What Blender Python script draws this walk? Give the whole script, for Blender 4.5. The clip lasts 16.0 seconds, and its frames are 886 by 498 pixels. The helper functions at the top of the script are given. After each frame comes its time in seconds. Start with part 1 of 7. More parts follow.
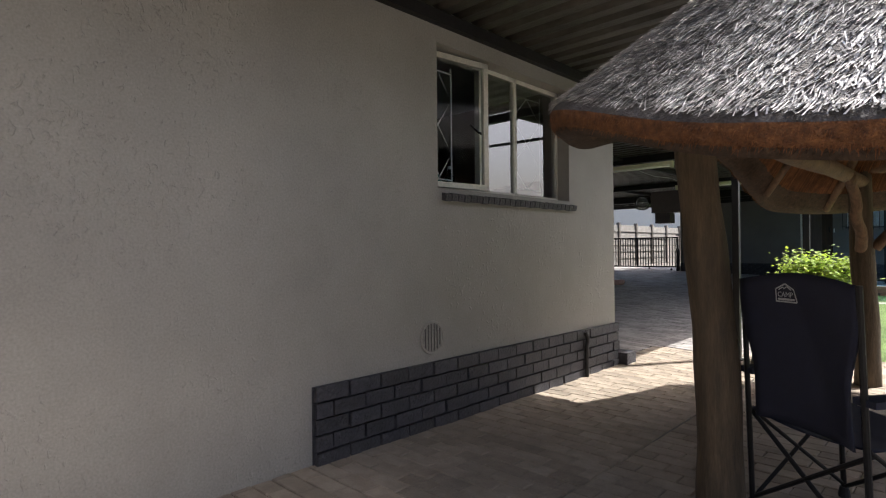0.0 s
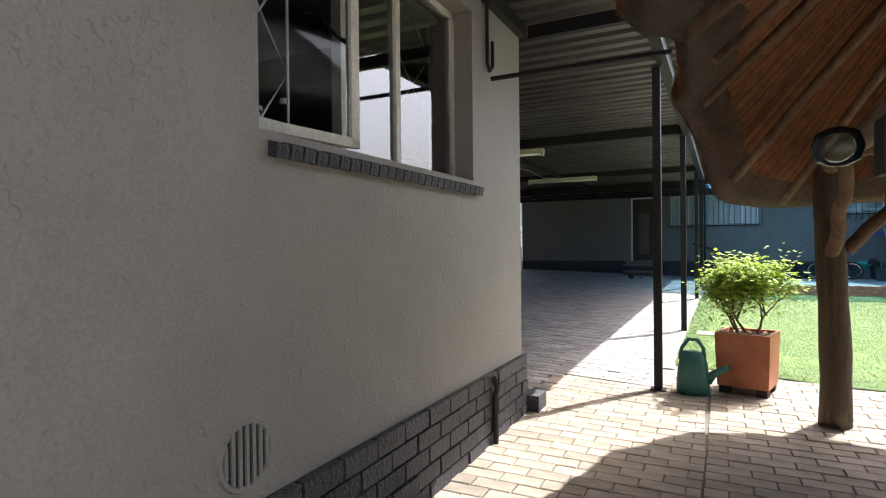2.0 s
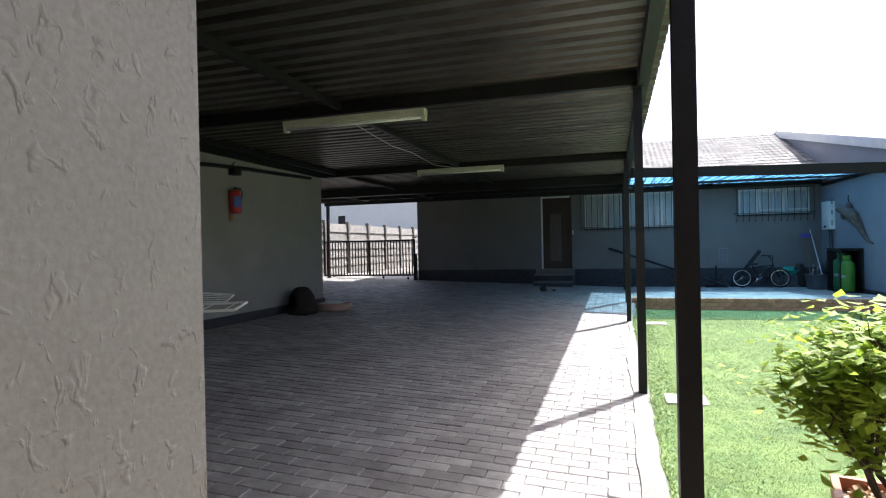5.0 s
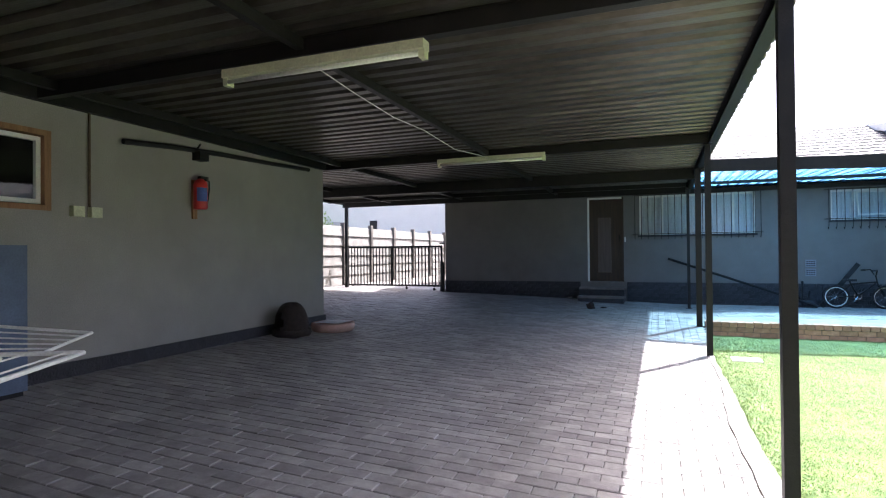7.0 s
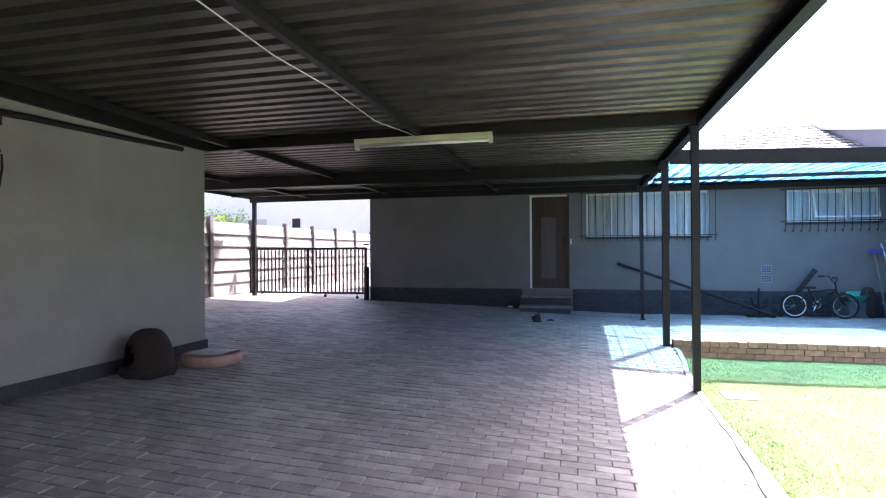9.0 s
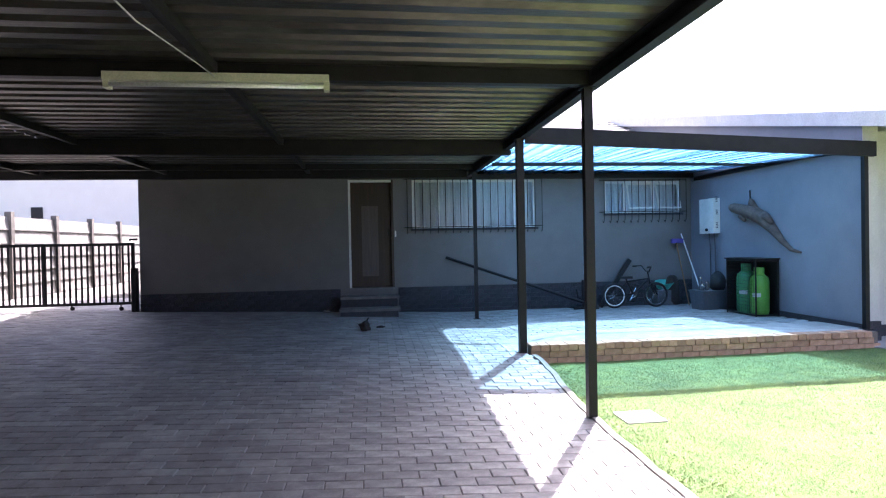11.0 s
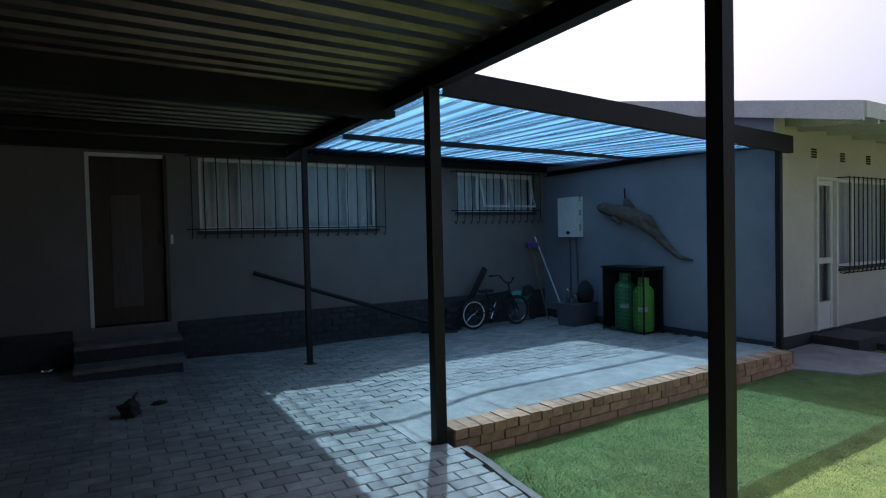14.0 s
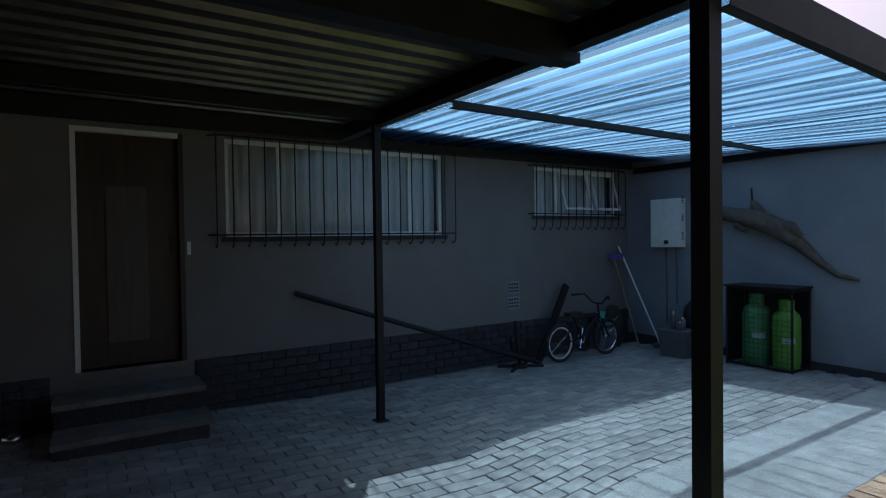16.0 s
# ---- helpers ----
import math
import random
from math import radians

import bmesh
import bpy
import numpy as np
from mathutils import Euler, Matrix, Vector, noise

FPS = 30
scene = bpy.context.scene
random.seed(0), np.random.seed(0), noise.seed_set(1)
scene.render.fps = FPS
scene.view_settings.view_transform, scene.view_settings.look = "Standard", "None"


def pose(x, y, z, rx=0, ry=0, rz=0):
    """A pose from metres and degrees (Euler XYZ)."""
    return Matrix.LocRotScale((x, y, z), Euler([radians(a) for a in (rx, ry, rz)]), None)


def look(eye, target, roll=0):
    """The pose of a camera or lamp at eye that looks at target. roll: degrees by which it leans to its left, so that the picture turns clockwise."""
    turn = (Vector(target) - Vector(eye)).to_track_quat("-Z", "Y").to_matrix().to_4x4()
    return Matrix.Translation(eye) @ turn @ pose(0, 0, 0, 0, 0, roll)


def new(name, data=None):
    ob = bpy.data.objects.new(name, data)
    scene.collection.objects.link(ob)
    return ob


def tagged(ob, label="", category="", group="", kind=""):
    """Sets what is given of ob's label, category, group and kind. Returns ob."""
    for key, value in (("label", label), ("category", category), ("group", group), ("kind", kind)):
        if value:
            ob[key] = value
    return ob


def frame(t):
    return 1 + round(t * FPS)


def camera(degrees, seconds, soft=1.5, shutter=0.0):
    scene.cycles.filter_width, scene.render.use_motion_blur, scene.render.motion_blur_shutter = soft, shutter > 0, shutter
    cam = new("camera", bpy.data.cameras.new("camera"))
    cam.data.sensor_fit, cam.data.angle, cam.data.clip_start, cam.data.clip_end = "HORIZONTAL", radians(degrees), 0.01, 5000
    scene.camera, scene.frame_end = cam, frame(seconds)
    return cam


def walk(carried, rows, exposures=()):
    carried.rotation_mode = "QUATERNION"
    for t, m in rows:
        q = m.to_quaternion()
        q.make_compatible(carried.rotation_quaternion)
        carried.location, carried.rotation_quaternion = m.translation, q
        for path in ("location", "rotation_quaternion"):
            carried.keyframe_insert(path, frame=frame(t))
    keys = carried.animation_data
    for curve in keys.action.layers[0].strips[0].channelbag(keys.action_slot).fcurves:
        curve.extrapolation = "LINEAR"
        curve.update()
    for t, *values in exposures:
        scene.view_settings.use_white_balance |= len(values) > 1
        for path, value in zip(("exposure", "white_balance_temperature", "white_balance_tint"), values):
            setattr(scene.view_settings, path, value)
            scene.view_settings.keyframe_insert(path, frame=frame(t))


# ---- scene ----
cam = camera(76.9, 16.0, soft=1.15)
PATH = [
    (0, (0.21, -0.187, 1.202), (-1.173, 1.258, 1.207), -0.6),
    (0.5, (-0.157, 0.178, 1.196), (-1.41, 1.737, 1.197), -0.5),
    (1, (-0.516, 0.515, 1.186), (-1.654, 2.16, 1.192), -0.7),
    (1.5, (-0.841, 0.895, 1.229), (-1.876, 2.606, 1.215), -0.7),
    (2, (-1.161, 1.249, 1.256), (-2.058, 3.037, 1.241), -0.6),
    (2.5, (-1.427, 1.675, 1.282), (-2.179, 3.529, 1.266), -0.6),
    (3, (-1.617, 2.145, 1.321), (-2.248, 4.042, 1.299), -0.6),
    (3.5, (-1.71, 2.726, 1.354), (-2.263, 4.647, 1.326), -1.1),
    (4, (-1.773, 3.28, 1.379), (-2.312, 5.206, 1.353), -1.2),
    (4.5, (-1.809, 3.878, 1.371), (-2.356, 5.801, 1.356), -1.1),
    (5, (-1.871, 4.464, 1.365), (-2.46, 6.375, 1.357), -1.2),
    (7.5, (-2.392, 6.921, 1.39), (-3.114, 8.786, 1.412), -0.4),
    (8, (-2.5, 7.391, 1.413), (-3.191, 9.267, 1.438), -0.3),
    (10.5, (-3.304, 9.441, 1.531), (-3.256, 11.44, 1.517), -0.9),
    (11, (-3.421, 9.944, 1.506), (-3.179, 11.929, 1.484), -1.1),
    (11.5, (-3.523, 10.425, 1.492), (-3.065, 12.372, 1.47), -1.2),
    (12, (-3.605, 10.914, 1.512), (-2.989, 12.817, 1.486), -1.4),
    (12.5, (-3.647, 11.431, 1.564), (-2.863, 13.27, 1.524), -1.5),
    (13, (-3.638, 11.947, 1.576), (-2.747, 13.737, 1.535), -1.6),
    (13.5, (-3.674, 12.505, 1.627), (-2.695, 14.248, 1.578), -1.5),
    (14, (-3.702, 13.067, 1.685), (-2.676, 14.782, 1.632), -1.3),
    (14.5, (-3.69, 13.608, 1.717), (-2.644, 15.312, 1.665), -1.2),
    (15, (-3.704, 14.149, 1.708), (-2.643, 15.844, 1.668), -1.3),
    (15.5, (-3.761, 14.68, 1.764), (-2.689, 16.368, 1.717), -1.0),
    (16, (-3.843, 15.26, 1.76), (-2.759, 16.94, 1.721), -0.8),
]
EXPOSURES = [(0.0, 0.95, 6150, 11), (1.0, 1.72, 6150, 11), (1.5, 1.65, 6100, 11), (2.5, 1.2, 6050, 11), (3.5, 1.03, 5950, 10), (4.0, 0.98, 5850, 10), (5.0, 1.3, 5900, 12), (7.4, 2.22, 5900, 21), (8.0, 2.5, 5900, 25), (11.0, 2.15, 5900, 26), (12.5, 1.15, 6150, 25), (14.5, 0.25, 6400, 20), (16.0, 0.24, 6850, 26)]
walk(cam, [(t, look(eye, target, roll)) for t, eye, target, roll in PATH], EXPOSURES)

# ---- world and sun ----
SUN_TO = Vector((0.29, 0.47, 0.834)).normalized()
world = bpy.data.worlds.new("sky")
scene.world = world
world.use_nodes = True
wn = world.node_tree
sky = wn.nodes.new("ShaderNodeTexSky")
sky.sky_type = 'NISHITA'
sky.sun_disc = False
sky.sun_elevation = math.asin(SUN_TO.z)
sky.sun_rotation = math.atan2(SUN_TO.x, SUN_TO.y)
sky.dust_density = 7.0
sky.air_density = 0.8
bg = wn.nodes["Background"]
bg.inputs[1].default_value = 0.15
wn.links.new(sky.outputs[0], bg.inputs[0])
sun_data = bpy.data.lights.new("sun", 'SUN')
sun_data.energy = 5.0
sun_data.angle = radians(0.5)
sun_data.color = (1.0, 0.95, 0.87)
sun = new("sun", sun_data)
sun.matrix_world = look(SUN_TO * 40, (0, 0, 0))


# ---- materials ----
def surf(name, c1, c2, scale=6.0, rough=0.8, bump=0.3, bscale=60.0, metal=0.0, dist=0.01, stretch=(1, 1, 1), vary=0.0, stain=0.0, coat=0.0):
    """Two-scale noise colour with grain, stains and fine relief, in object metres."""
    m = bpy.data.materials.new(name)
    m.use_nodes = True
    nt = m.node_tree
    n, l = nt.nodes, nt.links
    p = n["Principled BSDF"]
    tc = n.new("ShaderNodeTexCoord")
    mp = n.new("ShaderNodeMapping")
    mp.inputs["Scale"].default_value = stretch
    l.new(tc.outputs["Object"], mp.inputs[0])
    big = n.new("ShaderNodeTexNoise")
    big.inputs["Scale"].default_value = scale
    big.inputs["Detail"].default_value = 6
    big.inputs["Roughness"].default_value = 0.65
    fine = n.new("ShaderNodeTexNoise")
    fine.inputs["Scale"].default_value = bscale
    fine.inputs["Detail"].default_value = 4
    l.new(mp.outputs[0], big.inputs[0])
    l.new(mp.outputs[0], fine.inputs[0])
    ramp = n.new("ShaderNodeValToRGB")
    ramp.color_ramp.elements[0].position, ramp.color_ramp.elements[1].position = 0.3, 0.7
    ramp.color_ramp.elements[0].color = (*c1, 1)
    ramp.color_ramp.elements[1].color = (*c2, 1)
    l.new(big.outputs[0], ramp.inputs[0])
    mix = n.new("ShaderNodeMix")
    mix.data_type, mix.blend_type = 'RGBA', 'MULTIPLY'
    mix.inputs["Factor"].default_value = 0.45
    l.new(ramp.outputs[0], mix.inputs["A"])
    l.new(fine.outputs[0], mix.inputs["B"])
    col = mix.outputs["Result"]
    gain = n.new("ShaderNodeMix")
    gain.data_type, gain.blend_type = 'RGBA', 'MULTIPLY'
    gain.inputs["Factor"].default_value = 1.0
    gain.inputs["B"].default_value = (1.29, 1.29, 1.29, 1)
    l.new(col, gain.inputs["A"])
    col = gain.outputs["Result"]
    if vary:
        info = n.new("ShaderNodeObjectInfo")
        geo = n.new("ShaderNodeNewGeometry")
        add = n.new("ShaderNodeMath")
        add.operation = 'ADD'
        l.new(info.outputs["Random"], add.inputs[0])
        l.new(geo.outputs["Random Per Island"], add.inputs[1])
        fr = n.new("ShaderNodeMath")
        fr.operation = 'FRACT'
        l.new(add.outputs[0], fr.inputs[0])
        mr = n.new("ShaderNodeMapRange")
        mr.inputs["To Min"].default_value, mr.inputs["To Max"].default_value = 1 - vary, 1 + vary
        l.new(fr.outputs[0], mr.inputs[0])
        hv = n.new("ShaderNodeHueSaturation")
        l.new(mr.outputs[0], hv.inputs["Value"])
        l.new(col, hv.inputs["Color"])
        col = hv.outputs[0]
    if stain:
        st = n.new("ShaderNodeTexNoise")
        st.inputs["Scale"].default_value = scale * 0.23
        st.inputs["Detail"].default_value = 8
        st.inputs["Roughness"].default_value = 0.7
        l.new(mp.outputs[0], st.inputs[0])
        sr = n.new("ShaderNodeMapRange")
        sr.inputs["From Min"].default_value, sr.inputs["From Max"].default_value = 0.35, 0.68
        sr.inputs["To Min"].default_value, sr.inputs["To Max"].default_value = 1 - stain, 1 + stain * 0.35
        l.new(st.outputs[0], sr.inputs[0])
        hs = n.new("ShaderNodeHueSaturation")
        l.new(sr.outputs[0], hs.inputs["Value"])
        l.new(col, hs.inputs["Color"])
        col = hs.outputs[0]
    l.new(col, p.inputs["Base Color"])
    rr = n.new("ShaderNodeMapRange")
    rr.inputs["To Min"].default_value, rr.inputs["To Max"].default_value = max(0.03, rough - 0.12), min(1, rough + 0.12)
    l.new(big.outputs[0], rr.inputs[0])
    l.new(rr.outputs[0], p.inputs["Roughness"])
    p.inputs["Metallic"].default_value = metal
    p.inputs["Coat Weight"].default_value = coat
    if bump:
        bp = n.new("ShaderNodeBump")
        bp.inputs["Strength"].default_value = bump
        bp.inputs["Distance"].default_value = dist
        l.new(fine.outputs[0], bp.inputs["Height"])
        l.new(bp.outputs[0], p.inputs["Normal"])
    return m


def plaster(name, c1, c2, lump=0.55):
    """Painted trowelled plaster: soft lumps and short raised dabs, faint stains."""
    m = surf(name, c1, c2, 1.6, 0.62, 0.0, 90.0, stain=0.14)
    nt = m.node_tree
    n, l = nt.nodes, nt.links
    tc = n.new("ShaderNodeTexCoord")
    mp = n.new("ShaderNodeMapping")
    mp.inputs["Scale"].default_value = (1, 1, 0.75)
    l.new(tc.outputs["Object"], mp.inputs[0])
    vo = n.new("ShaderNodeTexNoise")
    vo.inputs["Scale"].default_value = 34
    vo.inputs["Detail"].default_value = 2.6
    vo.inputs["Distortion"].default_value = 0.5
    l.new(mp.outputs[0], vo.inputs[0])
    mr = n.new("ShaderNodeMapRange")
    mr.interpolation_type = 'SMOOTHSTEP'
    mr.inputs["From Min"].default_value, mr.inputs["From Max"].default_value = 0.56, 0.70
    area = n.new("ShaderNodeTexNoise")
    area.inputs["Scale"].default_value = 1.7
    area.inputs["Detail"].default_value = 3
    l.new(tc.outputs["Object"], area.inputs[0])
    cover = n.new("ShaderNodeMapRange")
    cover.inputs["From Min"].default_value, cover.inputs["From Max"].default_value = 0.38, 0.62
    cover.inputs["To Min"].default_value, cover.inputs["To Max"].default_value = -0.10, 0.03
    l.new(area.outputs[0], cover.inputs[0])
    shift = n.new("ShaderNodeMath")
    l.new(vo.outputs[0], shift.inputs[0])
    l.new(cover.outputs[0], shift.inputs[1])
    l.new(shift.outputs[0], mr.inputs[0])
    gr = n.new("ShaderNodeTexNoise")
    gr.inputs["Scale"].default_value = 120
    l.new(tc.outputs["Object"], gr.inputs[0])
    ad = n.new("ShaderNodeMath")
    ad.operation = 'MULTIPLY_ADD'
    ad.inputs[1].default_value = 0.18
    l.new(gr.outputs[0], ad.inputs[0])
    l.new(mr.outputs[0], ad.inputs[2])
    bp = n.new("ShaderNodeBump")
    bp.inputs["Strength"].default_value = lump
    bp.inputs["Distance"].default_value = 0.006
    l.new(ad.outputs[0], bp.inputs["Height"])
    l.new(bp.outputs[0], n["Principled BSDF"].inputs["Normal"])
    return m


def glass(name, tint=(0.9, 0.95, 0.95), rough=0.02, ior=1.5):
    m = bpy.data.materials.new(name)
    m.use_nodes = True
    n, l = m.node_tree.nodes, m.node_tree.links
    out = n["Material Output"]
    n.remove(n["Principled BSDF"])
    tr = n.new("ShaderNodeBsdfTransparent")
    tr.inputs[0].default_value = (*tint, 1)
    gl = n.new("ShaderNodeBsdfGlossy")
    gl.inputs["Roughness"].default_value = rough
    fr = n.new("ShaderNodeFresnel")
    fr.inputs[0].default_value = ior
    mx = n.new("ShaderNodeMixShader")
    l.new(fr.outputs[0], mx.inputs[0])
    l.new(tr.outputs[0], mx.inputs[1])
    l.new(gl.outputs[0], mx.inputs[2])
    l.new(mx.outputs[0], out.inputs[0])
    return m


def sheet_glass(name, through_col, glow_col):
    """Tinted translucent plastic sheeting: part clear, part scattering."""
    m = bpy.data.materials.new(name)
    m.use_nodes = True
    n, l = m.node_tree.nodes, m.node_tree.links
    out = n["Material Output"]
    n.remove(n["Principled BSDF"])
    tr = n.new("ShaderNodeBsdfTransparent")
    tr.inputs[0].default_value = (*through_col, 1)
    tl = n.new("ShaderNodeBsdfTranslucent")
    no = n.new("ShaderNodeTexNoise")
    no.inputs["Scale"].default_value = 3
    no.inputs["Detail"].default_value = 6
    tc = n.new("ShaderNodeTexCoord")
    mp = n.new("ShaderNodeMapping")
    mp.inputs["Scale"].default_value = (4, 0.12, 1)
    l.new(tc.outputs["Object"], mp.inputs[0])
    l.new(mp.outputs[0], no.inputs[0])
    ra = n.new("ShaderNodeValToRGB")
    ra.color_ramp.elements[0].position, ra.color_ramp.elements[1].position = 0.40, 0.60
    ra.color_ramp.elements[0].color = (*[c * 0.4 for c in glow_col], 1)
    ra.color_ramp.elements[1].color = (*glow_col, 1)
    l.new(no.outputs[0], ra.inputs[0])
    # steep rib flanks are coloured darker by normal, standing in for their shading
    geo = n.new("ShaderNodeNewGeometry")
    sep = n.new("ShaderNodeSeparateXYZ")
    l.new(geo.outputs["True Normal"], sep.inputs[0])
    flank = n.new("ShaderNodeMath")
    flank.operation = 'ABSOLUTE'
    l.new(sep.outputs[0], flank.inputs[0])
    flank_shade = n.new("ShaderNodeMapRange")
    flank_shade.inputs["From Min"].default_value, flank_shade.inputs["From Max"].default_value = 0.2, 0.7
    flank_shade.inputs["To Min"].default_value, flank_shade.inputs["To Max"].default_value = 1.0, 0.45
    l.new(flank.outputs[0], flank_shade.inputs[0])
    for colour, target in ((ra.outputs[0], tl.inputs[0]), (None, tr.inputs[0])):
        mul = n.new("ShaderNodeMix")
        mul.data_type, mul.blend_type = 'RGBA', 'MULTIPLY'
        mul.inputs["Factor"].default_value = 1.0
        if colour is None:
            mul.inputs["A"].default_value = (*through_col, 1)
        else:
            l.new(colour, mul.inputs["A"])
        l.new(flank_shade.outputs[0], mul.inputs["B"])
        l.new(mul.outputs["Result"], target)
    mx = n.new("ShaderNodeMixShader")
    mx.inputs[0].default_value = 0.45
    l.new(tr.outputs[0], mx.inputs[1])
    l.new(tl.outputs[0], mx.inputs[2])
    l.new(mx.outputs[0], out.inputs[0])
    return m


def lawn_paint(name, c1, c2):
    return surf(name, c1, c2, 5.0, 0.95, 0.9, 130, dist=0.03, stain=0.35)


M_WALL = plaster("painted_plaster", (0.25, 0.237, 0.214), (0.305, 0.29, 0.26))
M_WALL2 = plaster("warm_plaster", (0.28, 0.26, 0.235), (0.34, 0.32, 0.29), 0.2)
# bluish tint carries the light that falls through the blue terrace roof
M_WALL3 = plaster("blue_light_plaster", (0.215, 0.222, 0.25), (0.265, 0.272, 0.305), 0.2)
# the house plaster made darker: roof shade is put into this colour
M_WALL4 = plaster("shade_darkened_plaster", (0.145, 0.136, 0.128), (0.185, 0.175, 0.165), 0.2)
M_CREAM = plaster("cream_plaster", (0.58, 0.54, 0.50), (0.66, 0.62, 0.575), 0.2)
M_PLINTH = surf("charcoal_paint", (0.02, 0.02, 0.025), (0.055, 0.054, 0.062), 14, 0.55, 1.0, 55, dist=0.02, vary=0.25)
M_PAVER = surf("grey_paver", (0.235, 0.218, 0.205), (0.40, 0.378, 0.357), 9, 0.55, 0.5, 140, dist=0.006, vary=0.22, stain=0.3)
M_PAVER_W = surf("brown_paver", (0.25, 0.205, 0.155), (0.36, 0.30, 0.23), 9, 0.8, 0.5, 140, dist=0.006, vary=0.2, stain=0.25)
M_BED = surf("sand_joint", (0.10, 0.092, 0.08), (0.17, 0.155, 0.135), 14, 0.95, 0.6, 200)
M_EARTH = surf("bare_earth", (0.13, 0.10, 0.07), (0.24, 0.19, 0.14), 12, 0.95, 0.8, 90, dist=0.02)
M_CONC = surf("worn_concrete", (0.33, 0.32, 0.30), (0.48, 0.46, 0.43), 5, 0.85, 0.5, 70, stain=0.3)
M_LAWN = lawn_paint("mown_turf", (0.105, 0.20, 0.05), (0.225, 0.32, 0.09))
M_BLADE = surf("grass_blade", (0.11, 0.22, 0.055), (0.28, 0.37, 0.11), 9, 0.6, 0, 40, vary=0.3)
M_STEEL = surf("black_enamel_steel", (0.010, 0.010, 0.011), (0.02, 0.019, 0.018), 7, 0.5, 0.2, 120, stain=0.2)
M_STEEL.node_tree.nodes["Principled BSDF"].inputs["Specular IOR Level"].default_value = 0.25
M_SHEET = surf("weathered_zinc_sheet", (0.085, 0.08, 0.068), (0.21, 0.195, 0.165), 3, 0.40, 0.25, 30, metal=0.85, stretch=(0.4, 2, 1), stain=0.35)
M_BLUE = sheet_glass("blue_plastic_sheet", (0.42, 0.77, 1.0), (0.21, 0.60, 1.0))
M_TILE = surf("grey_roof_tile", (0.20, 0.19, 0.18), (0.33, 0.31, 0.29), 5, 0.85, 0.4, 60, vary=0.2, stain=0.3)
M_FASCIA = surf("white_fascia_paint", (0.66, 0.65, 0.62), (0.78, 0.77, 0.74), 4, 0.55, 0.15, 60)
M_WHITE = surf("white_enamel", (0.68, 0.68, 0.64), (0.80, 0.79, 0.75), 8, 0.4, 0.1, 90)
M_CREAMPAINT = surf("aged_cream_enamel", (0.55, 0.54, 0.46), (0.70, 0.69, 0.60), 10, 0.45, 0.3, 70, stain=0.2)
M_GLASS = glass("window_glass")
M_GLASS_BRIGHT = glass("reflective_window_glass", ior=3.2)
# near black, so rooms, vent slots and far openings carry their shade as colour
M_DARK = surf("hollow_shade", (0.02, 0.019, 0.018), (0.04, 0.038, 0.036), 3, 0.9, 0.1, 40)
M_CURTAIN = surf("net_curtain", (0.50, 0.52, 0.56), (0.70, 0.72, 0.76), 3, 0.9, 0.4, 25, stretch=(6, 1, 0.3))
M_DOORWOOD = surf("dark_stained_door", (0.022, 0.011, 0.007), (0.05, 0.026, 0.015), 4, 0.45, 0.3, 60, stretch=(6, 6, 0.4))
M_DOORPANEL = surf("faded_door_panel", (0.075, 0.055, 0.048), (0.12, 0.09, 0.078), 4, 0.6, 0.2, 60, stretch=(6, 6, 0.5))
M_BRICK = surf("orange_facebrick", (0.42, 0.22, 0.125), (0.62, 0.38, 0.245), 12, 0.85, 0.6, 90, vary=0.22)
M_MORTAR = surf("mortar", (0.16, 0.13, 0.10), (0.24, 0.20, 0.16), 20, 0.95, 0.6, 150)
M_THATCH = surf("weathered_thatch", (0.22, 0.205, 0.195), (0.78, 0.76, 0.74), 16, 0.8, 0.8, 120, stretch=(1, 1, 0.3), vary=0.65)
M_THATCH_CUT = surf("cut_thatch_edge", (0.12, 0.046, 0.018), (0.34, 0.15, 0.055), 30, 0.9, 0.9, 160, dist=0.02, vary=0.4)
# bed darker than the straw: shade in the gaps is put into its colour
M_THATCH_BASE = surf("thatch_gap_shade", (0.05, 0.045, 0.042), (0.16, 0.145, 0.135), 16, 0.9, 0.9, 120, dist=0.02)
M_THATCH_UNDER = surf("dark_under_thatch", (0.04, 0.025, 0.017), (0.13, 0.08, 0.05), 30, 0.9, 0.9, 160, dist=0.02, vary=0.4)
M_REED = surf("reed_lining", (0.12, 0.048, 0.018), (0.27, 0.12, 0.045), 18, 0.8, 0.6, 90, vary=0.35)
M_POLE = surf("gum_pole", (0.085, 0.046, 0.024), (0.21, 0.125, 0.068), 5, 0.75, 0.6, 40, stretch=(5, 5, 0.5), stain=0.35)
M_POLE_GREY = surf("weathered_gum_pole", (0.05, 0.036, 0.022), (0.14, 0.102, 0.062), 5, 0.8, 0.6, 40, stretch=(5, 5, 0.5), stain=0.4)
M_TERRA = surf("terracotta_glaze", (0.33, 0.10, 0.045), (0.45, 0.16, 0.075), 5, 0.5, 0.3, 70, stain=0.2)
M_TEAL = surf("teal_plastic", (0.025, 0.12, 0.10), (0.04, 0.16, 0.13), 6, 0.45, 0.1, 60)
M_LEAF = surf("shrub_leaf", (0.16, 0.26, 0.03), (0.36, 0.47, 0.07), 9, 0.6, 0.1, 60, vary=0.4)
leaf_nodes, leaf_links = M_LEAF.node_tree.nodes, M_LEAF.node_tree.links
leaf_back = leaf_nodes.new("ShaderNodeBsdfTranslucent")
leaf_back.inputs[0].default_value = (0.38, 0.50, 0.06, 1)
leaf_mix = leaf_nodes.new("ShaderNodeMixShader")
leaf_mix.inputs[0].default_value = 0.45
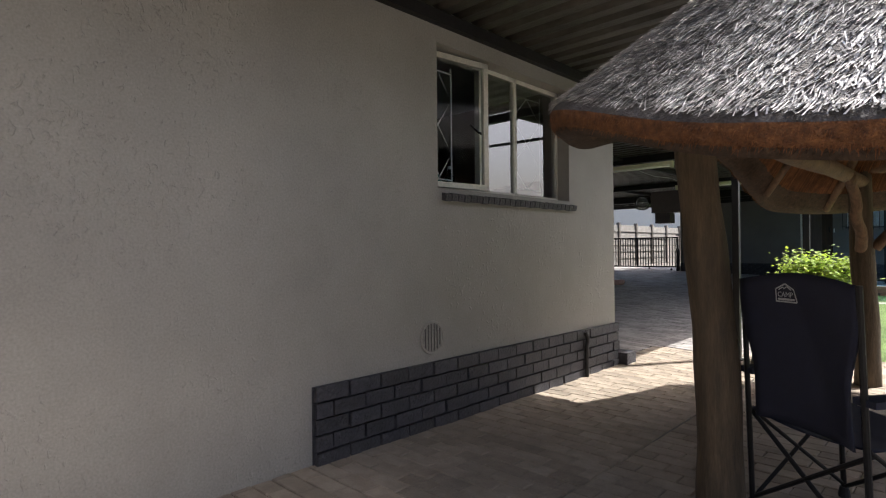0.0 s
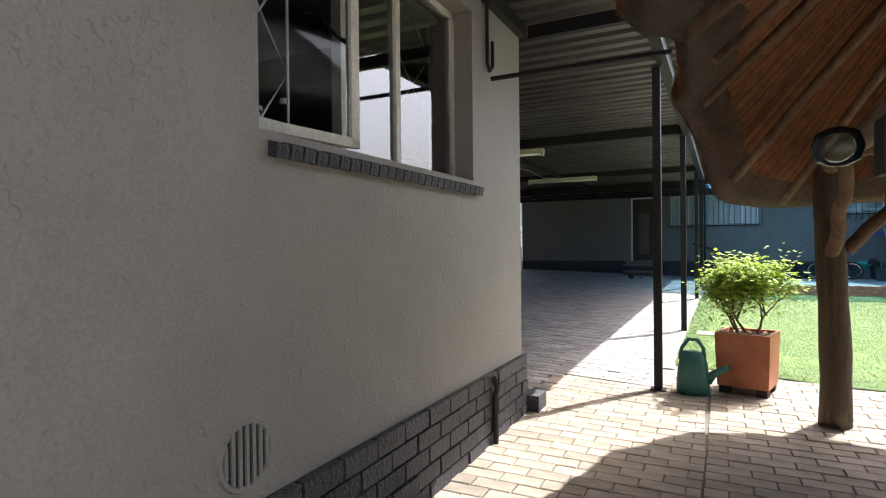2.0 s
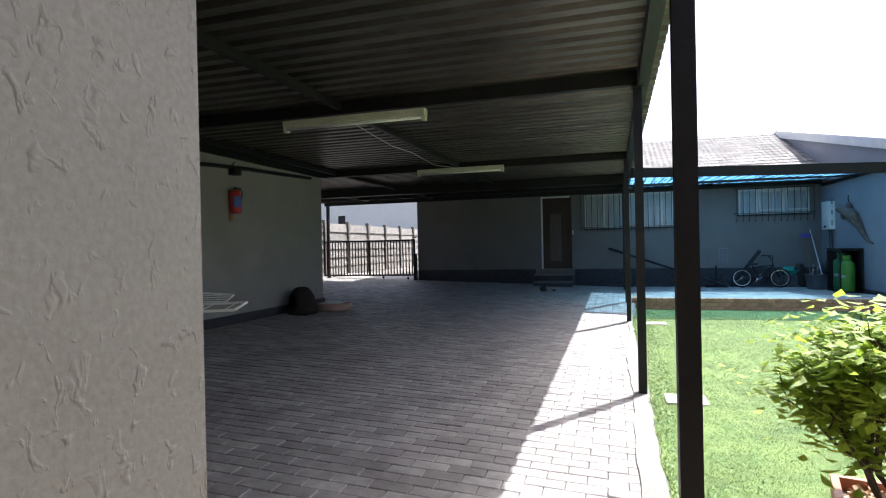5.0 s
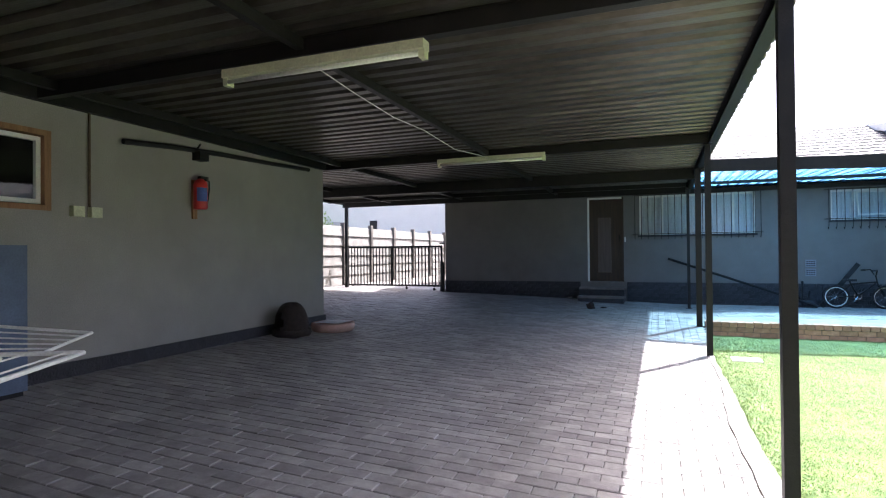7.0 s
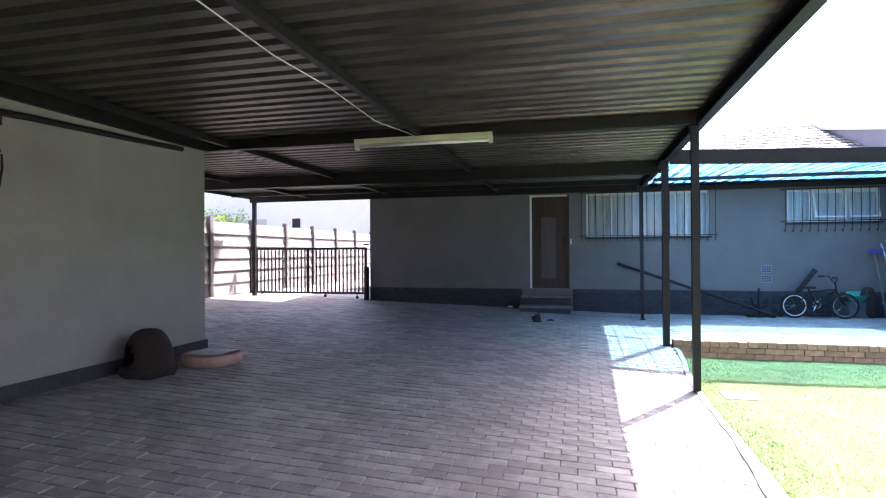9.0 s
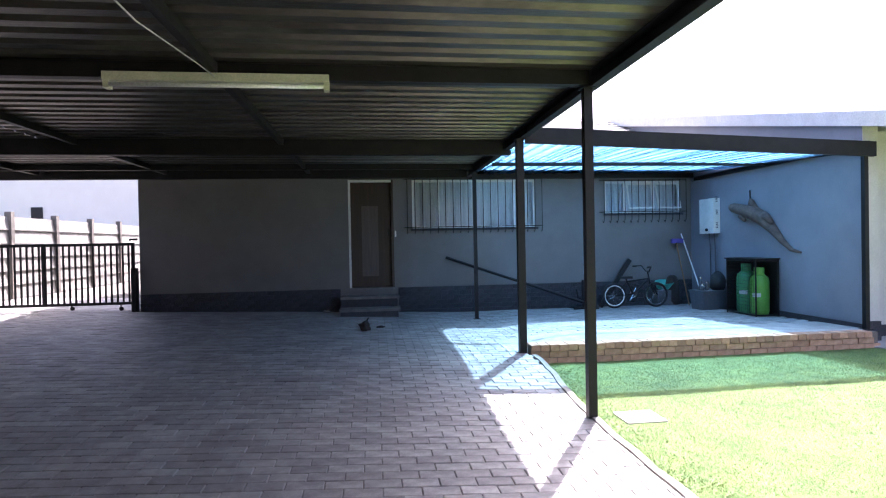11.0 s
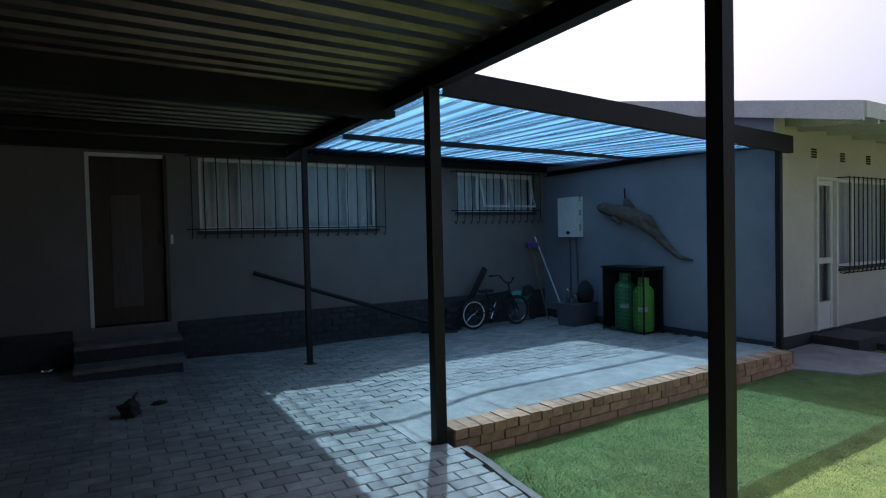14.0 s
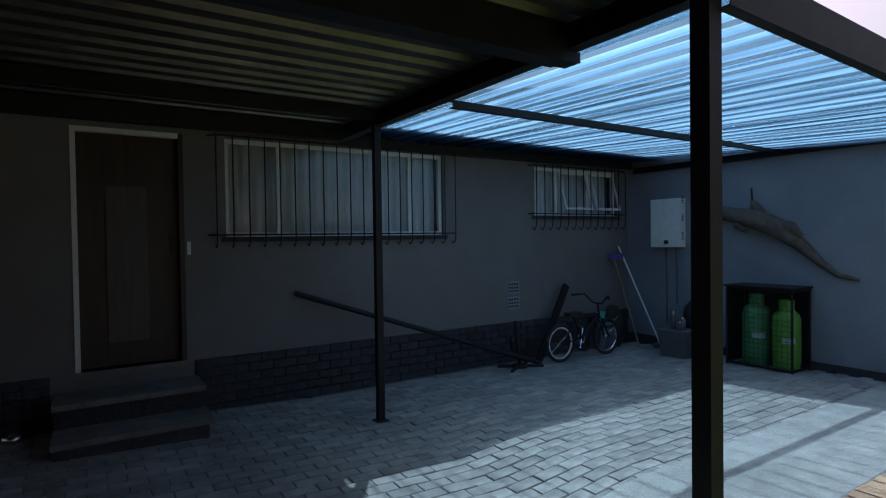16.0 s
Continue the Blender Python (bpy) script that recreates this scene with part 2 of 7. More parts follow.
leaf_links.new(leaf_nodes["Principled BSDF"].outputs[0], leaf_mix.inputs[1])
leaf_links.new(leaf_back.outputs[0], leaf_mix.inputs[2])
leaf_links.new(leaf_mix.outputs[0], leaf_nodes["Material Output"].inputs[0])
M_BARK = surf("bark", (0.08, 0.055, 0.035), (0.16, 0.11, 0.07), 20, 0.9, 0.8, 90)
M_CANVAS = surf("navy_canvas", (0.011, 0.013, 0.028), (0.020, 0.023, 0.045), 14, 0.8, 0.5, 300)
M_LABEL = surf("pale_print", (0.35, 0.36, 0.38), (0.45, 0.46, 0.48), 9, 0.7, 0.1, 80)
M_GREEN = surf("green_cylinder_paint", (0.03, 0.19, 0.07), (0.05, 0.26, 0.10), 7, 0.4, 0.15, 70, stain=0.15)
M_LIME = surf("lime_cylinder_paint", (0.07, 0.27, 0.03), (0.11, 0.34, 0.05), 7, 0.4, 0.15, 70, stain=0.15)
M_RUBBER = surf("black_rubber", (0.012, 0.012, 0.012), (0.025, 0.025, 0.025), 12, 0.8, 0.4, 120)
M_CHROME = surf("chrome", (0.6, 0.6, 0.62), (0.75, 0.75, 0.77), 12, 0.2, 0.05, 120, metal=1.0)
M_RED = surf("red_enamel", (0.42, 0.02, 0.02), (0.55, 0.04, 0.03), 6, 0.4, 0.1, 60)
M_BLUELABEL = surf("blue_print", (0.05, 0.10, 0.35), (0.09, 0.15, 0.45), 9, 0.5, 0, 60)
M_WOOD = surf("raw_timber", (0.22, 0.11, 0.05), (0.36, 0.20, 0.10), 6, 0.75, 0.4, 50, stretch=(4, 4, 0.5))
M_DRIFT = surf("driftwood", (0.06, 0.042, 0.035), (0.15, 0.11, 0.09), 9, 0.85, 0.8, 60)
M_PURPLE = surf("purple_plastic", (0.07, 0.05, 0.25), (0.11, 0.08, 0.33), 8, 0.5, 0.2, 70)
M_AQUA = surf("aqua_plastic", (0.03, 0.36, 0.28), (0.05, 0.45, 0.36), 8, 0.5, 0.1, 70)
M_GREYBOX = surf("grey_plastic", (0.07, 0.075, 0.085), (0.11, 0.115, 0.125), 8, 0.6, 0.2, 70)
M_BED_FUR = surf("dark_plush", (0.022, 0.015, 0.012), (0.05, 0.036, 0.03), 18, 0.95, 0.9, 120, dist=0.02)
M_PINK = surf("dusty_pink_felt", (0.45, 0.27, 0.21), (0.58, 0.38, 0.31), 12, 0.9, 0.6, 120)
M_CLOTH = surf("white_cloth", (0.6, 0.58, 0.56), (0.78, 0.76, 0.74), 12, 0.9, 0.5, 90)
# darker than the slabs: the posts' unlit faces are put into the colour
M_FENCEPOST = surf("shaded_post_concrete", (0.13, 0.115, 0.10), (0.21, 0.19, 0.165), 5, 0.9, 0.5, 60, stain=0.3)
M_SLAB = surf("precast_concrete", (0.20, 0.19, 0.172), (0.30, 0.285, 0.26), 4, 0.85, 0.5, 60, vary=0.1, stain=0.25)
M_FARWHITE = surf("far_white_plaster", (0.80, 0.78, 0.70), (0.86, 0.84, 0.76), 1.5, 0.8, 0.2, 30)
M_TUBE = surf("white_lamp_tube", (0.72, 0.73, 0.66), (0.82, 0.83, 0.76), 9, 0.35, 0.05, 60)
M_LAMPBODY = surf("aged_lamp_enamel", (0.52, 0.53, 0.36), (0.66, 0.67, 0.48), 9, 0.45, 0.1, 60)
M_DRIED = surf("wood_chips", (0.36, 0.24, 0.15), (0.62, 0.46, 0.33), 25, 0.9, 0.8, 90, vary=0.3)
M_CABLE = surf("white_cable", (0.5, 0.5, 0.48), (0.62, 0.62, 0.6), 9, 0.5, 0, 60)


# ---- mesh helpers ----
def box(bm, x0, x1, y0, y1, z0, z1, m=None):
    vs = [Vector((x, y, z)) for z in (z0, z1) for y in (y0, y1) for x in (x0, x1)]
    if m is not None:
        vs = [m @ v for v in vs]
    v = [bm.verts.new(p) for p in vs]
    for f in ((0, 2, 3, 1), (4, 5, 7, 6), (0, 1, 5, 4), (2, 6, 7, 3), (0, 4, 6, 2), (1, 3, 7, 5)):
        bm.faces.new([v[i] for i in f])


def bev(bm, w=0.004, seg=1):
    bmesh.ops.bevel(bm, geom=[e for e in bm.edges if e.calc_face_angle(0) > 0.6], offset=w, segments=seg, affect='EDGES', profile=0.5)


def tube(bm, pts, radii, n=10, cap=True):
    """A round bar through points; radii: one for all, or one for each."""
    pts = [Vector(p) for p in pts]
    if not hasattr(radii, "__len__"):
        radii = [radii] * len(pts)
    rings = []
    up = Vector((0, 0, 1)) if abs((pts[-1] - pts[0]).normalized().z) < 0.9 else Vector((1, 0, 0))
    for i, p in enumerate(pts):
        d = (pts[min(i + 1, len(pts) - 1)] - pts[max(i - 1, 0)]).normalized()
        u = (up - d * up.dot(d)).normalized()
        w = d.cross(u)
        rings.append([bm.verts.new(p + (u * math.cos(2 * math.pi * k / n) + w * math.sin(2 * math.pi * k / n)) * radii[i]) for k in range(n)])
    for a, b in zip(rings, rings[1:]):
        for k in range(n):
            bm.faces.new((a[k], a[(k + 1) % n], b[(k + 1) % n], b[k]))
    if cap:
        bm.faces.new(rings[0][::-1])
        bm.faces.new(rings[-1])


def lathe(bm, profile, centre=(0, 0, 0), n=24, sx=1.0, sy=1.0):
    """Turned shape: profile of (radius, height) from bottom to top."""
    c = Vector(centre)
    rings = [[bm.verts.new(c + Vector((r * sx * math.cos(2 * math.pi * k / n), r * sy * math.sin(2 * math.pi * k / n), z))) for k in range(n)] for r, z in profile]
    for a, b in zip(rings, rings[1:]):
        for k in range(n):
            bm.faces.new((a[k], a[(k + 1) % n], b[(k + 1) % n], b[k]))
    bm.faces.new(rings[0][::-1])
    bm.faces.new(rings[-1])


def ring_tube(bm, centre, axis, R, r, n=28, k=8):
    c = Vector(centre)
    ax = Vector(axis).normalized()
    u = ax.orthogonal().normalized()
    w = ax.cross(u)
    rings = []
    for i in range(n):
        a = 2 * math.pi * i / n
        d = u * math.cos(a) + w * math.sin(a)
        rings.append([bm.verts.new(c + d * (R + r * math.cos(2 * math.pi * j / k)) + ax * r * math.sin(2 * math.pi * j / k)) for j in range(k)])
    for i in range(n):
        a, b = rings[i], rings[(i + 1) % n]
        for j in range(k):
            bm.faces.new((a[j], b[j], b[(j + 1) % k], a[(j + 1) % k]))


def link(name, bm, mat, smooth=False):
    me = bpy.data.meshes.new(name)
    bmesh.ops.recalc_face_normals(bm, faces=bm.faces)
    if smooth:
        for f in bm.faces:
            f.smooth = True
    bm.to_mesh(me)
    bm.free()
    me.materials.append(mat)
    return new(name, me)


def part(name, bm, mat, parent, label="", smooth=False):
    ob = link(name, bm, mat, smooth)
    ob.parent = parent
    ob.matrix_parent_inverse = parent.matrix_basis.inverted()
    if label:
        tagged(ob, label)
    return ob


def thing(name, label, category, at=(0, 0, 0), group="", rz=0):
    ob = new(name)
    ob.matrix_basis = pose(*at, 0, 0, rz)
    ob.empty_display_size = 0.1
    return tagged(ob, label, category, group)


def local(name, bm, mat, parent, label="", smooth=False):
    """A part whose mesh is given in its parent's own axes."""
    ob = link(name, bm, mat, smooth)
    ob.parent = parent
    if label:
        tagged(ob, label)
    return ob


def raw(name, verts, faces, mat, smooth=False):
    me = bpy.data.meshes.new(name)
    me.from_pydata(verts, [], faces)
    me.materials.append(mat)
    if smooth:
        me.polygons.foreach_set("use_smooth", [True] * len(me.polygons))
    return new(name, me)


def structure(ob, label, category):
    return tagged(ob, label, category, kind="structure")


def wall(name, axis, face, inner, a0, a1, z0, z1, holes, mat, label):
    """A wall along axis 'x' or 'y' from a0 to a1 between the planes face and inner, with holes (a0, a1, z0, z1) right through."""
    bm = bmesh.new()
    A = sorted({a0, a1, *[h[0] for h in holes], *[h[1] for h in holes]})
    Z = sorted({z0, z1, *[h[2] for h in holes], *[h[3] for h in holes]})
    for i in range(len(A) - 1):
        for j in range(len(Z) - 1):
            ca, cz = (A[i] + A[i + 1]) / 2, (Z[j] + Z[j + 1]) / 2
            if any(h[0] < ca < h[1] and h[2] < cz < h[3] for h in holes):
                continue
            f0, f1 = sorted((face, inner))
            if axis == "y":
                box(bm, f0, f1, A[i], A[i + 1], Z[j], Z[j + 1])
            else:
                box(bm, A[i], A[i + 1], f0, f1, Z[j], Z[j + 1])
    bmesh.ops.remove_doubles(bm, verts=bm.verts, dist=1e-5)
    bm.verts.index_update()
    seen = {}
    for f in bm.faces:
        seen.setdefault(tuple(sorted(v.index for v in f.verts)), []).append(f)
    bmesh.ops.delete(bm, geom=[f for fs in seen.values() if len(fs) > 1 for f in fs], context='FACES_ONLY')
    return structure(link(name, bm, mat), label, "wall")


def smooth01(v):
    v = min(1.0, max(0.0, v))
    return v * v * (3 - 2 * v)


def ground_z(x, y):
    """Height of the paving: level beside the posts, rising gently to the boundary and to the back."""
    u = min(9.5, max(0.0, -1.66 - x))
    s = smooth01((y - 13.0) / 4.0)
    lead = smooth01((y - 4.0) / 3.0)
    return lead * (1 - s) * 0.047 * u + s * (0.14 + 0.034 * u)


def terrace_z(x, y):
    return 0.235 - 0.02 * (y - 16.6)


def terrace_floor(x, y):
    """The terrace dips to meet the driveway at its open side."""
    k = smooth01((-0.75 - x) / 0.95)
    return terrace_z(x, y) * (1 - k) + ground_z(x, y) * k


# ---- ground ----
FAR_Y, RIGHT_X, HOUSE_X = 20.91, 3.157, -2.5


def build_ground():
    xs = [-3000, -300, -60, -20] + [-12 + 0.5 * i for i in range(23)] + [-0.4, 1, 3, 8, 20, 60, 300, 3000]
    ys = [-3000, -300, -60, -20, -8] + [-2 + 0.5 * i for i in range(48)] + [24, 30, 60, 300, 3000]
    verts, faces = [], []
    for y in ys:
        for x in xs:
            z = ground_z(x, y) if x < -1.6 else 0.0
            verts.append((x, y, z - 0.014))
    w = len(xs)
    for j in range(len(ys) - 1):
        for i in range(w - 1):
            faces.append((j * w + i, j * w + i + 1, (j + 1) * w + i + 1, (j + 1) * w + i))
    structure(raw("ground", verts, faces, M_BED), "sandy earth under the paving and the yard", "ground")


build_ground()


def lawn_edge(y):
    """The lawn's edge beside the paving, slightly uneven."""
    return -1.60 + 0.10 * smooth01((y - 14.8) / 1.6) + 0.012 * math.sin(2.1 * y) + 0.006 * math.sin(9.7 * y + 1)


def lawn_near(x):
    return 7.05 - 0.42 * x * 0.6 + 0.03 * math.sin(4 * x) if x < 2 else 6.55


def build_lawn():
    verts, faces = [], []
    ny, nx = 60, 40
    for j in range(ny + 1):
        for i in range(nx + 1):
            f = i / nx
            x0 = -1.6
            x = x0 + f * 11.6
            ya = lawn_near(x)
            y = ya + (16.53 - ya) * j / ny
            x = lawn_edge(y) + f * (10.0 - lawn_edge(y))
            z = 0.012 + 0.018 * noise.noise(Vector((x, y, 0)) * 0.9)
            if i == 0 or j == 0:
                z = -0.004
            verts.append((x, y, z))
    w = nx + 1
    for j in range(ny):
        for i in range(nx):
            faces.append((j * w + i, j * w + i + 1, (j + 1) * w + i + 1, (j + 1) * w + i))
    structure(raw("lawn", verts, faces, M_LAWN, True), "short mown green lawn beside the paving", "lawn")
    rng = np.random.default_rng(3)
    v, f = [], []
    for k in range(150000):
        y = rng.uniform(6.6, 16.5)
        x = lawn_edge(y) - 0.02 + 6.4 * rng.uniform() ** 1.5
        if y < lawn_near(x):
            continue
        z = 0.008 + 0.018 * noise.noise(Vector((x, y, 0)) * 0.9)
        a = rng.uniform(0, 6.283)
        h = rng.uniform(0.008, 0.024)
        w = rng.uniform(0.0018, 0.004)
        c, s = math.cos(a) * w, math.sin(a) * w
        lx, ly = rng.normal(0, 0.022, 2)
        n = len(v)
        v += [(x - c, y - s, z), (x + c, y + s, z), (x + lx, y + ly, z + h)]
        f.append((n, n + 1, n + 2))
    ob = raw("grass", v, f, M_BLADE)
    tagged(ob, "short green grass blades on the lawn", "grass", kind="stuff")


build_lawn()

# ---- the house with the window, beside the path ----
WIN = (2.60, 4.335, 1.64, 2.655)
wall("wall_house", "y", HOUSE_X, HOUSE_X - 0.23, -6.0, 5.2, -0.04, 2.895, [WIN], M_WALL, "pale grey textured plaster house wall with a window")
wall("wall_house_back", "x", 5.2, 4.97, -7.63, HOUSE_X - 0.23, -0.04, 2.9, [], M_WALL2, "warm grey plaster wall under the carport")
LWIN = (8.45, 9.89, 1.80, 2.52)
wall("wall_carport", "y", -7.4, -7.63, 5.2, 14.30, -0.04, 2.94, [LWIN], M_WALL2, "warm grey plaster wall along the carport")
wall("wall_carport_end", "x", 14.30, 14.07, -10.8, -7.63, -0.04, 2.893, [], M_WALL2, "plain end wall of the house by the driveway")
wall("wall_house_rear", "x", -6.0, -5.77, -7.63, HOUSE_X - 0.23, -0.04, 2.9, [], M_WALL2, "plain rear wall of the house")


def slab(name, x0, x1, y0, y1, z0, z1, mat, label, cat):
    bm = bmesh.new()
    box(bm, x0, x1, y0, y1, z0, z1)
    return structure(link(name, bm, mat), label, cat)


# unseen ceilings added to keep sky light out of the rooms
slab("ceiling", -7.6, -2.52, -5.8, 5.18, 2.905, 3.0, M_FASCIA, "plain ceiling slab over the house", "ceiling")
slab("ceiling_side_room", -10.8, -7.42, 5.2, 13.9, 2.9, 2.99, M_FASCIA, "plain ceiling slab over the side rooms", "ceiling")
slab("wall_room", -7.0, -6.9, -5.7, 5.0, 0, 2.9, M_DARK, "far room wall coloured near black for the shade indoors", "wall")
slab("floor", -6.9, -2.74, -5.7, 4.96, 0.35, 0.4, M_DARK, "room floor coloured near black for the shade indoors", "floor")
slab("wall_side_room", -9.0, -8.9, 5.2, 13.9, 0, 2.74, M_DARK, "side room wall coloured near black for the shade indoors", "wall")


def build_plinth_brick(name, axis, face, a0, a1, ztop, depth, zbase, parent_label, course=0.091, length=0.235):
    """A painted brick plinth standing proud of a wall, brick by brick, with recessed joints."""
    bm = bmesh.new()
    if axis == "y":
        box(bm, face - 0.02, face + depth * 0.2, a0, a1, zbase - 0.05, ztop - 0.006)
    else:
        box(bm, a0, a1, face - depth * 0.2, face + 0.02, zbase - 0.05, ztop - 0.006)
    base = structure(link(name, bm, M_PLINTH), parent_label, "plinth")
    rng = random.Random(5)
    n = int(round((ztop - zbase) / course))
    h = (ztop - zbase) / n
    shared = {}
    count = 0
    for r in range(n):
        a = a0 - (length / 2 if r % 2 else 0)
        while a < a1 - 0.01:
            b0, b1 = max(a, a0) + 0.006, min(a + length, a1) - 0.006
            a += length
            if b1 - b0 < 0.03:
                continue
            L = round(b1 - b0, 2)
            pr = rng.choice((0.0, 0.004, 0.009))
            key = (L, pr)
            if key not in shared:
                b = bmesh.new()
                if axis == "y":
                    box(b, 0, depth + pr, -L / 2, L / 2, 0.006, h - 0.006)
                else:
                    box(b, -L / 2, L / 2, -depth - pr, 0, 0.006, h - 0.006)
                bev(b, 0.006)
                me = bpy.data.meshes.new("brick")
                b.to_mesh(me)
                b.free()
                me.materials.append(M_PLINTH)
                shared[key] = me
            ob = new("brick", shared[key])
            mid = (b0 + b1) / 2
            ob.location = (face, mid, zbase + r * h) if axis == "y" else (mid, face, zbase + r * h)
            ob.parent = base
            count += 1
    return base


def pane_quad(parent, axis, p, a0, a1, z0, z1, sign, m=None):
    """One sheet of window glass, facing out of the house."""
    if axis == "y":
        vs = [(p, a0, z0), (p, a1, z0), (p, a1, z1), (p, a0, z1)]
    else:
        vs = [(a0, p, z0), (a1, p, z0), (a1, p, z1), (a0, p, z1)]
    if sign < 0:
        vs = vs[::-1]
    if m is not None:
        vs = [tuple(m @ Vector(v)) for v in vs]
    ob = raw("pane", vs, [(0, 1, 2, 3)], M_GLASS_BRIGHT if axis == "y" and p > HOUSE_X - 0.5 and p < HOUSE_X + 0.5 else M_GLASS)
    ob.parent = parent
    ob.visible_shadow = False
    return ob


def window_house():
    """Steel window with three lights; the first stands ajar; diamond burglar bars inside."""
    y0, y1, z0, z1 = WIN
    x = HOUSE_X - 0.14
    w = structure(new("window_1"), "cream steel window with one casement ajar and diamond burglar bars", "window")
    bm = bmesh.new()
    for a, b, c, d in ((y0, y1, z0, z0 + 0.035), (y0, y1, z1 - 0.035, z1), (y0, y0 + 0.03, z0, z1), (y1 - 0.03, y1, z0, z1), (3.20, 3.235, z0, z1), (3.655, 3.695, z0, z1)):
        box(bm, x - 0.03, x + 0.02, a, b, c, d)
    part("window_frame", bm, M_CREAMPAINT, w, "cream painted steel frame")
    for a, b in ((3.235, 3.655), (3.695, y1 - 0.03)):
        pane_quad(w, "y", x, a, b, z0 + 0.035, z1 - 0.035, 1)
    # the open casement, hinged on its near side
    hinge = Matrix.Translation((x + 0.035, y0 + 0.03, 0)) @ Matrix.Rotation(radians(-8), 4, 'Z')
    W = 0.555
    bm = bmesh.new()
    for a, b, c, d in ((0, W, z0 + 0.02, z0 + 0.06), (0, W, z1 - 0.06, z1 - 0.02), (0, 0.035, z0 + 0.02, z1 - 0.02), (W - 0.045, W, z0 + 0.02, z1 - 0.02)):
        box(bm, -0.012, 0.018, a, b, c, d, hinge)
    cas = part("casement", bm, M_CREAMPAINT, w, "open casement frame")
    pane_quad(cas, "y", 0.002, 0.035, W - 0.045, z0 + 0.06, z1 - 0.06, 1, hinge)
    bm = bmesh.new()
    tube(bm, [hinge @ Vector((-0.02, W - 0.03, 2.1)), hinge @ Vector((-0.05, W - 0.05, 2.12)), hinge @ Vector((-0.06, W - 0.12, 2.17))], [0.01, 0.009, 0.006], 6)
    part("handle", bm, M_STEEL, cas, "dark window handle")
    for a, b in ((y0 + 0.05, 3.17), (3.74, y1 - 0.04)):
        bm = bmesh.new()
        xi = x - 0.07
        n = 2
        hh = (z1 - z0 - 0.2) / n
        inset = 0.20 if a < 3 else 0.12
        lo, hi = a + 0.02, b - inset
        mid = (lo + hi) / 2
        for yy in (lo, hi):
            tube(bm, [(xi, yy, z0 + 0.06), (xi, yy, z1 - 0.06)], 0.006, 6)
        for zz in (z0 + 0.1, z1 - 0.1):
            tube(bm, [(xi, lo, zz), (xi, hi, zz)], 0.006, 6)
        for k in range(n):
            zb = z0 + 0.1 + k * hh
            tube(bm, [(xi, mid, zb), (xi, lo, zb + hh / 2), (xi, mid, zb + hh), (xi, hi, zb + hh / 2), (xi, mid, zb)], 0.006, 6)
        part("burglar_bar", bm, M_WHITE, w, "white diamond burglar bars")
    # sill of dark painted bricks on edge
    sill = bmesh.new()
    box(sill, HOUSE_X - 0.12, HOUSE_X + 0.03, y0 + 0.04, y1 + 0.06, z0 - 0.085, z0 - 0.05)
    s = part("window_sill", sill, M_PLINTH, w, "charcoal painted brick sill")
    bm = bmesh.new()
    box(bm, 0, 0.18, 0.004, 0.062, -0.052, 0.0)
    bev(bm, 0.006, 2)
    me = bpy.data.meshes.new("sill_brick")
    bm.to_mesh(me)
    bm.free()
    me.materials.append(M_PLINTH)
    n = 26
    step = (y1 - y0 + 0.035) / n
    for k in range(n):
        ob = new("sill_brick", me)
        ob.matrix_basis = pose(HOUSE_X - 0.13, y0 + 0.035 + k * step, z0 + (0.002 if k % 3 else -0.002), 0, 13, 0)
        ob.parent = s
    return w


window_house()


def bottle(name, y, h, r, mat, label):
    t = thing(name, label, "bottle", (HOUSE_X - 0.26, y, 1.638))
    bm = bmesh.new()
    lathe(bm, [(r * 0.9, 0), (r, 0.01), (r, h * 0.6), (r * 0.45, h * 0.75), (r * 0.4, h * 0.9)], n=14)
    local("body", bm, mat, t, smooth=True)
    bm = bmesh.new()
    lathe(bm, [(r * 0.45, h * 0.9), (r * 0.45, h)], n=12)
    local("cap", bm, M_WHITE, t)


M_BOTTLE = glass("clear_plastic", (0.75, 0.85, 0.85), 0.1)
slab("inner_sill", -2.92, HOUSE_X - 0.175, 2.60, 4.335, 1.60, 1.636, M_FASCIA, "painted inner window sill", "sill")
bottle("bottle", 3.0, 0.22, 0.04, M_BOTTLE, "clear plastic bottle standing on the inner sill")
bottle("soap_bottle", 2.86, 0.16, 0.035, M_TEAL, "teal soap bottle standing on the inner sill")


def wall_vent():
    t = structure(new("wall_vent"), "round cream cast vent with upright slots set in the wall", "vent")
    c = (HOUSE_X, 2.525, 0.605)
    bm = bmesh.new()
    ring_tube(bm, c, (1, 0, 0), 0.105, 0.012, 30, 6)
    part("frame", bm, M_WALL, t)
    bm = bmesh.new()
    tube(bm, [(HOUSE_X - 0.01, c[1], c[2]), (HOUSE_X + 0.003, c[1], c[2])], 0.1, 28)
    part("backing", bm, M_DARK, t, "near-black disc standing in for the shaded hollow")
    for k in range(-3, 4):
        o = k * 0.028
        hh = math.sqrt(max(0.0, 0.098 ** 2 - o * o))
        bm = bmesh.new()
        box(bm, HOUSE_X + 0.003, HOUSE_X + 0.011, c[1] + o - 0.0065, c[1] + o + 0.0065, c[2] - hh, c[2] + hh)
        part("slat", bm, M_WALL, t)


wall_vent()


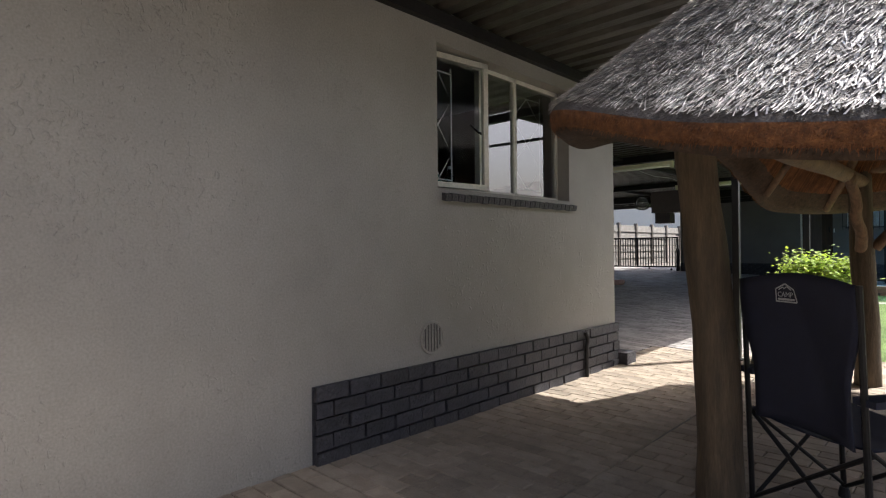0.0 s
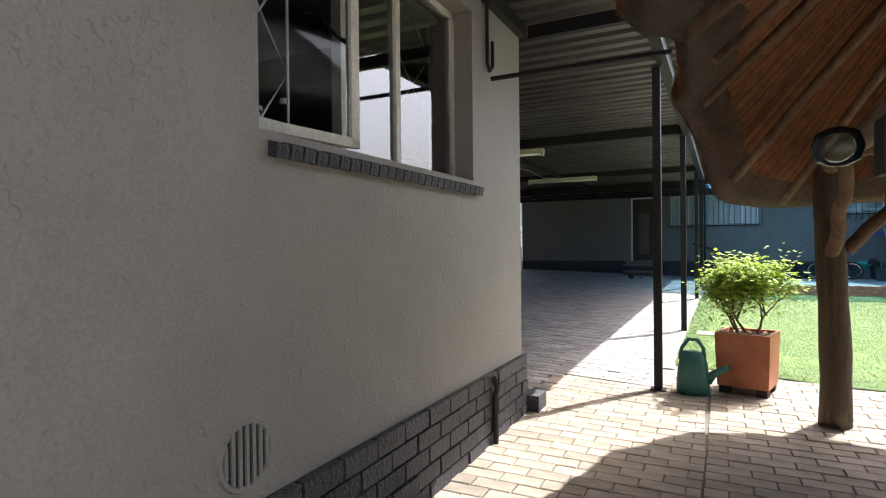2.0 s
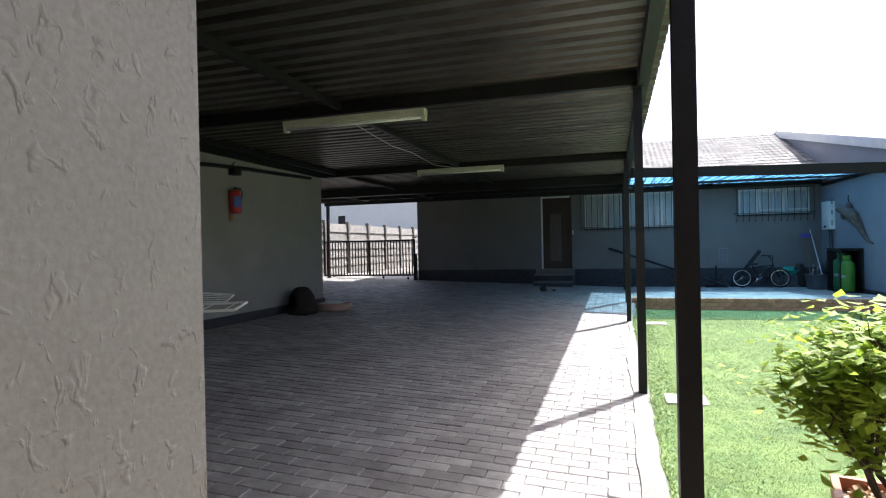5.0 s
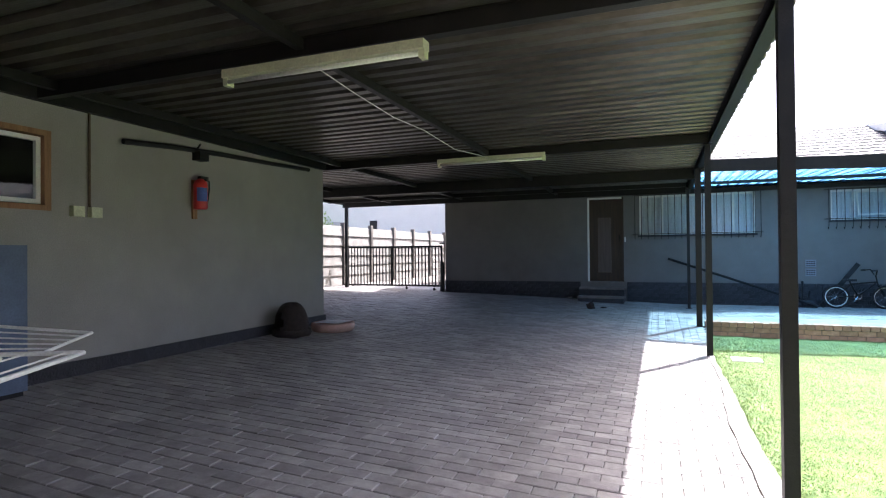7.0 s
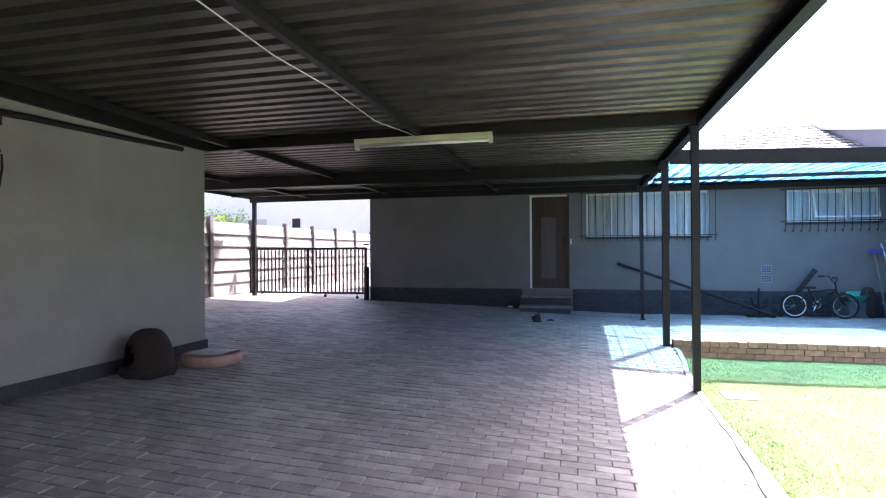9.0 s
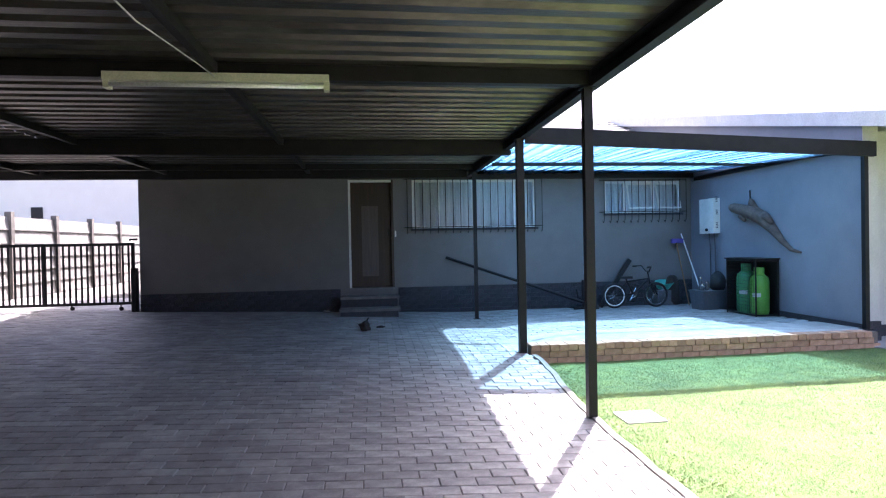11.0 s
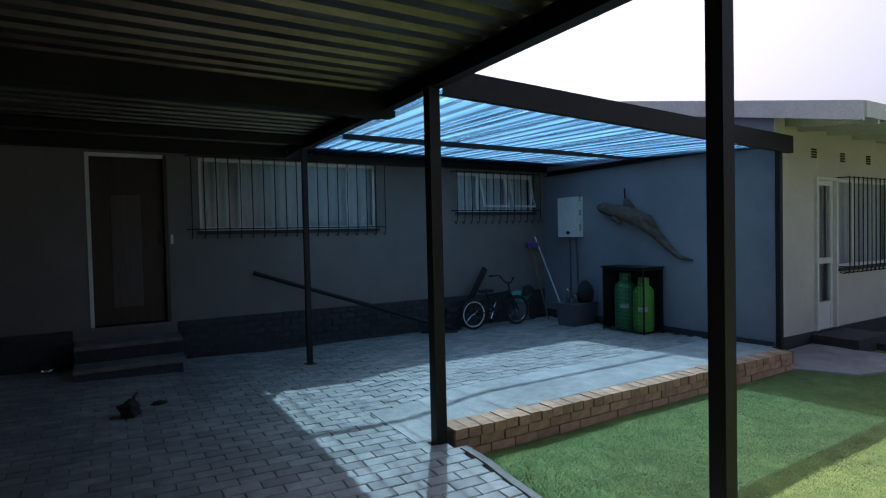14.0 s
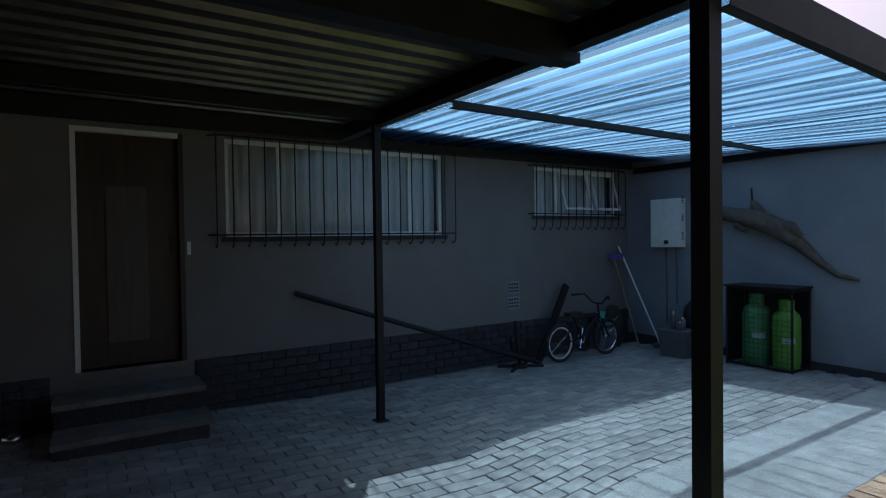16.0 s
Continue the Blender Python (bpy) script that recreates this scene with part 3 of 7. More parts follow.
def wall_pipes():
    t = structure(new("wall_pipe"), "thin dark pipe up the house wall with a bracket", "pipe")
    bm = bmesh.new()
    tube(bm, [(HOUSE_X + 0.055, 4.525, 0.0), (HOUSE_X + 0.055, 4.525, 0.30), (HOUSE_X + 0.065, 4.53, 0.36), (HOUSE_X + 0.05, 4.51, 0.42)], 0.018, 8)
    part("lower_pipe", bm, M_STEEL, t)
    bm = bmesh.new()
    tube(bm, [(HOUSE_X + 0.02, 4.53, 2.86), (HOUSE_X + 0.02, 4.53, 2.40), (HOUSE_X + 0.02, 4.57, 2.36), (HOUSE_X + 0.02, 4.62, 2.40), (HOUSE_X + 0.02, 4.62, 2.56)], 0.012, 8)
    part("hook", bm, M_STEEL, t)
    bm = bmesh.new()
    tube(bm, [(HOUSE_X - 0.02, 4.64, 2.33), (-1.43, 4.86, 2.40)], 0.016, 8)
    part("cross_pipe", bm, M_STEEL, t)


wall_pipes()

# ---- carport roof ----
POSTS = [(-1.66, 6.33, 0.0), (-1.655, 9.77, 0.0), (-1.665, 14.37, 0.0), (-1.64, 16.63, 0.0), (-1.645, 19.73, 0.0)]
ROOF_Z = 2.90
EDGE_X = -1.56


def corrugated(name, x0, x1, y0, y1, z, mat, label):
    """Trapezoid-ribbed sheeting with its ribs along x."""
    pitch, deep = 0.2, 0.045
    prof = []
    y = y0
    while y < y1:
        for dy, dz in ((0, 0), (0.095, 0), (0.118, deep), (0.177, deep)):
            if y + dy <= y1:
                prof.append((y + dy, z + dz))
        y += pitch
    xs = [x0, x1]
    verts = [(x, p[0], p[1]) for x in xs for p in prof] + [(x, p[0], p[1] + 0.004) for x in xs for p in prof]
    n = len(prof)
    faces = []
    for i in range(n - 1):
        faces.append((i, i + 1, n + i + 1, n + i))
        faces.append((2 * n + i, 3 * n + i, 3 * n + i + 1, 2 * n + i + 1))
        faces.append((i, 2 * n + i, 2 * n + i + 1, i + 1))
        faces.append((n + i, n + i + 1, 3 * n + i + 1, 3 * n + i))
    return structure(raw(name, verts, faces, mat), label, "roof")


corrugated("carport_roof", -7.55, EDGE_X + 0.09, 5.22, 20.89, ROOF_Z, M_SHEET, "weathered ribbed metal carport roof sheeting")
corrugated("carport_roof_side", -10.9, -7.56, 14.2, 20.89, ROOF_Z, M_SHEET, "weathered ribbed metal roof sheeting over the driveway")
corrugated("carport_roof_path", HOUSE_X - 0.1, -1.0, -6.0, 5.26, ROOF_Z - 0.04, M_SHEET, "weathered ribbed metal sheeting over the path")


def beam(name, x0, x1, y0, y1, z0, z1, label="black painted steel roof beam"):
    """A steel channel: web with two flanges."""
    bm = bmesh.new()
    t = 0.006
    if x1 - x0 > y1 - y0:
        box(bm, x0, x1, y0, y0 + t, z0, z1)
        box(bm, x0, x1, y0 + t, y1, z0, z0 + t)
        box(bm, x0, x1, y0 + t, y1, z1 - t, z1)
    else:
        box(bm, x1 - t, x1, y0, y1, z0, z1)
        box(bm, x0, x1 - t, y0, y1, z0, z0 + t)
        box(bm, x0, x1 - t, y0, y1, z1 - t, z1)
    return structure(link(name, bm, M_STEEL), label, "beam")


beam("beam_edge", EDGE_X - 0.09, EDGE_X, 5.27, 20.7, 2.76, 2.895)
for i, y in enumerate((9.77, 14.37)):
    beam("beam_%d" % (i + 1), -7.4, EDGE_X - 0.095, y - 0.04, y + 0.04, 2.775, 2.893)
beam("beam_3", -10.75, EDGE_X - 0.095, 17.40, 17.53, 2.69, 2.893, "deep black painted steel channel under the carport roof")
slab("beam_stub", EDGE_X - 0.094, EDGE_X + 0.01, 17.41, 17.53, 2.70, 2.755, M_STEEL, "protruding end of the steel channel", "beam")
beam("beam_4", -10.75, EDGE_X - 0.095, 20.45, 20.55, 2.74, 2.893)
beam("beam_5", -10.75, EDGE_X - 0.095, 19.70, 19.76, 2.80, 2.893)
beam("beam_6", HOUSE_X + 0.07, -1.02, 5.20, 5.26, 2.76, 2.855)
beam("beam_wall", HOUSE_X + 0.004, HOUSE_X + 0.06, -6.0, 5.19, 2.77, 2.855, "dark timber bearer along the house wall")
for i, (x, ya) in enumerate(((-4.6, 5.3), (-7.1, 5.3), (-9.2, 14.4), (-10.7, 14.4))):
    beam("purlin_%d" % (i + 1), x - 0.03, x + 0.03, ya, 20.4, 2.815, 2.892, "black steel purlin under the sheeting")
beam("beam_carport_wall", -7.395, -7.335, 5.3, 14.30, 2.765, 2.89, "dark steel bearer along the carport wall")
beam("beam_path_edge", -1.09, -1.0, -6.0, 5.19, 2.76, 2.855)


def steel_post(x, y, z0, z1, w):
    t = structure(new("steel_post"), "black square steel carport post", "post")
    t.location = (x, y, z0)
    bm = bmesh.new()
    box(bm, -w / 2, w / 2, -w / 2, w / 2, 0, z1 - z0)
    bev(bm, 0.006, 2)
    local("shaft", bm, M_STEEL, t)
    bm = bmesh.new()
    box(bm, -w / 2 - 0.03, w / 2 + 0.03, -w / 2 - 0.03, w / 2 + 0.03, 0.0, 0.008)
    local("base_plate", bm, M_STEEL, t)
    bm = bmesh.new()
    box(bm, -w / 2 - 0.02, w / 2 + 0.02, -w / 2 - 0.02, w / 2 + 0.02, z1 - z0 - 0.006, z1 - z0)
    local("cap_plate", bm, M_STEEL, t)


for (x, y, z), w in zip(POSTS, (0.066, 0.072, 0.072, 0.088, 0.06)):
    steel_post(x, y, z if y < 19 else 0.14, 2.757 if abs(y - 16.63) > 0.1 else 2.757, w)
steel_post(-10.65, 20.5, ground_z(-10.65, 20.5), 2.737, 0.08)


def lamp(x0, x1, y, z):
    """A fluorescent batten: tray, two end caps and a tube below."""
    t = thing("fluorescent_lamp", "aged cream fluorescent batten lamp under the carport roof", "lamp", (x0, y, z), "carport lamps")
    L = x1 - x0
    bm = bmesh.new()
    box(bm, 0, L, -0.05, 0.05, 0.035, 0.095)
    bev(bm, 0.006)
    local("tray", bm, M_LAMPBODY, t)
    for a in (0, L - 0.04):
        bm = bmesh.new()
        box(bm, a, a + 0.04, -0.035, 0.035, -0.02, 0.034)
        bev(bm, 0.006)
        local("end_cap", bm, M_LAMPBODY, t)
    for o in (-0.022,):
        bm = bmesh.new()
        tube(bm, [(0.04, o, 0.008), (L - 0.04, o, 0.008)], 0.017, 10)
        local("tube", bm, M_TUBE, t, "unlit white tube", True)
    for a in (0.3, L - 0.3):
        bm = bmesh.new()
        tube(bm, [(a, 0, 0.095), (a, 0, 2.776 - z)], 0.008, 6)
        local("hanger", bm, M_STEEL, t)


lamp(-5.24, -3.64, 9.72, 2.645)
lamp(-5.37, -3.745, 14.33, 2.71)


def cable(name, pts, label):
    bm = bmesh.new()
    tube(bm, pts, 0.005, 6)
    tagged(link(name, bm, M_CABLE, True), label, "cable")


cable("cable", [(-4.66, 9.9, 2.80), (-4.68, 10.6, 2.76), (-4.64, 11.3, 2.70), (-4.66, 12.1, 2.74), (-4.62, 13.0, 2.68), (-4.6, 13.9, 2.76), (-4.58, 14.3, 2.78)], "thin white cable sagging along a roof beam")

# ---- the far building ----
DOOR = (-3.92, -3.05, 0.66, 2.755)
W1 = (-2.68, -0.18, 1.80, 2.755)
W2 = (1.28, 2.93, 2.05, 2.71)
wall("wall_far", "x", FAR_Y, FAR_Y + 0.23, -7.76, RIGHT_X + 0.23, 0.0, 2.95, [DOOR, W1, W2], M_WALL4, "plaster wall darkened for roof shade, with door and windows")
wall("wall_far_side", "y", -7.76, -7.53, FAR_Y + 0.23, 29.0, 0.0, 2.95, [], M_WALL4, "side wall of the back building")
wall("wall_right", "y", RIGHT_X, RIGHT_X + 0.23, 16.77, FAR_Y, 0.0, 2.82, [], M_WALL3, "terrace side wall of grey plaster, tinted for blue roof light")
CDOOR = (4.67, 5.25, 0.23, 2.36)
CWIN = (5.36, 7.15, 1.07, 2.36)
wall("wall_front_right", "x", 17.05, 17.28, RIGHT_X + 0.23, 12.0, 0.0, 3.05, [CDOOR, CWIN], M_CREAM, "cream plaster wall with a white door and barred window")
wall("wall_front_right_end", "x", 16.762, 16.768, RIGHT_X, RIGHT_X + 0.23, 0.0, 3.05, [], M_CREAM, "cream plaster end of the terrace wall")
slab("ceiling_back", -7.6, 3.1, 21.2, 28.9, 2.96, 3.02, M_FASCIA, "plain ceiling slab over the back rooms", "ceiling")
slab("wall_back_room", -7.6, 3.3, 23.5, 23.6, 0.0, 2.95, M_DARK, "inner wall behind the back windows, near black as shade", "wall")
slab("wall_cottage_room", 3.4, 12, 19.5, 19.6, 0.0, 3.0, M_DARK, "inner wall behind the cottage window, near black as shade", "wall")
slab("ceiling_cottage", 3.4, 12, 17.1, 19.5, 3.02, 3.06, M_FASCIA, "plain ceiling over the cottage room", "ceiling")


def plinth_plain(name, x0, x1, y0, y1, z0, z1):
    bm = bmesh.new()
    box(bm, x0, x1, y0, y1, z0, z1)
    bev(bm, 0.006)
    return structure(link(name, bm, M_PLINTH), "charcoal painted plinth at the foot of the wall", "plinth")


plinth_plain("plinth_carport", -7.40, -7.372, 5.2, 14.32, 0.05, 0.405)
plinth_plain("plinth_terrace", RIGHT_X - 0.02, RIGHT_X, 16.79, FAR_Y - 0.02, 0.1, 0.29)
plinth_plain("plinth_cottage", RIGHT_X - 0.003, 3.39, 16.74, 16.761, -0.05, 0.33)
plinth_plain("plinth_cottage_side", 3.395, 12, 17.02, 17.049, -0.05, 0.225)


def tiled_roof():
    """Pitched roof of overlapping concrete tiles, in courses."""
    y0, z0, y1, z1 = 20.35, 3.03, 25.2, 4.92
    x0, x1 = -8.3, 3.3
    base = bmesh.new()
    v = [base.verts.new(p) for p in ((x0, y0, z0 - 0.06), (x1, y0, z0 - 0.06), (x1, y1, z1 - 0.06), (x0, y1, z1 - 0.06), (x1, 30.0, z0), (x0, 30.0, z0))]
    base.faces.new((v[0], v[1], v[2], v[3]))
    base.faces.new((v[3], v[2], v[4], v[5]))
    r = structure(link("roof_back", base, M_TILE), "grey concrete tile roof of the back building", "roof")
    verts, faces = [], []
    n = 16
    sl = math.hypot(y1 - y0, z1 - z0)
    uy, uz = (y1 - y0) / sl, (z1 - z0) / sl
    ny, nz = -uz, uy
    step = sl / n
    for j in range(n):
        x = x0 + (0.15 if j % 2 else 0)
        while x < x1 - 0.05:
            w = min(0.295, x1 - x)
            for (s, h) in ((j * step, 0.03), ((j + 1) * step + 0.03, 0.005)):
                for k, bulge in ((0, 0), (0.25, 0.018), (0.5, 0), (0.75, 0.018), (1, 0)):
                    verts.append((x + w * k, y0 + uy * s + ny * (h + bulge), z0 + uz * s + nz * (h + bulge)))
            b = len(verts) - 10
            for k in range(4):
                faces.append((b + k, b + k + 1, b + 6 + k, b + 5 + k))
            x += 0.30
    t = raw("tiles", verts, faces, M_TILE, False)
    t.parent = r
    tagged(t, kind="stuff")
    bm = bmesh.new()
    box(bm, -1.42, RIGHT_X - 0.07, y0 - 0.03, y0, z0 - 0.16, z0 - 0.02)
    f = part("fascia", bm, M_FASCIA, r, "pale fascia board")
    bm = bmesh.new()
    box(bm, -1.42, RIGHT_X - 0.07, y0 - 0.13, y0 - 0.03, z0 - 0.12, z0 - 0.03)
    part("gutter", bm, M_STEEL, r, "dark gutter")


tiled_roof()


def cottage_roof():
    bm = bmesh.new()
    # low pitch rising to the back, with wide eaves
    def prism(x0, x1, pts):
        a = [bm.verts.new((x0, y, z)) for y, z in pts]
        b = [bm.verts.new((x1, y, z)) for y, z in pts]
        n = len(pts)
        for i in range(n):
            bm.faces.new((a[i], a[(i + 1) % n], b[(i + 1) % n], b[i]))
        bm.faces.new(a[::-1])
        bm.faces.new(b)
    RY, RZ = 24.6, 4.80
    prism(3.12, 12.3, [(15.85, 2.96), (RY, RZ), (30.0, 3.6), (30.0, 3.5), (RY, RZ - 0.1), (15.85, 2.87)])
    r = structure(link("roof_cottage", bm, M_TILE), "low pitched roof of the cream cottage with wide eaves", "roof")
    bm = bmesh.new()
    prism(3.09, 3.118, [(15.82, 2.985), (RY, RZ + 0.03), (30.0, 3.63), (30.0, 3.43), (RY, RZ - 0.19), (15.82, 2.78)])
    part("barge_board", bm, M_FASCIA, r, "white barge board")
    bm = bmesh.new()
    prism(3.12, 12.3, [(15.80, 2.98), (15.84, 2.985), (15.84, 2.82), (15.80, 2.81)])
    part("fascia", bm, M_FASCIA, r, "white fascia board")
    for k in range(10):
        bm = bmesh.new()
        x = 3.5 + k * 0.75
        prism(x, x + 0.05, [(15.85, 2.865), (17.04, 3.06), (17.04, 2.95), (15.85, 2.78)])
        part("rafter", bm, M_FASCIA, r)
    bm = bmesh.new()
    prism(RIGHT_X + 0.002, RIGHT_X + 0.228, [(16.77, 2.825), (RY, 2.825), (RY, RZ - 0.12), (16.77, 3.03)])
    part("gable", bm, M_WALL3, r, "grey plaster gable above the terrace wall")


cottage_roof()

# ---- covered terrace roof ----
def terrace_roof():
    x0, x1, y0, y1 = -1.545, RIGHT_X - 0.01, 16.62, 20.85
    z0, z1 = 2.80, 2.88
    pitch, high = 0.19, 0.045
    profile = []
    x = x0
    while x < x1 - pitch:
        profile += [(x, 0.0), (x + 0.62 * pitch, 0.0), (x + 0.70 * pitch, high), (x + 0.92 * pitch, high)]
        x += pitch
    profile.append((x1, 0.0))
    n = len(profile) - 1
    verts, faces = [], []
    for y, z in ((y0, z0), (y1, z1)):
        for x, h in profile:
            fall = 0.16 * (x - x0) / (x1 - x0) if y == y0 else 0.0
            verts.append((x, y, z - fall + h - 0.02))
    for i in range(n):
        faces.append((i, i + 1, n + 2 + i, n + 1 + i))
    structure(raw("terrace_roof", verts, faces, M_BLUE), "blue translucent corrugated plastic terrace roof", "roof")
    bm = bmesh.new()
    sh = Matrix(((1, 0, 0, 0), (0, 1, 0, 0), (-0.16 / (x1 - x0), 0, 1, -0.16 * 1.59 / (x1 - x0)), (0, 0, 0, 1)))
    box(bm, -1.59, RIGHT_X, 16.55, 16.556, 2.70, 2.895, sh)
    box(bm, -1.59, RIGHT_X, 16.556, 16.61, 2.70, 2.706, sh)
    box(bm, -1.59, RIGHT_X, 16.556, 16.61, 2.889, 2.895, sh)
    structure(link("beam_terrace_front", bm, M_STEEL), "black steel front beam of the terrace roof", "beam")
    beam("beam_terrace_mid", EDGE_X + 0.002, RIGHT_X, 18.64, 18.69, 2.71, 2.765, "black steel purlin under the blue sheeting")
    beam("beam_terrace_back", EDGE_X + 0.002, RIGHT_X, 20.80, 20.90, 2.76, 2.85, "dark bearer along the back wall")
    beam("beam_terrace_side", RIGHT_X - 0.06, RIGHT_X - 0.002, 16.65, 20.78, 2.68, 2.76, "dark bearer along the side wall")
    steel_post(RIGHT_X - 0.035, 16.70, 0.235, 2.60, 0.06)


terrace_roof()


# ---- terrace floor, kerb and steps ----
def terrace():
    xs = [-1.80, -1.65, -1.5, -1.35, -1.2, -1.05, -0.9, -0.75, 0.4, 1.8, RIGHT_X - 0.022]
    verts, faces = [], []
    for x in xs:
        wave = 0.012 * math.sin(5 * x)
        ya, yb = 16.69, 17.575 + wave
        verts += [(x, ya, -0.04), (x, ya, terrace_floor(x, ya) - 0.006), (x, ya + 0.02, terrace_floor(x, ya) + 0.005), (x, yb - 0.02, terrace_floor(x, yb) + 0.006), (x, yb, terrace_floor(x, yb) - 0.02)]
    for i in range(len(xs) - 1):
        for k in range(4):
            j = i * 5 + k
            faces.append((j, j + 5, j + 6, j + 1))
    faces.append((0, 1, 2, 3, 4))
    structure(raw("terrace_edge", verts, faces, M_CONC), "worn pale concrete strip along the terrace edge", "pavement")


terrace()


def kerb():
    x0, x1 = -1.56, RIGHT_X - 0.005
    bm = bmesh.new()
    box(bm, x0, x1, 16.56, 16.70, -0.05, 0.222)
    k = structure(link("kerb", bm, M_MORTAR), "low retaining kerb of orange face bricks along the terrace", "kerb")
    def brick(L, D, H):
        b = bmesh.new()
        box(b, 0.005, L - 0.005, 0, D, 0.004, H - 0.004)
        bev(b, 0.006, 1)
        me = bpy.data.meshes.new("brick")
        b.to_mesh(me)
        b.free()
        me.materials.append(M_BRICK)
        return me
    head, stretch = brick(0.118, 0.225, 0.082), brick(0.232, 0.1, 0.08)
    rng = random.Random(2)
    n = int((x1 - x0) / 0.118)
    for i in range(n):
        ob = new("brick", head)
        ob.matrix_basis = pose(x0 + i * 0.118, 16.525 + rng.uniform(-0.006, 0.006), 0.155 + rng.uniform(-0.003, 0.004), 0, rng.uniform(-0.8, 0.8), rng.uniform(-1, 1))
        ob.parent = k
    for r in range(2):
        for i in range(int((x1 - x0) / 0.232)):
            ob = new("brick", stretch)
            ob.matrix_basis = pose(x0 + i * 0.232 + (0.1 if r else 0), 16.54 + rng.uniform(-0.004, 0.004), 0.075 - 0.08 * r, 0, 0, rng.uniform(-0.6, 0.6))
            ob.parent = k


kerb()


def door_steps():
    g = ground_z(-3.5, 20.2)
    t = structure(new("door_steps"), "two charcoal painted steps with worn pale nosings", "steps")
    for y0, z1, nm in ((20.0, 0.345, "lower_step"), (20.35, 0.535, "upper_step")):
        bm = bmesh.new()
        box(bm, -4.06, -3.02, y0 + 0.03, FAR_Y - 0.04, g - 0.03, z1 - 0.045)
        s = part(nm, bm, M_PLINTH, t)
        bm = bmesh.new()
        box(bm, -4.07, -2.985, y0, y0 + 0.42, z1 - 0.044, z1)
        bev(bm, 0.01, 2)
        part("tread", bm, M_TREAD, s, "worn grey tread")


M_TREAD = surf("worn_tread", (0.14, 0.125, 0.115), (0.26, 0.24, 0.22), 6, 0.8, 0.5, 60, stain=0.3)
door_steps()


def door_far():
    x0, x1, z0, z1 = DOOR
    d = structure(new("door_1"), "dark stained wooden door in a white painted frame", "door")
    for nm, c in (("frame_left", (x0, x0 + 0.04, z0, z1)), ("frame_right", (x1 - 0.04, x1, z0, z1)), ("frame_top", (x0 + 0.04, x1 - 0.04, z1 - 0.04, z1))):
        bm = bmesh.new()
        box(bm, c[0], c[1], FAR_Y - 0.012, FAR_Y + 0.12, c[2], c[3])
        part("door_frame", bm, M_WHITE if nm != "frame_right" else M_DOORWOOD, d, "white painted jamb" if nm != "frame_right" else "")
    bm = bmesh.new()
    box(bm, x0 + 0.04, x1 - 0.04, FAR_Y + 0.07, FAR_Y + 0.11, z0 + 0.01, z1 - 0.04)
    leaf = part("door_leaf", bm, M_DOORWOOD, d)
    bm = bmesh.new()
    box(bm, x0 + 0.25, x1 - 0.30, FAR_Y + 0.055, FAR_Y + 0.069, z0 + 0.22, z1 - 0.5)
    bev(bm, 0.006)
    part("door_panel", bm, M_DOORPANEL, leaf, "faded paler panel")
    bm = bmesh.new()
    box(bm, x1 - 0.12, x1 - 0.085, FAR_Y + 0.05, FAR_Y + 0.069, z0 + 1.0, z0 + 1.15)
    part("door_handle", bm, M_STEEL, leaf, "dark handle plate")
    bm = bmesh.new()
    box(bm, x1 + 0.02, x1 + 0.05, FAR_Y - 0.02, FAR_Y - 0.001, z0 + 0.98, z0 + 1.10)
    part("bell_push", bm, M_WHITE, d, "white bell push")
    bm = bmesh.new()
    box(bm, x0, x1, FAR_Y - 0.03, FAR_Y + 0.2, z0 - 0.04, z0)
    part("threshold", bm, M_TREAD, d)


door_far()


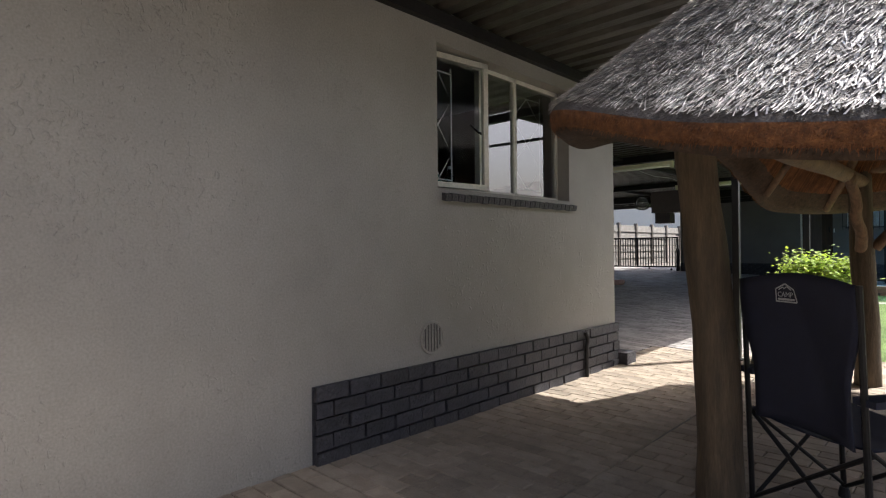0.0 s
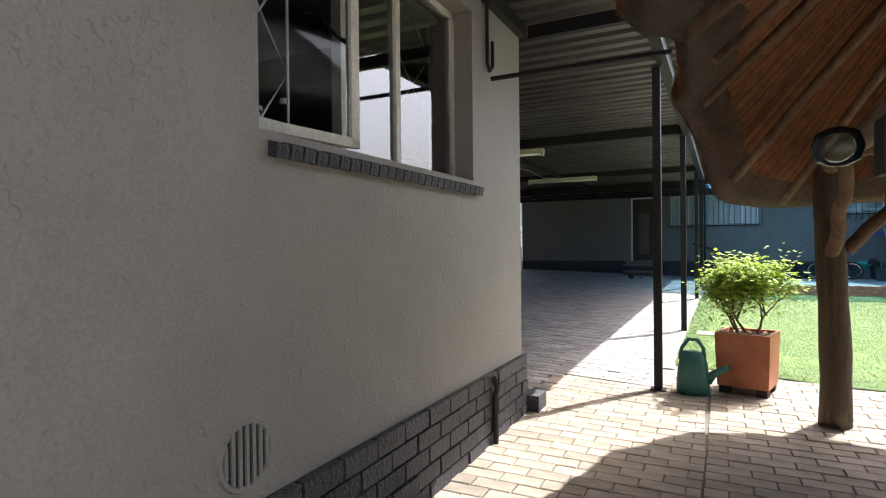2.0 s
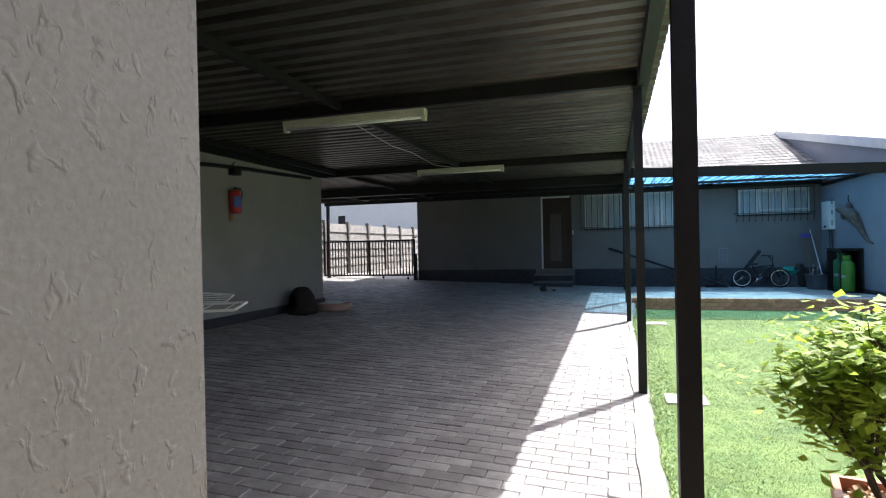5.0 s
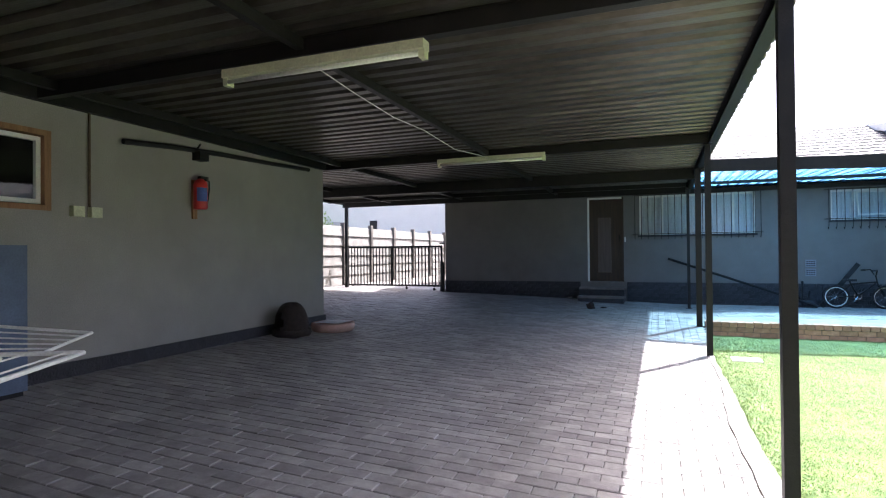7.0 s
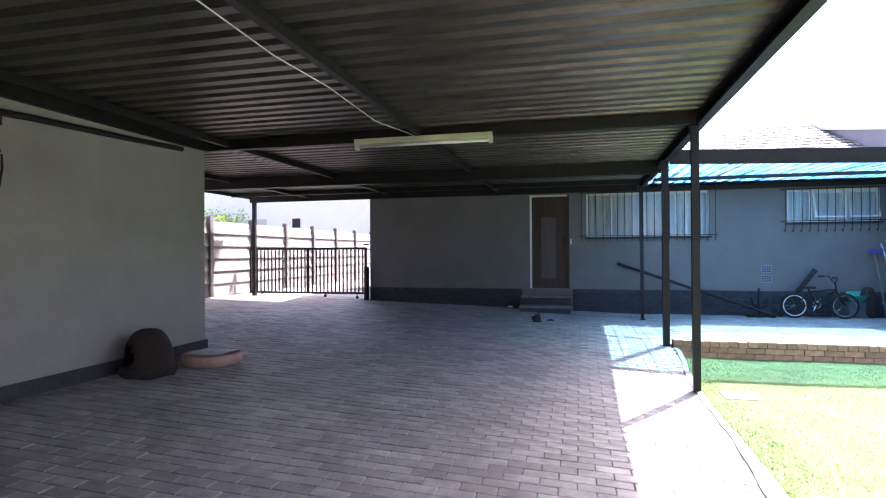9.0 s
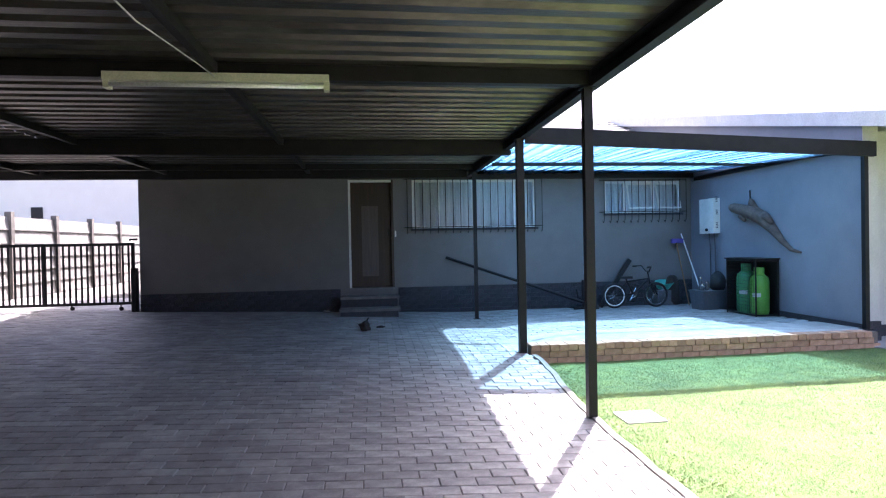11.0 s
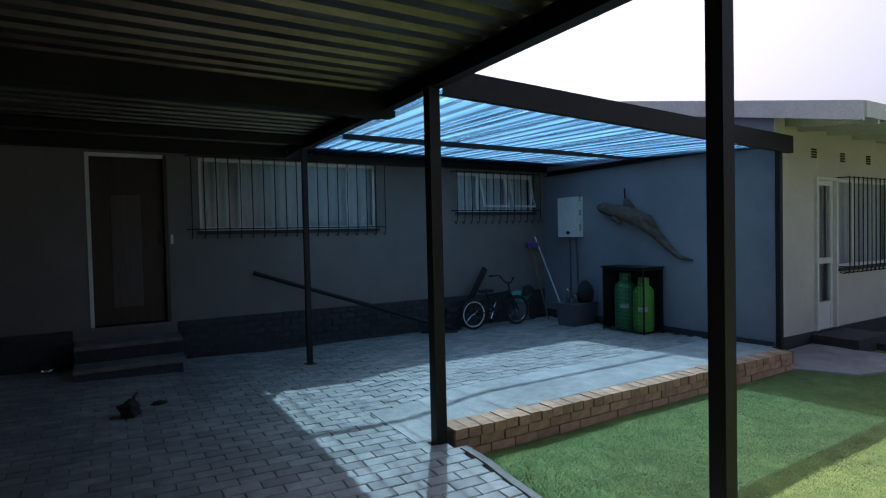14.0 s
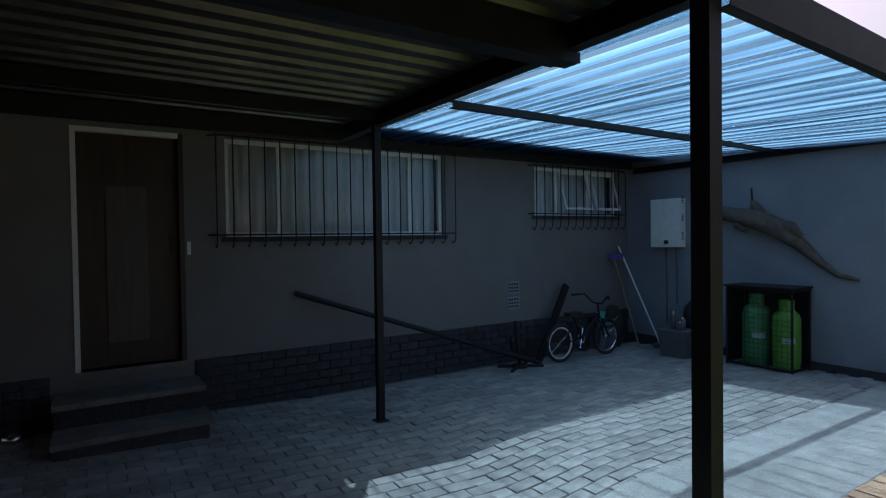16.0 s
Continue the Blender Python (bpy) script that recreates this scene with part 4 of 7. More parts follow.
def barred_window(name, w, y, mull, nbars, label, curtain=True, cage=0.11, drop=0.10, extra=0.10, tilt=()):
    """Steel window in an opening of a wall that faces -y, with a bowed cage of upright bars before it."""
    x0, x1, z0, z1 = w
    o = structure(new(name), label, "window")
    yf = y + 0.07
    bm = bmesh.new()
    edges = [(x0, x0 + 0.04), (x1 - 0.04, x1)] + [(m - 0.02, m + 0.02) for m in mull]
    for a, b in edges:
        box(bm, a, b, yf - 0.02, yf + 0.03, z0, z1)
    for a, b in ((z0, z0 + 0.045), (z1 - 0.045, z1)):
        box(bm, x0 + 0.04, x1 - 0.04, yf - 0.018, yf + 0.028, a, b)
    part("window_frame", bm, M_WHITE, o, "white painted steel frame")
    cuts = [x0 + 0.04] + [c for m in mull for c in (m - 0.02, m + 0.02)] + [x1 - 0.04]
    for i in range(0, len(cuts), 2):
        pane_quad(o, "x", yf, cuts[i], cuts[i + 1], z0 + 0.045, z1 - 0.045, 1)
    for a, b in tilt:
        m = Matrix.Translation((0, yf - 0.025, z1 - 0.05)) @ Matrix.Rotation(radians(-16), 4, 'X')
        h = z1 - z0 - 0.11
        bm = bmesh.new()
        for c in ((a, a + 0.03, -h, 0), (b - 0.03, b, -h, 0), (a + 0.03, b - 0.03, -0.03, 0), (a + 0.03, b - 0.03, -h, -h + 0.03)):
            box(bm, c[0], c[1], -0.012, 0.012, c[2], c[3], m)
        part("open_light", bm, M_WHITE, o, "top-hung light standing open")
    bm = bmesh.new()
    box(bm, x0 - 0.04, x1 + 0.04, y - 0.03, y + 0.05, z0 - 0.05, z0 - 0.004)
    part("window_sill", bm, M_PLINTH, o, "dark painted sill")
    if curtain:
        verts, faces = [], []
        n = 120
        for zz in (z0, z1):
            for i in range(n + 1):
                x = x0 + (x1 - x0) * i / n
                verts.append((x, yf + 0.12 + 0.010 * math.sin(i * 1.05) + 0.008 * math.sin(i * 0.37), zz))
        for i in range(n):
            faces.append((i, i + 1, n + 2 + i, n + 1 + i))
        c = raw("curtain", verts, faces, M_CURTAIN, True)
        tagged(c, "pale net curtain hanging behind the window", "curtain")
    for k in range(nbars):
        x = x0 - extra + (x1 - x0 + 2 * extra) * k / (nbars - 1)
        bm = bmesh.new()
        if drop > 0:
            tube(bm, [(x, y - cage, z1 + 0.02), (x, y - cage, z0 + 0.0), (x, y - cage * 0.9, z0 - drop * 0.7), (x, y - cage * 0.55, z0 - drop), (x, y - cage * 0.2, z0 - drop * 0.8)], 0.007, 6)
        part("burglar_bar", bm, M_STEEL, o)
    for zz in (z1 + 0.005, z0 + 0.02):
        bm = bmesh.new()
        a, b = x0 - extra, x1 + extra
        tube(bm, [(a - 0.06, y + 0.01, zz), (a, y - cage + 0.012, zz), (b, y - cage + 0.012, zz), (b + 0.06, y + 0.01, zz)], 0.008, 6)
        part("cross_bar", bm, M_STEEL, o)
    return o


barred_window("window_2", W1, FAR_Y, (-2.15, -0.62), 19, "white steel window with net curtains behind black burglar bars")
barred_window("window_3", W2, FAR_Y, (1.72, 2.35), 13, "white steel window with lights ajar behind black burglar bars", True, 0.11, 0.2, 0.06, tilt=((1.75, 2.3), (2.38, 2.88)))
barred_window("window_4", CWIN, 17.05, (5.9, 6.5), 15, "white cottage window behind bowed black burglar bars", True, 0.16, 0.08, 0.05)


def cottage_door():
    x0, x1, z0, z1 = CDOOR
    d = structure(new("door_2"), "white steel and glass door with a white kick panel", "door")
    bm = bmesh.new()
    for c in ((x0, x0 + 0.04, z0, z1), (x1 - 0.04, x1, z0, z1), (x0 + 0.04, x1 - 0.04, z1 - 0.04, z1)):
        box(bm, c[0], c[1], 17.01, 17.13, c[2], c[3])
    part("door_frame", bm, M_WHITE, d)
    bm = bmesh.new()
    for c in ((x0 + 0.045, x0 + 0.11, z0, z1 - 0.045), (x1 - 0.11, x1 - 0.045, z0, z1 - 0.045), (x0 + 0.11, x1 - 0.11, z0 + 0.32, z0 + 0.38), (x0 + 0.11, x1 - 0.11, z1 - 0.11, z1 - 0.045), (x0 + 0.11, x1 - 0.11, z0 + 0.92, z0 + 1.0)):
        box(bm, c[0], c[1], 17.06, 17.10, c[2], c[3])
    leaf = part("door_leaf", bm, M_WHITE, d)
    bm = bmesh.new()
    box(bm, x0 + 0.11, x1 - 0.11, 17.07, 17.09, z0, z0 + 0.32)
    part("kick_panel", bm, M_WHITE, leaf)
    for a, b in ((z0 + 0.38, z0 + 0.92), (z0 + 1.0, z1 - 0.11)):
        pane_quad(leaf, "x", 17.08, x0 + 0.11, x1 - 0.11, a, b, 1)
    bm = bmesh.new()
    for k in range(4):
        x = x0 + 0.16 + k * 0.1
        tube(bm, [(x, 17.11, z0 + 1.0), (x, 17.11, z1 - 0.11)], 0.006, 6)
    part("burglar_bar", bm, M_WHITE, d)
    # pale net added behind the panes to lighten them
    verts, faces = [], []
    n = 40
    for zz in (z0 + 0.02, z1 - 0.05):
        for i in range(n + 1):
            verts.append((x0 + 0.02 + (x1 - x0 - 0.04) * i / n, 17.2 + 0.015 * math.sin(i * 1.2), zz))
    for i in range(n):
        faces.append((i, i + 1, n + 2 + i, n + 1 + i))
    tagged(raw("curtain", verts, faces, M_CURTAIN, True), "pale pleated net added behind the glass door", "curtain")


cottage_door()


def cottage_steps():
    t = structure(new("cottage_steps"), "dark painted steps below the cottage door", "steps")
    for x0, x1, y0, z1 in ((4.5, 5.4, 16.45, 0.20), (5.0, 5.9, 16.1, 0.11)):
        bm = bmesh.new()
        box(bm, x0, x1, y0, 17.015, -0.04, z1)
        bev(bm, 0.012, 2)
        part("step", bm, M_PLINTH, t)
    bm = bmesh.new()
    vs = [bm.verts.new(p) for p in ((3.05, 16.63, 0.03), (3.3, 15.95, 0.045), (3.9, 15.8, 0.05), (4.5, 15.85, 0.05), (4.6, 16.1, 0.06), (4.45, 16.98, 0.09), (3.42, 16.98, 0.07), (3.2, 16.73, 0.06))]
    top = bm.faces.new(vs)
    ex = bmesh.ops.extrude_face_region(bm, geom=[top])
    bmesh.ops.translate(bm, verts=[v for v in ex["geom"] if isinstance(v, bmesh.types.BMVert)], vec=(0, 0, -0.12))
    structure(link("apron", bm, M_CONC), "broken pale concrete apron at the terrace corner", "pavement")


cottage_steps()
for k, (x, z) in enumerate(((4.6, 2.62), (5.4, 2.60), (6.2, 2.6))):
    t = structure(new("air_brick"), "small cream air brick high in the wall", "vent")
    for i in range(3):
        for j in range(4):
            bm = bmesh.new()
            box(bm, x + i * 0.05, x + i * 0.05 + 0.035, 17.042, 17.053, z + j * 0.035, z + j * 0.035 + 0.022)
            part("slot", bm, M_DARK, t)

# ---- plinths ----
build_plinth_brick("plinth_house", "y", HOUSE_X, 1.565, 5.22, 0.445, 0.034, -0.02, "charcoal painted brick plinth of the house")
build_plinth_brick("plinth_far", "x", FAR_Y, -7.76, -4.1, 0.655, 0.03, 0.17, "charcoal painted brick plinth of the back wall", 0.081, 0.24)
build_plinth_brick("plinth_far_terrace", "x", FAR_Y, -2.98, RIGHT_X - 0.02, 0.655, 0.03, 0.13, "charcoal painted brick plinth of the back wall", 0.081, 0.24)
bm = bmesh.new()
box(bm, HOUSE_X - 0.1, HOUSE_X + 0.12, 5.225, 5.42, -0.03, 0.13)
bev(bm, 0.02, 2)
structure(link("plinth_foot", bm, M_PLINTH), "dark painted footing at the house corner", "plinth")


# ---- thatched shelter ----
LC, LA, LB, LN = (0.52, 4.15), 1.93, 2.20, 4.2


def swell(a, centre, width, power=2):
    d = (a - radians(centre) + math.pi) % (2 * math.pi) - math.pi
    return math.exp(-abs(d / radians(width)) ** power)


def eave(a, k=1.0):
    c, s = math.cos(a), math.sin(a)
    r = (abs(c) ** LN + abs(s) ** LN) ** (-1 / LN)
    wob = 1 + 0.012 * math.sin(7 * a) + 0.008 * math.sin(17 * a + 2) + 0.02 * noise.noise(Vector((9 * c, 9 * s, 0))) + 0.008 * noise.noise(Vector((34 * c, 34 * s, 2))) + 0.17 * swell(a, 265, 43, 4) - 0.035 * swell(a, 192, 18) - 0.03 * swell(a, 128, 18) - 0.055 * swell(a, 150, 20)
    return LC[0] + LA * r * c * k * wob, LC[1] + LB * r * s * k * wob


def eave_z(a):
    """The eave sags to its corners and rides higher along the side by the path."""
    return 1.565 + 0.43 * swell(a, 184, 30, 4) + 0.17 * swell(a, 228, 15) - 0.07 * swell(a, 130, 25) - 0.19 * swell(a, 272, 34)


def thatched_shelter():
    t = thing("thatched_shelter", "open garden shelter of gum poles under a weathered thatch roof", "shelter", (LC[0], LC[1], 0))
    N, apex = 192, 3.55
    def at(a, f, drop):
        x, y = eave(a, 1 - f)
        return x, y, (eave_z(a) * (1 - f) + apex * f) + drop
    def skin(levels, smooth=True):
        verts, faces = [], []
        for f, drop, pull in levels:
            for i in range(N):
                a = 2 * math.pi * i / N
                x, y, z = at(a, f, drop + 0.012 * noise.noise(Vector((3 * math.cos(a), 3 * math.sin(a), f * 4))))
                verts.append((x, y, z))
        for j in range(len(levels) - 1):
            for i in range(N):
                faces.append((j * N + i, j * N + (i + 1) % N, (j + 1) * N + (i + 1) % N, (j + 1) * N + i))
        return verts, faces
    inv = Matrix.Translation((-LC[0], -LC[1], 0))
    def add(name, vf, mat, label=""):
        ob = raw(name, [tuple(inv @ Vector(v)) for v in vf[0]], vf[1], mat, True)
        ob.parent = t
        if label:
            tagged(ob, label)
        return ob
    roof = add("thatch", skin([(0.0, 0.105, 0), (0.004, 0.118, 0), (0.03, 0.13, 0), (0.25, 0.17, 0), (0.5, 0.19, 0), (0.75, 0.20, 0), (0.985, 0.2, 0)]), M_THATCH_BASE, "thatch bed coloured dark for the shade between straw ends")
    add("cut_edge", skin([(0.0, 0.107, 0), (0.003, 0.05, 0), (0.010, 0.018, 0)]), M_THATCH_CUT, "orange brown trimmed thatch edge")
    add("under_layer", skin([(0.010, 0.018, 0), (0.026, -0.045, 0), (0.075, -0.10, 0), (0.13, -0.09, 0)]), M_THATCH_UNDER, "dark thatch layer under the eave")
    add("lining", skin([(0.13, -0.09, 0), (0.2, -0.03, 0), (0.5, 0.02, 0), (0.98, 0.05, 0)]), M_REED, "orange brown reed lining under the thatch")
    # straw ends lying on the roof
    def top_of(f):
        return 0.125 + 0.18 * f if f < 0.25 else 0.17 + 0.05 * (f - 0.25)
    rng = np.random.default_rng(7)
    v, f = [], []
    for k in range(135000):
        a = rng.uniform(0, 2 * math.pi)
        if math.sin(a) > 0.85 and rng.uniform() < 0.6:
            continue
        fr = rng.uniform(0, 1) ** 1.3 * 0.8
        L = rng.uniform(0.022, 0.06)
        lift = rng.uniform(0.0, 0.02)
        hi = min(0.99, fr + L / 2.6)
        sway = 0.012 * noise.noise(Vector((3 * math.cos(a), 3 * math.sin(a), fr * 4)))
        p0 = Vector(at(a, hi, top_of(hi) + sway + 0.003))
        p1 = Vector(at(a + rng.normal(0, 0.007), fr - 0.004, top_of(max(fr, 0.014)) + sway + 0.004 + lift))
        w = rng.uniform(0.0018, 0.0036)
        tan = Vector((-math.sin(a), math.cos(a), 0)) * w
        n = len(v)
        v += [tuple(inv @ (p0 - tan)), tuple(inv @ (p0 + tan)), tuple(inv @ (p1 + tan)), tuple(inv @ (p1 - tan))]
        f.append((n, n + 1, n + 2, n + 3))
    straw = raw("straw", v, f, M_THATCH)
    straw.parent = t
    tagged(straw, "loose silvery straw ends", kind="stuff")
    # bristles of the trimmed edge
    v, f = [], []
    for k in range(22000):
        a = rng.uniform(0, 2 * math.pi)
        fr = rng.uniform(0, 1)
        x, y, z = at(a, 0.001 + 0.009 * fr, 0.095 - 0.078 * fr)
        o = Vector((math.cos(a), math.sin(a), 0))
        p = Vector((x, y, z))
        q = p + (o * rng.uniform(0.004, 0.02) + Vector((0, 0, -rng.uniform(0.008, 0.03)))) + Vector(rng.normal(0, 0.004, 3))
        w = Vector((-math.sin(a), math.cos(a), 0)) * rng.uniform(0.0015, 0.003)
        n = len(v)
        v += [tuple(inv @ (p - w)), tuple(inv @ (p + w)), tuple(inv @ q)]
        f.append((n, n + 1, n + 2))
    br = raw("bristle", v, f, M_THATCH_CUT)
    br.parent = t
    tagged(br, "cut reed ends at the eave", kind="stuff")
    v, f = [], []
    for k in range(26000):
        a = rng.uniform(0, 2 * math.pi)
        fr = rng.uniform(0, 1)
        x, y, z = at(a, 0.011 + 0.11 * fr, 0.014 - 0.114 * min(1, fr * 1.8))
        p = Vector((x, y, z))
        q = p + Vector((math.cos(a), math.sin(a), 0)) * rng.uniform(0.01, 0.03) + Vector((0, 0, -rng.uniform(0.004, 0.022))) + Vector(rng.normal(0, 0.005, 3))
        w = Vector((-math.sin(a), math.cos(a), 0)) * rng.uniform(0.0015, 0.003)
        n = len(v)
        v += [tuple(inv @ (p - w)), tuple(inv @ (p + w)), tuple(inv @ q)]
        f.append((n, n + 1, n + 2))
    br = raw("old_straw", v, f, M_THATCH_UNDER)
    br.parent = t
    tagged(br, "dark straw ends of the under layer", kind="stuff")
    # reeds of the lining, laid from the eave to the apex
    v, f = [], []
    for k in range(1500):
        a = 2 * math.pi * k / 1500 + rng.normal(0, 0.001)
        p0 = Vector(at(a, 0.13, -0.092))
        p1 = Vector(at(a + rng.normal(0, 0.01), 0.62, 0.005))
        w = Vector((-math.sin(a), math.cos(a), 0)) * 0.0035
        n = len(v)
        dn = Vector((0, 0, -0.006))
        v += [tuple(inv @ (p0 - w)), tuple(inv @ (p0 + dn)), tuple(inv @ (p0 + w)), tuple(inv @ (p1 - w * 0.5)), tuple(inv @ (p1 + dn)), tuple(inv @ (p1 + w * 0.5))]
        f += [(n, n + 1, n + 4, n + 3), (n + 1, n + 2, n + 5, n + 4)]
    rd = raw("reeds", v, f, M_REED)
    rd.parent = t
    tagged(rd, "close-laid reeds", kind="stuff")
    posts = [(-0.63, 2.42), (-0.50, 5.82), (1.65, 2.42), (1.65, 5.82)]
    for i, (x, y) in enumerate(posts):
        bm = bmesh.new()
        top = 1.92
        pts = []
        for k in range(12):
            z = -0.03 + (top + 0.03) * k / 11
            lean = -0.045 * (z - 0.3) if i == 0 else 0.0
            pts.append((x + lean + 0.02 * math.sin(z * 2.3 + i) - LC[0], y + 0.015 * math.sin(z * 3.1 + 2 * i) - LC[1], z))
        tube(bm, pts, [0.098 - 0.016 * k / 11 + 0.004 * math.sin(k * 2.1 + i) for k in range(12)], 16)
        local("pole", bm, M_POLE_GREY, t, smooth=True)
    # ring beams on the poles, rafters and braces
    def stick(name, p, q, r, seed=0):
        p, q = Vector(p), Vector(q)
        bm = bmesh.new()
        n = 8
        pts = [p.lerp(q, k / n) + Vector((0.012 * math.sin(k * 1.7 + seed), 0.01 * math.cos(k * 2.2 + seed), 0.008 * math.sin(k * 1.3 + seed))) - Vector((LC[0], LC[1], 0)) for k in range(n + 1)]
        tube(bm, pts, [r * (1 - 0.02 * k) for k in range(n + 1)], 12)
        local(name, bm, M_POLE, t, smooth=True)
    for i, (p, q) in enumerate(((0, 1), (2, 3), (0, 2), (1, 3))):
        (xa, ya), (xb, yb) = posts[p], posts[q]
        dx, dy = (0, 0.2) if i < 2 else (0.2, 0)
        lift = 0.0 if i < 2 else 0.13
        stick("tie_beam", (xa - dx, ya - dy, 1.76 + lift), (xb + dx, yb + dy, 1.76 + lift), 0.065, i)
    for i in range(18):
        a = 2 * math.pi * (i + 0.5) / 18
        p0, p1 = Vector(at(a, 0.07, -0.10)), Vector(at(a, 0.93, -0.05))
        stick("rafter", p0, p1, 0.032, i)
    for i, (x, y) in enumerate(posts):
        if i == 0:
            continue
        sx = 1 if x < 0.5 else -1
        stick("brace", (x + 0.07 * sx, y, 1.18), (x + 0.62 * sx, y, 1.8), 0.045, i)
        sy = 1 if y < 4 else -1
        stick("brace", (x, y + 0.07 * sy, 1.18), (x, y + 0.62 * sy, 1.76), 0.045, i + 4)
    return t


thatched_shelter()


def bulkhead_lamp():
    t = thing("bulkhead_lamp", "round glass bulkhead lamp on a dark box fixed to a pole", "lamp", (-0.87, 2.47, 1.42))
    bm = bmesh.new()
    box(bm, -0.045, 0.11, -0.035, 0.035, -0.05, 0.05)
    bev(bm, 0.012, 2)
    local("box", bm, M_STEEL, t)
    bm = bmesh.new()
    lathe(bm, [(0.015, 0), (0.034, 0.01), (0.042, 0.035), (0.034, 0.06), (0.015, 0.07)], (-0.105, 0, -0.03), 18)
    local("globe", bm, M_BOTTLE, t, "clear ribbed glass globe", True)
    bm = bmesh.new()
    box(bm, -0.03, 0.04, -0.03, 0.03, -0.10, -0.052)
    local("socket", bm, M_STEEL, t)


bulkhead_lamp()


# ---- camping chair ----
def camp_chair():
    t = thing("camping_chair", "navy folding camping chair with a tall canvas back", "chair", (-0.294, 2.485, 0), rz=-35)
    W, seat_z = 0.29, 0.47
    def bar(name, p, q, r=0.011, mat=M_STEEL):
        bm = bmesh.new()
        tube(bm, [p, q], r, 8)
        local(name, bm, mat, t)
    for sx in (-1, 1):
        bar("back_post", (sx * W, -0.02, 0.02), (sx * (W - 0.005), -0.06, 1.06), 0.012)
        bar("front_post", (sx * (W + 0.02), 0.50, 0.02), (sx * (W + 0.02), 0.47, 0.64), 0.012)
        bar("side_cross", (sx * W, -0.01, 0.06), (sx * (W + 0.02), 0.48, seat_z), 0.009)
        bar("side_cross", (sx * (W + 0.02), 0.5, 0.06), (sx * W, -0.03, seat_z), 0.009)
        bm = bmesh.new()
        box(bm, sx * W - 0.045, sx * W + 0.045, -0.05, 0.50, 0.63, 0.655)
        bev(bm, 0.01, 2)
        local("armrest", bm, M_CANVAS, t)
        for y in (-0.02, 0.5):
            bm = bmesh.new()
            lathe(bm, [(0.024, 0.0), (0.026, 0.01), (0.018, 0.05)], (sx * (W if y < 0.2 else W + 0.02), y, 0), 10)
            local("foot", bm, M_RUBBER, t)
    for y in (-0.015, 0.49):
        bar("leg_cross", (-W, y, 0.06), (W, y, seat_z - 0.02), 0.01)
        bar("leg_cross", (W, y, 0.06), (-W, y, seat_z - 0.02), 0.01)
    def cloth(name, fn, nu, nv, thick, mat=M_CANVAS, label=""):
        verts, faces = [], []
        for s in (0, 1):
            for j in range(nv + 1):
                for i in range(nu + 1):
                    p = fn(i / nu, j / nv)
                    verts.append((p[0], p[1] + (thick if s else 0), p[2] - (thick * 0.3 if s else 0)))
        w = nu + 1
        m = w * (nv + 1)
        for j in range(nv):
            for i in range(nu):
                a = j * w + i
                faces.append((a, a + 1, a + w + 1, a + w))
                faces.append((m + a, m + a + w, m + a + w + 1, m + a + 1))
        rim = [i for i in range(w)] + [j * w + nu for j in range(1, nv + 1)] + [nv * w + i for i in range(nu - 1, -1, -1)] + [j * w for j in range(nv - 1, 0, -1)]
        for a, b in zip(rim, rim[1:] + rim[:1]):
            faces.append((a, m + a, m + b, b))
        ob = raw(name, verts, faces, mat, True)
        ob.parent = t
        if label:
            tagged(ob, label)
        return ob
    def back(u, v):
        bow = 0.055 * math.sin(math.pi * u) * (1 - 0.4 * v) + 0.006 * math.sin(9 * u + 5 * v)
        top = 1.06 + 0.035 * math.sin(math.pi * u)
        half = W - 0.004 - 0.05 * smooth01((0.78 - v) / 0.45)
        return ((u * 2 - 1) * half, -0.055 + 0.03 * (1 - v) - 0.02 + bow, 0.45 + (top - 0.45) * v)
    bk = cloth("backrest", back, 16, 16, 0.014)
    cloth("seat", lambda u, v: ((u * 2 - 1) * (W + 0.01), -0.03 + 0.52 * v, seat_z - 0.05 * math.sin(math.pi * u) * (0.5 + 0.5 * math.sin(math.pi * v))), 12, 10, 0.012)
    # pale emblem printed on the back
    bm = bmesh.new()
    def strip(pts, w):
        for (xa, za), (xb, zb) in zip(pts, pts[1:]):
            d = Vector((xb - xa, 0, zb - za))
            n = Vector((-d.z, 0, d.x)).normalized() * w
            def q(x, z, s):
                return bm.verts.new((x + n.x * s, -0.074 + 0.05 * math.sin(math.pi * (x / (2 * W) + 0.5)) * 0.72, z + n.z * s))
            bm.faces.new((q(xa, za, 1), q(xb, zb, 1), q(xb, zb, -1), q(xa, za, -1)))
    strip([(-0.11, 0.972), (-0.113, 1.024), (-0.068, 1.047), (-0.026, 1.024), (-0.008, 0.972), (-0.11, 0.972)], 0.003)
    strip([(-0.10, 1.021), (-0.08, 1.033), (-0.072, 1.026), (-0.06, 1.036), (-0.038, 1.021)], 0.0025)
    strip([(-0.102, 0.982), (-0.02, 0.982)], 0.0045)
    ob = local("emblem", bm, M_LABEL, t, "pale printed emblem")
    for nm, z, size in (("CAMP", 0.992, 0.03),):
        cu = bpy.data.curves.new("print", 'FONT')
        cu.body = nm
        cu.size = size
        cu.extrude = 0.0008
        o = new("print", cu)
        cu.materials.append(M_LABEL)
        o.parent = t
        o.matrix_basis = pose(-0.108, -0.040, z, 90, 0, 0)
    return t


camp_chair()


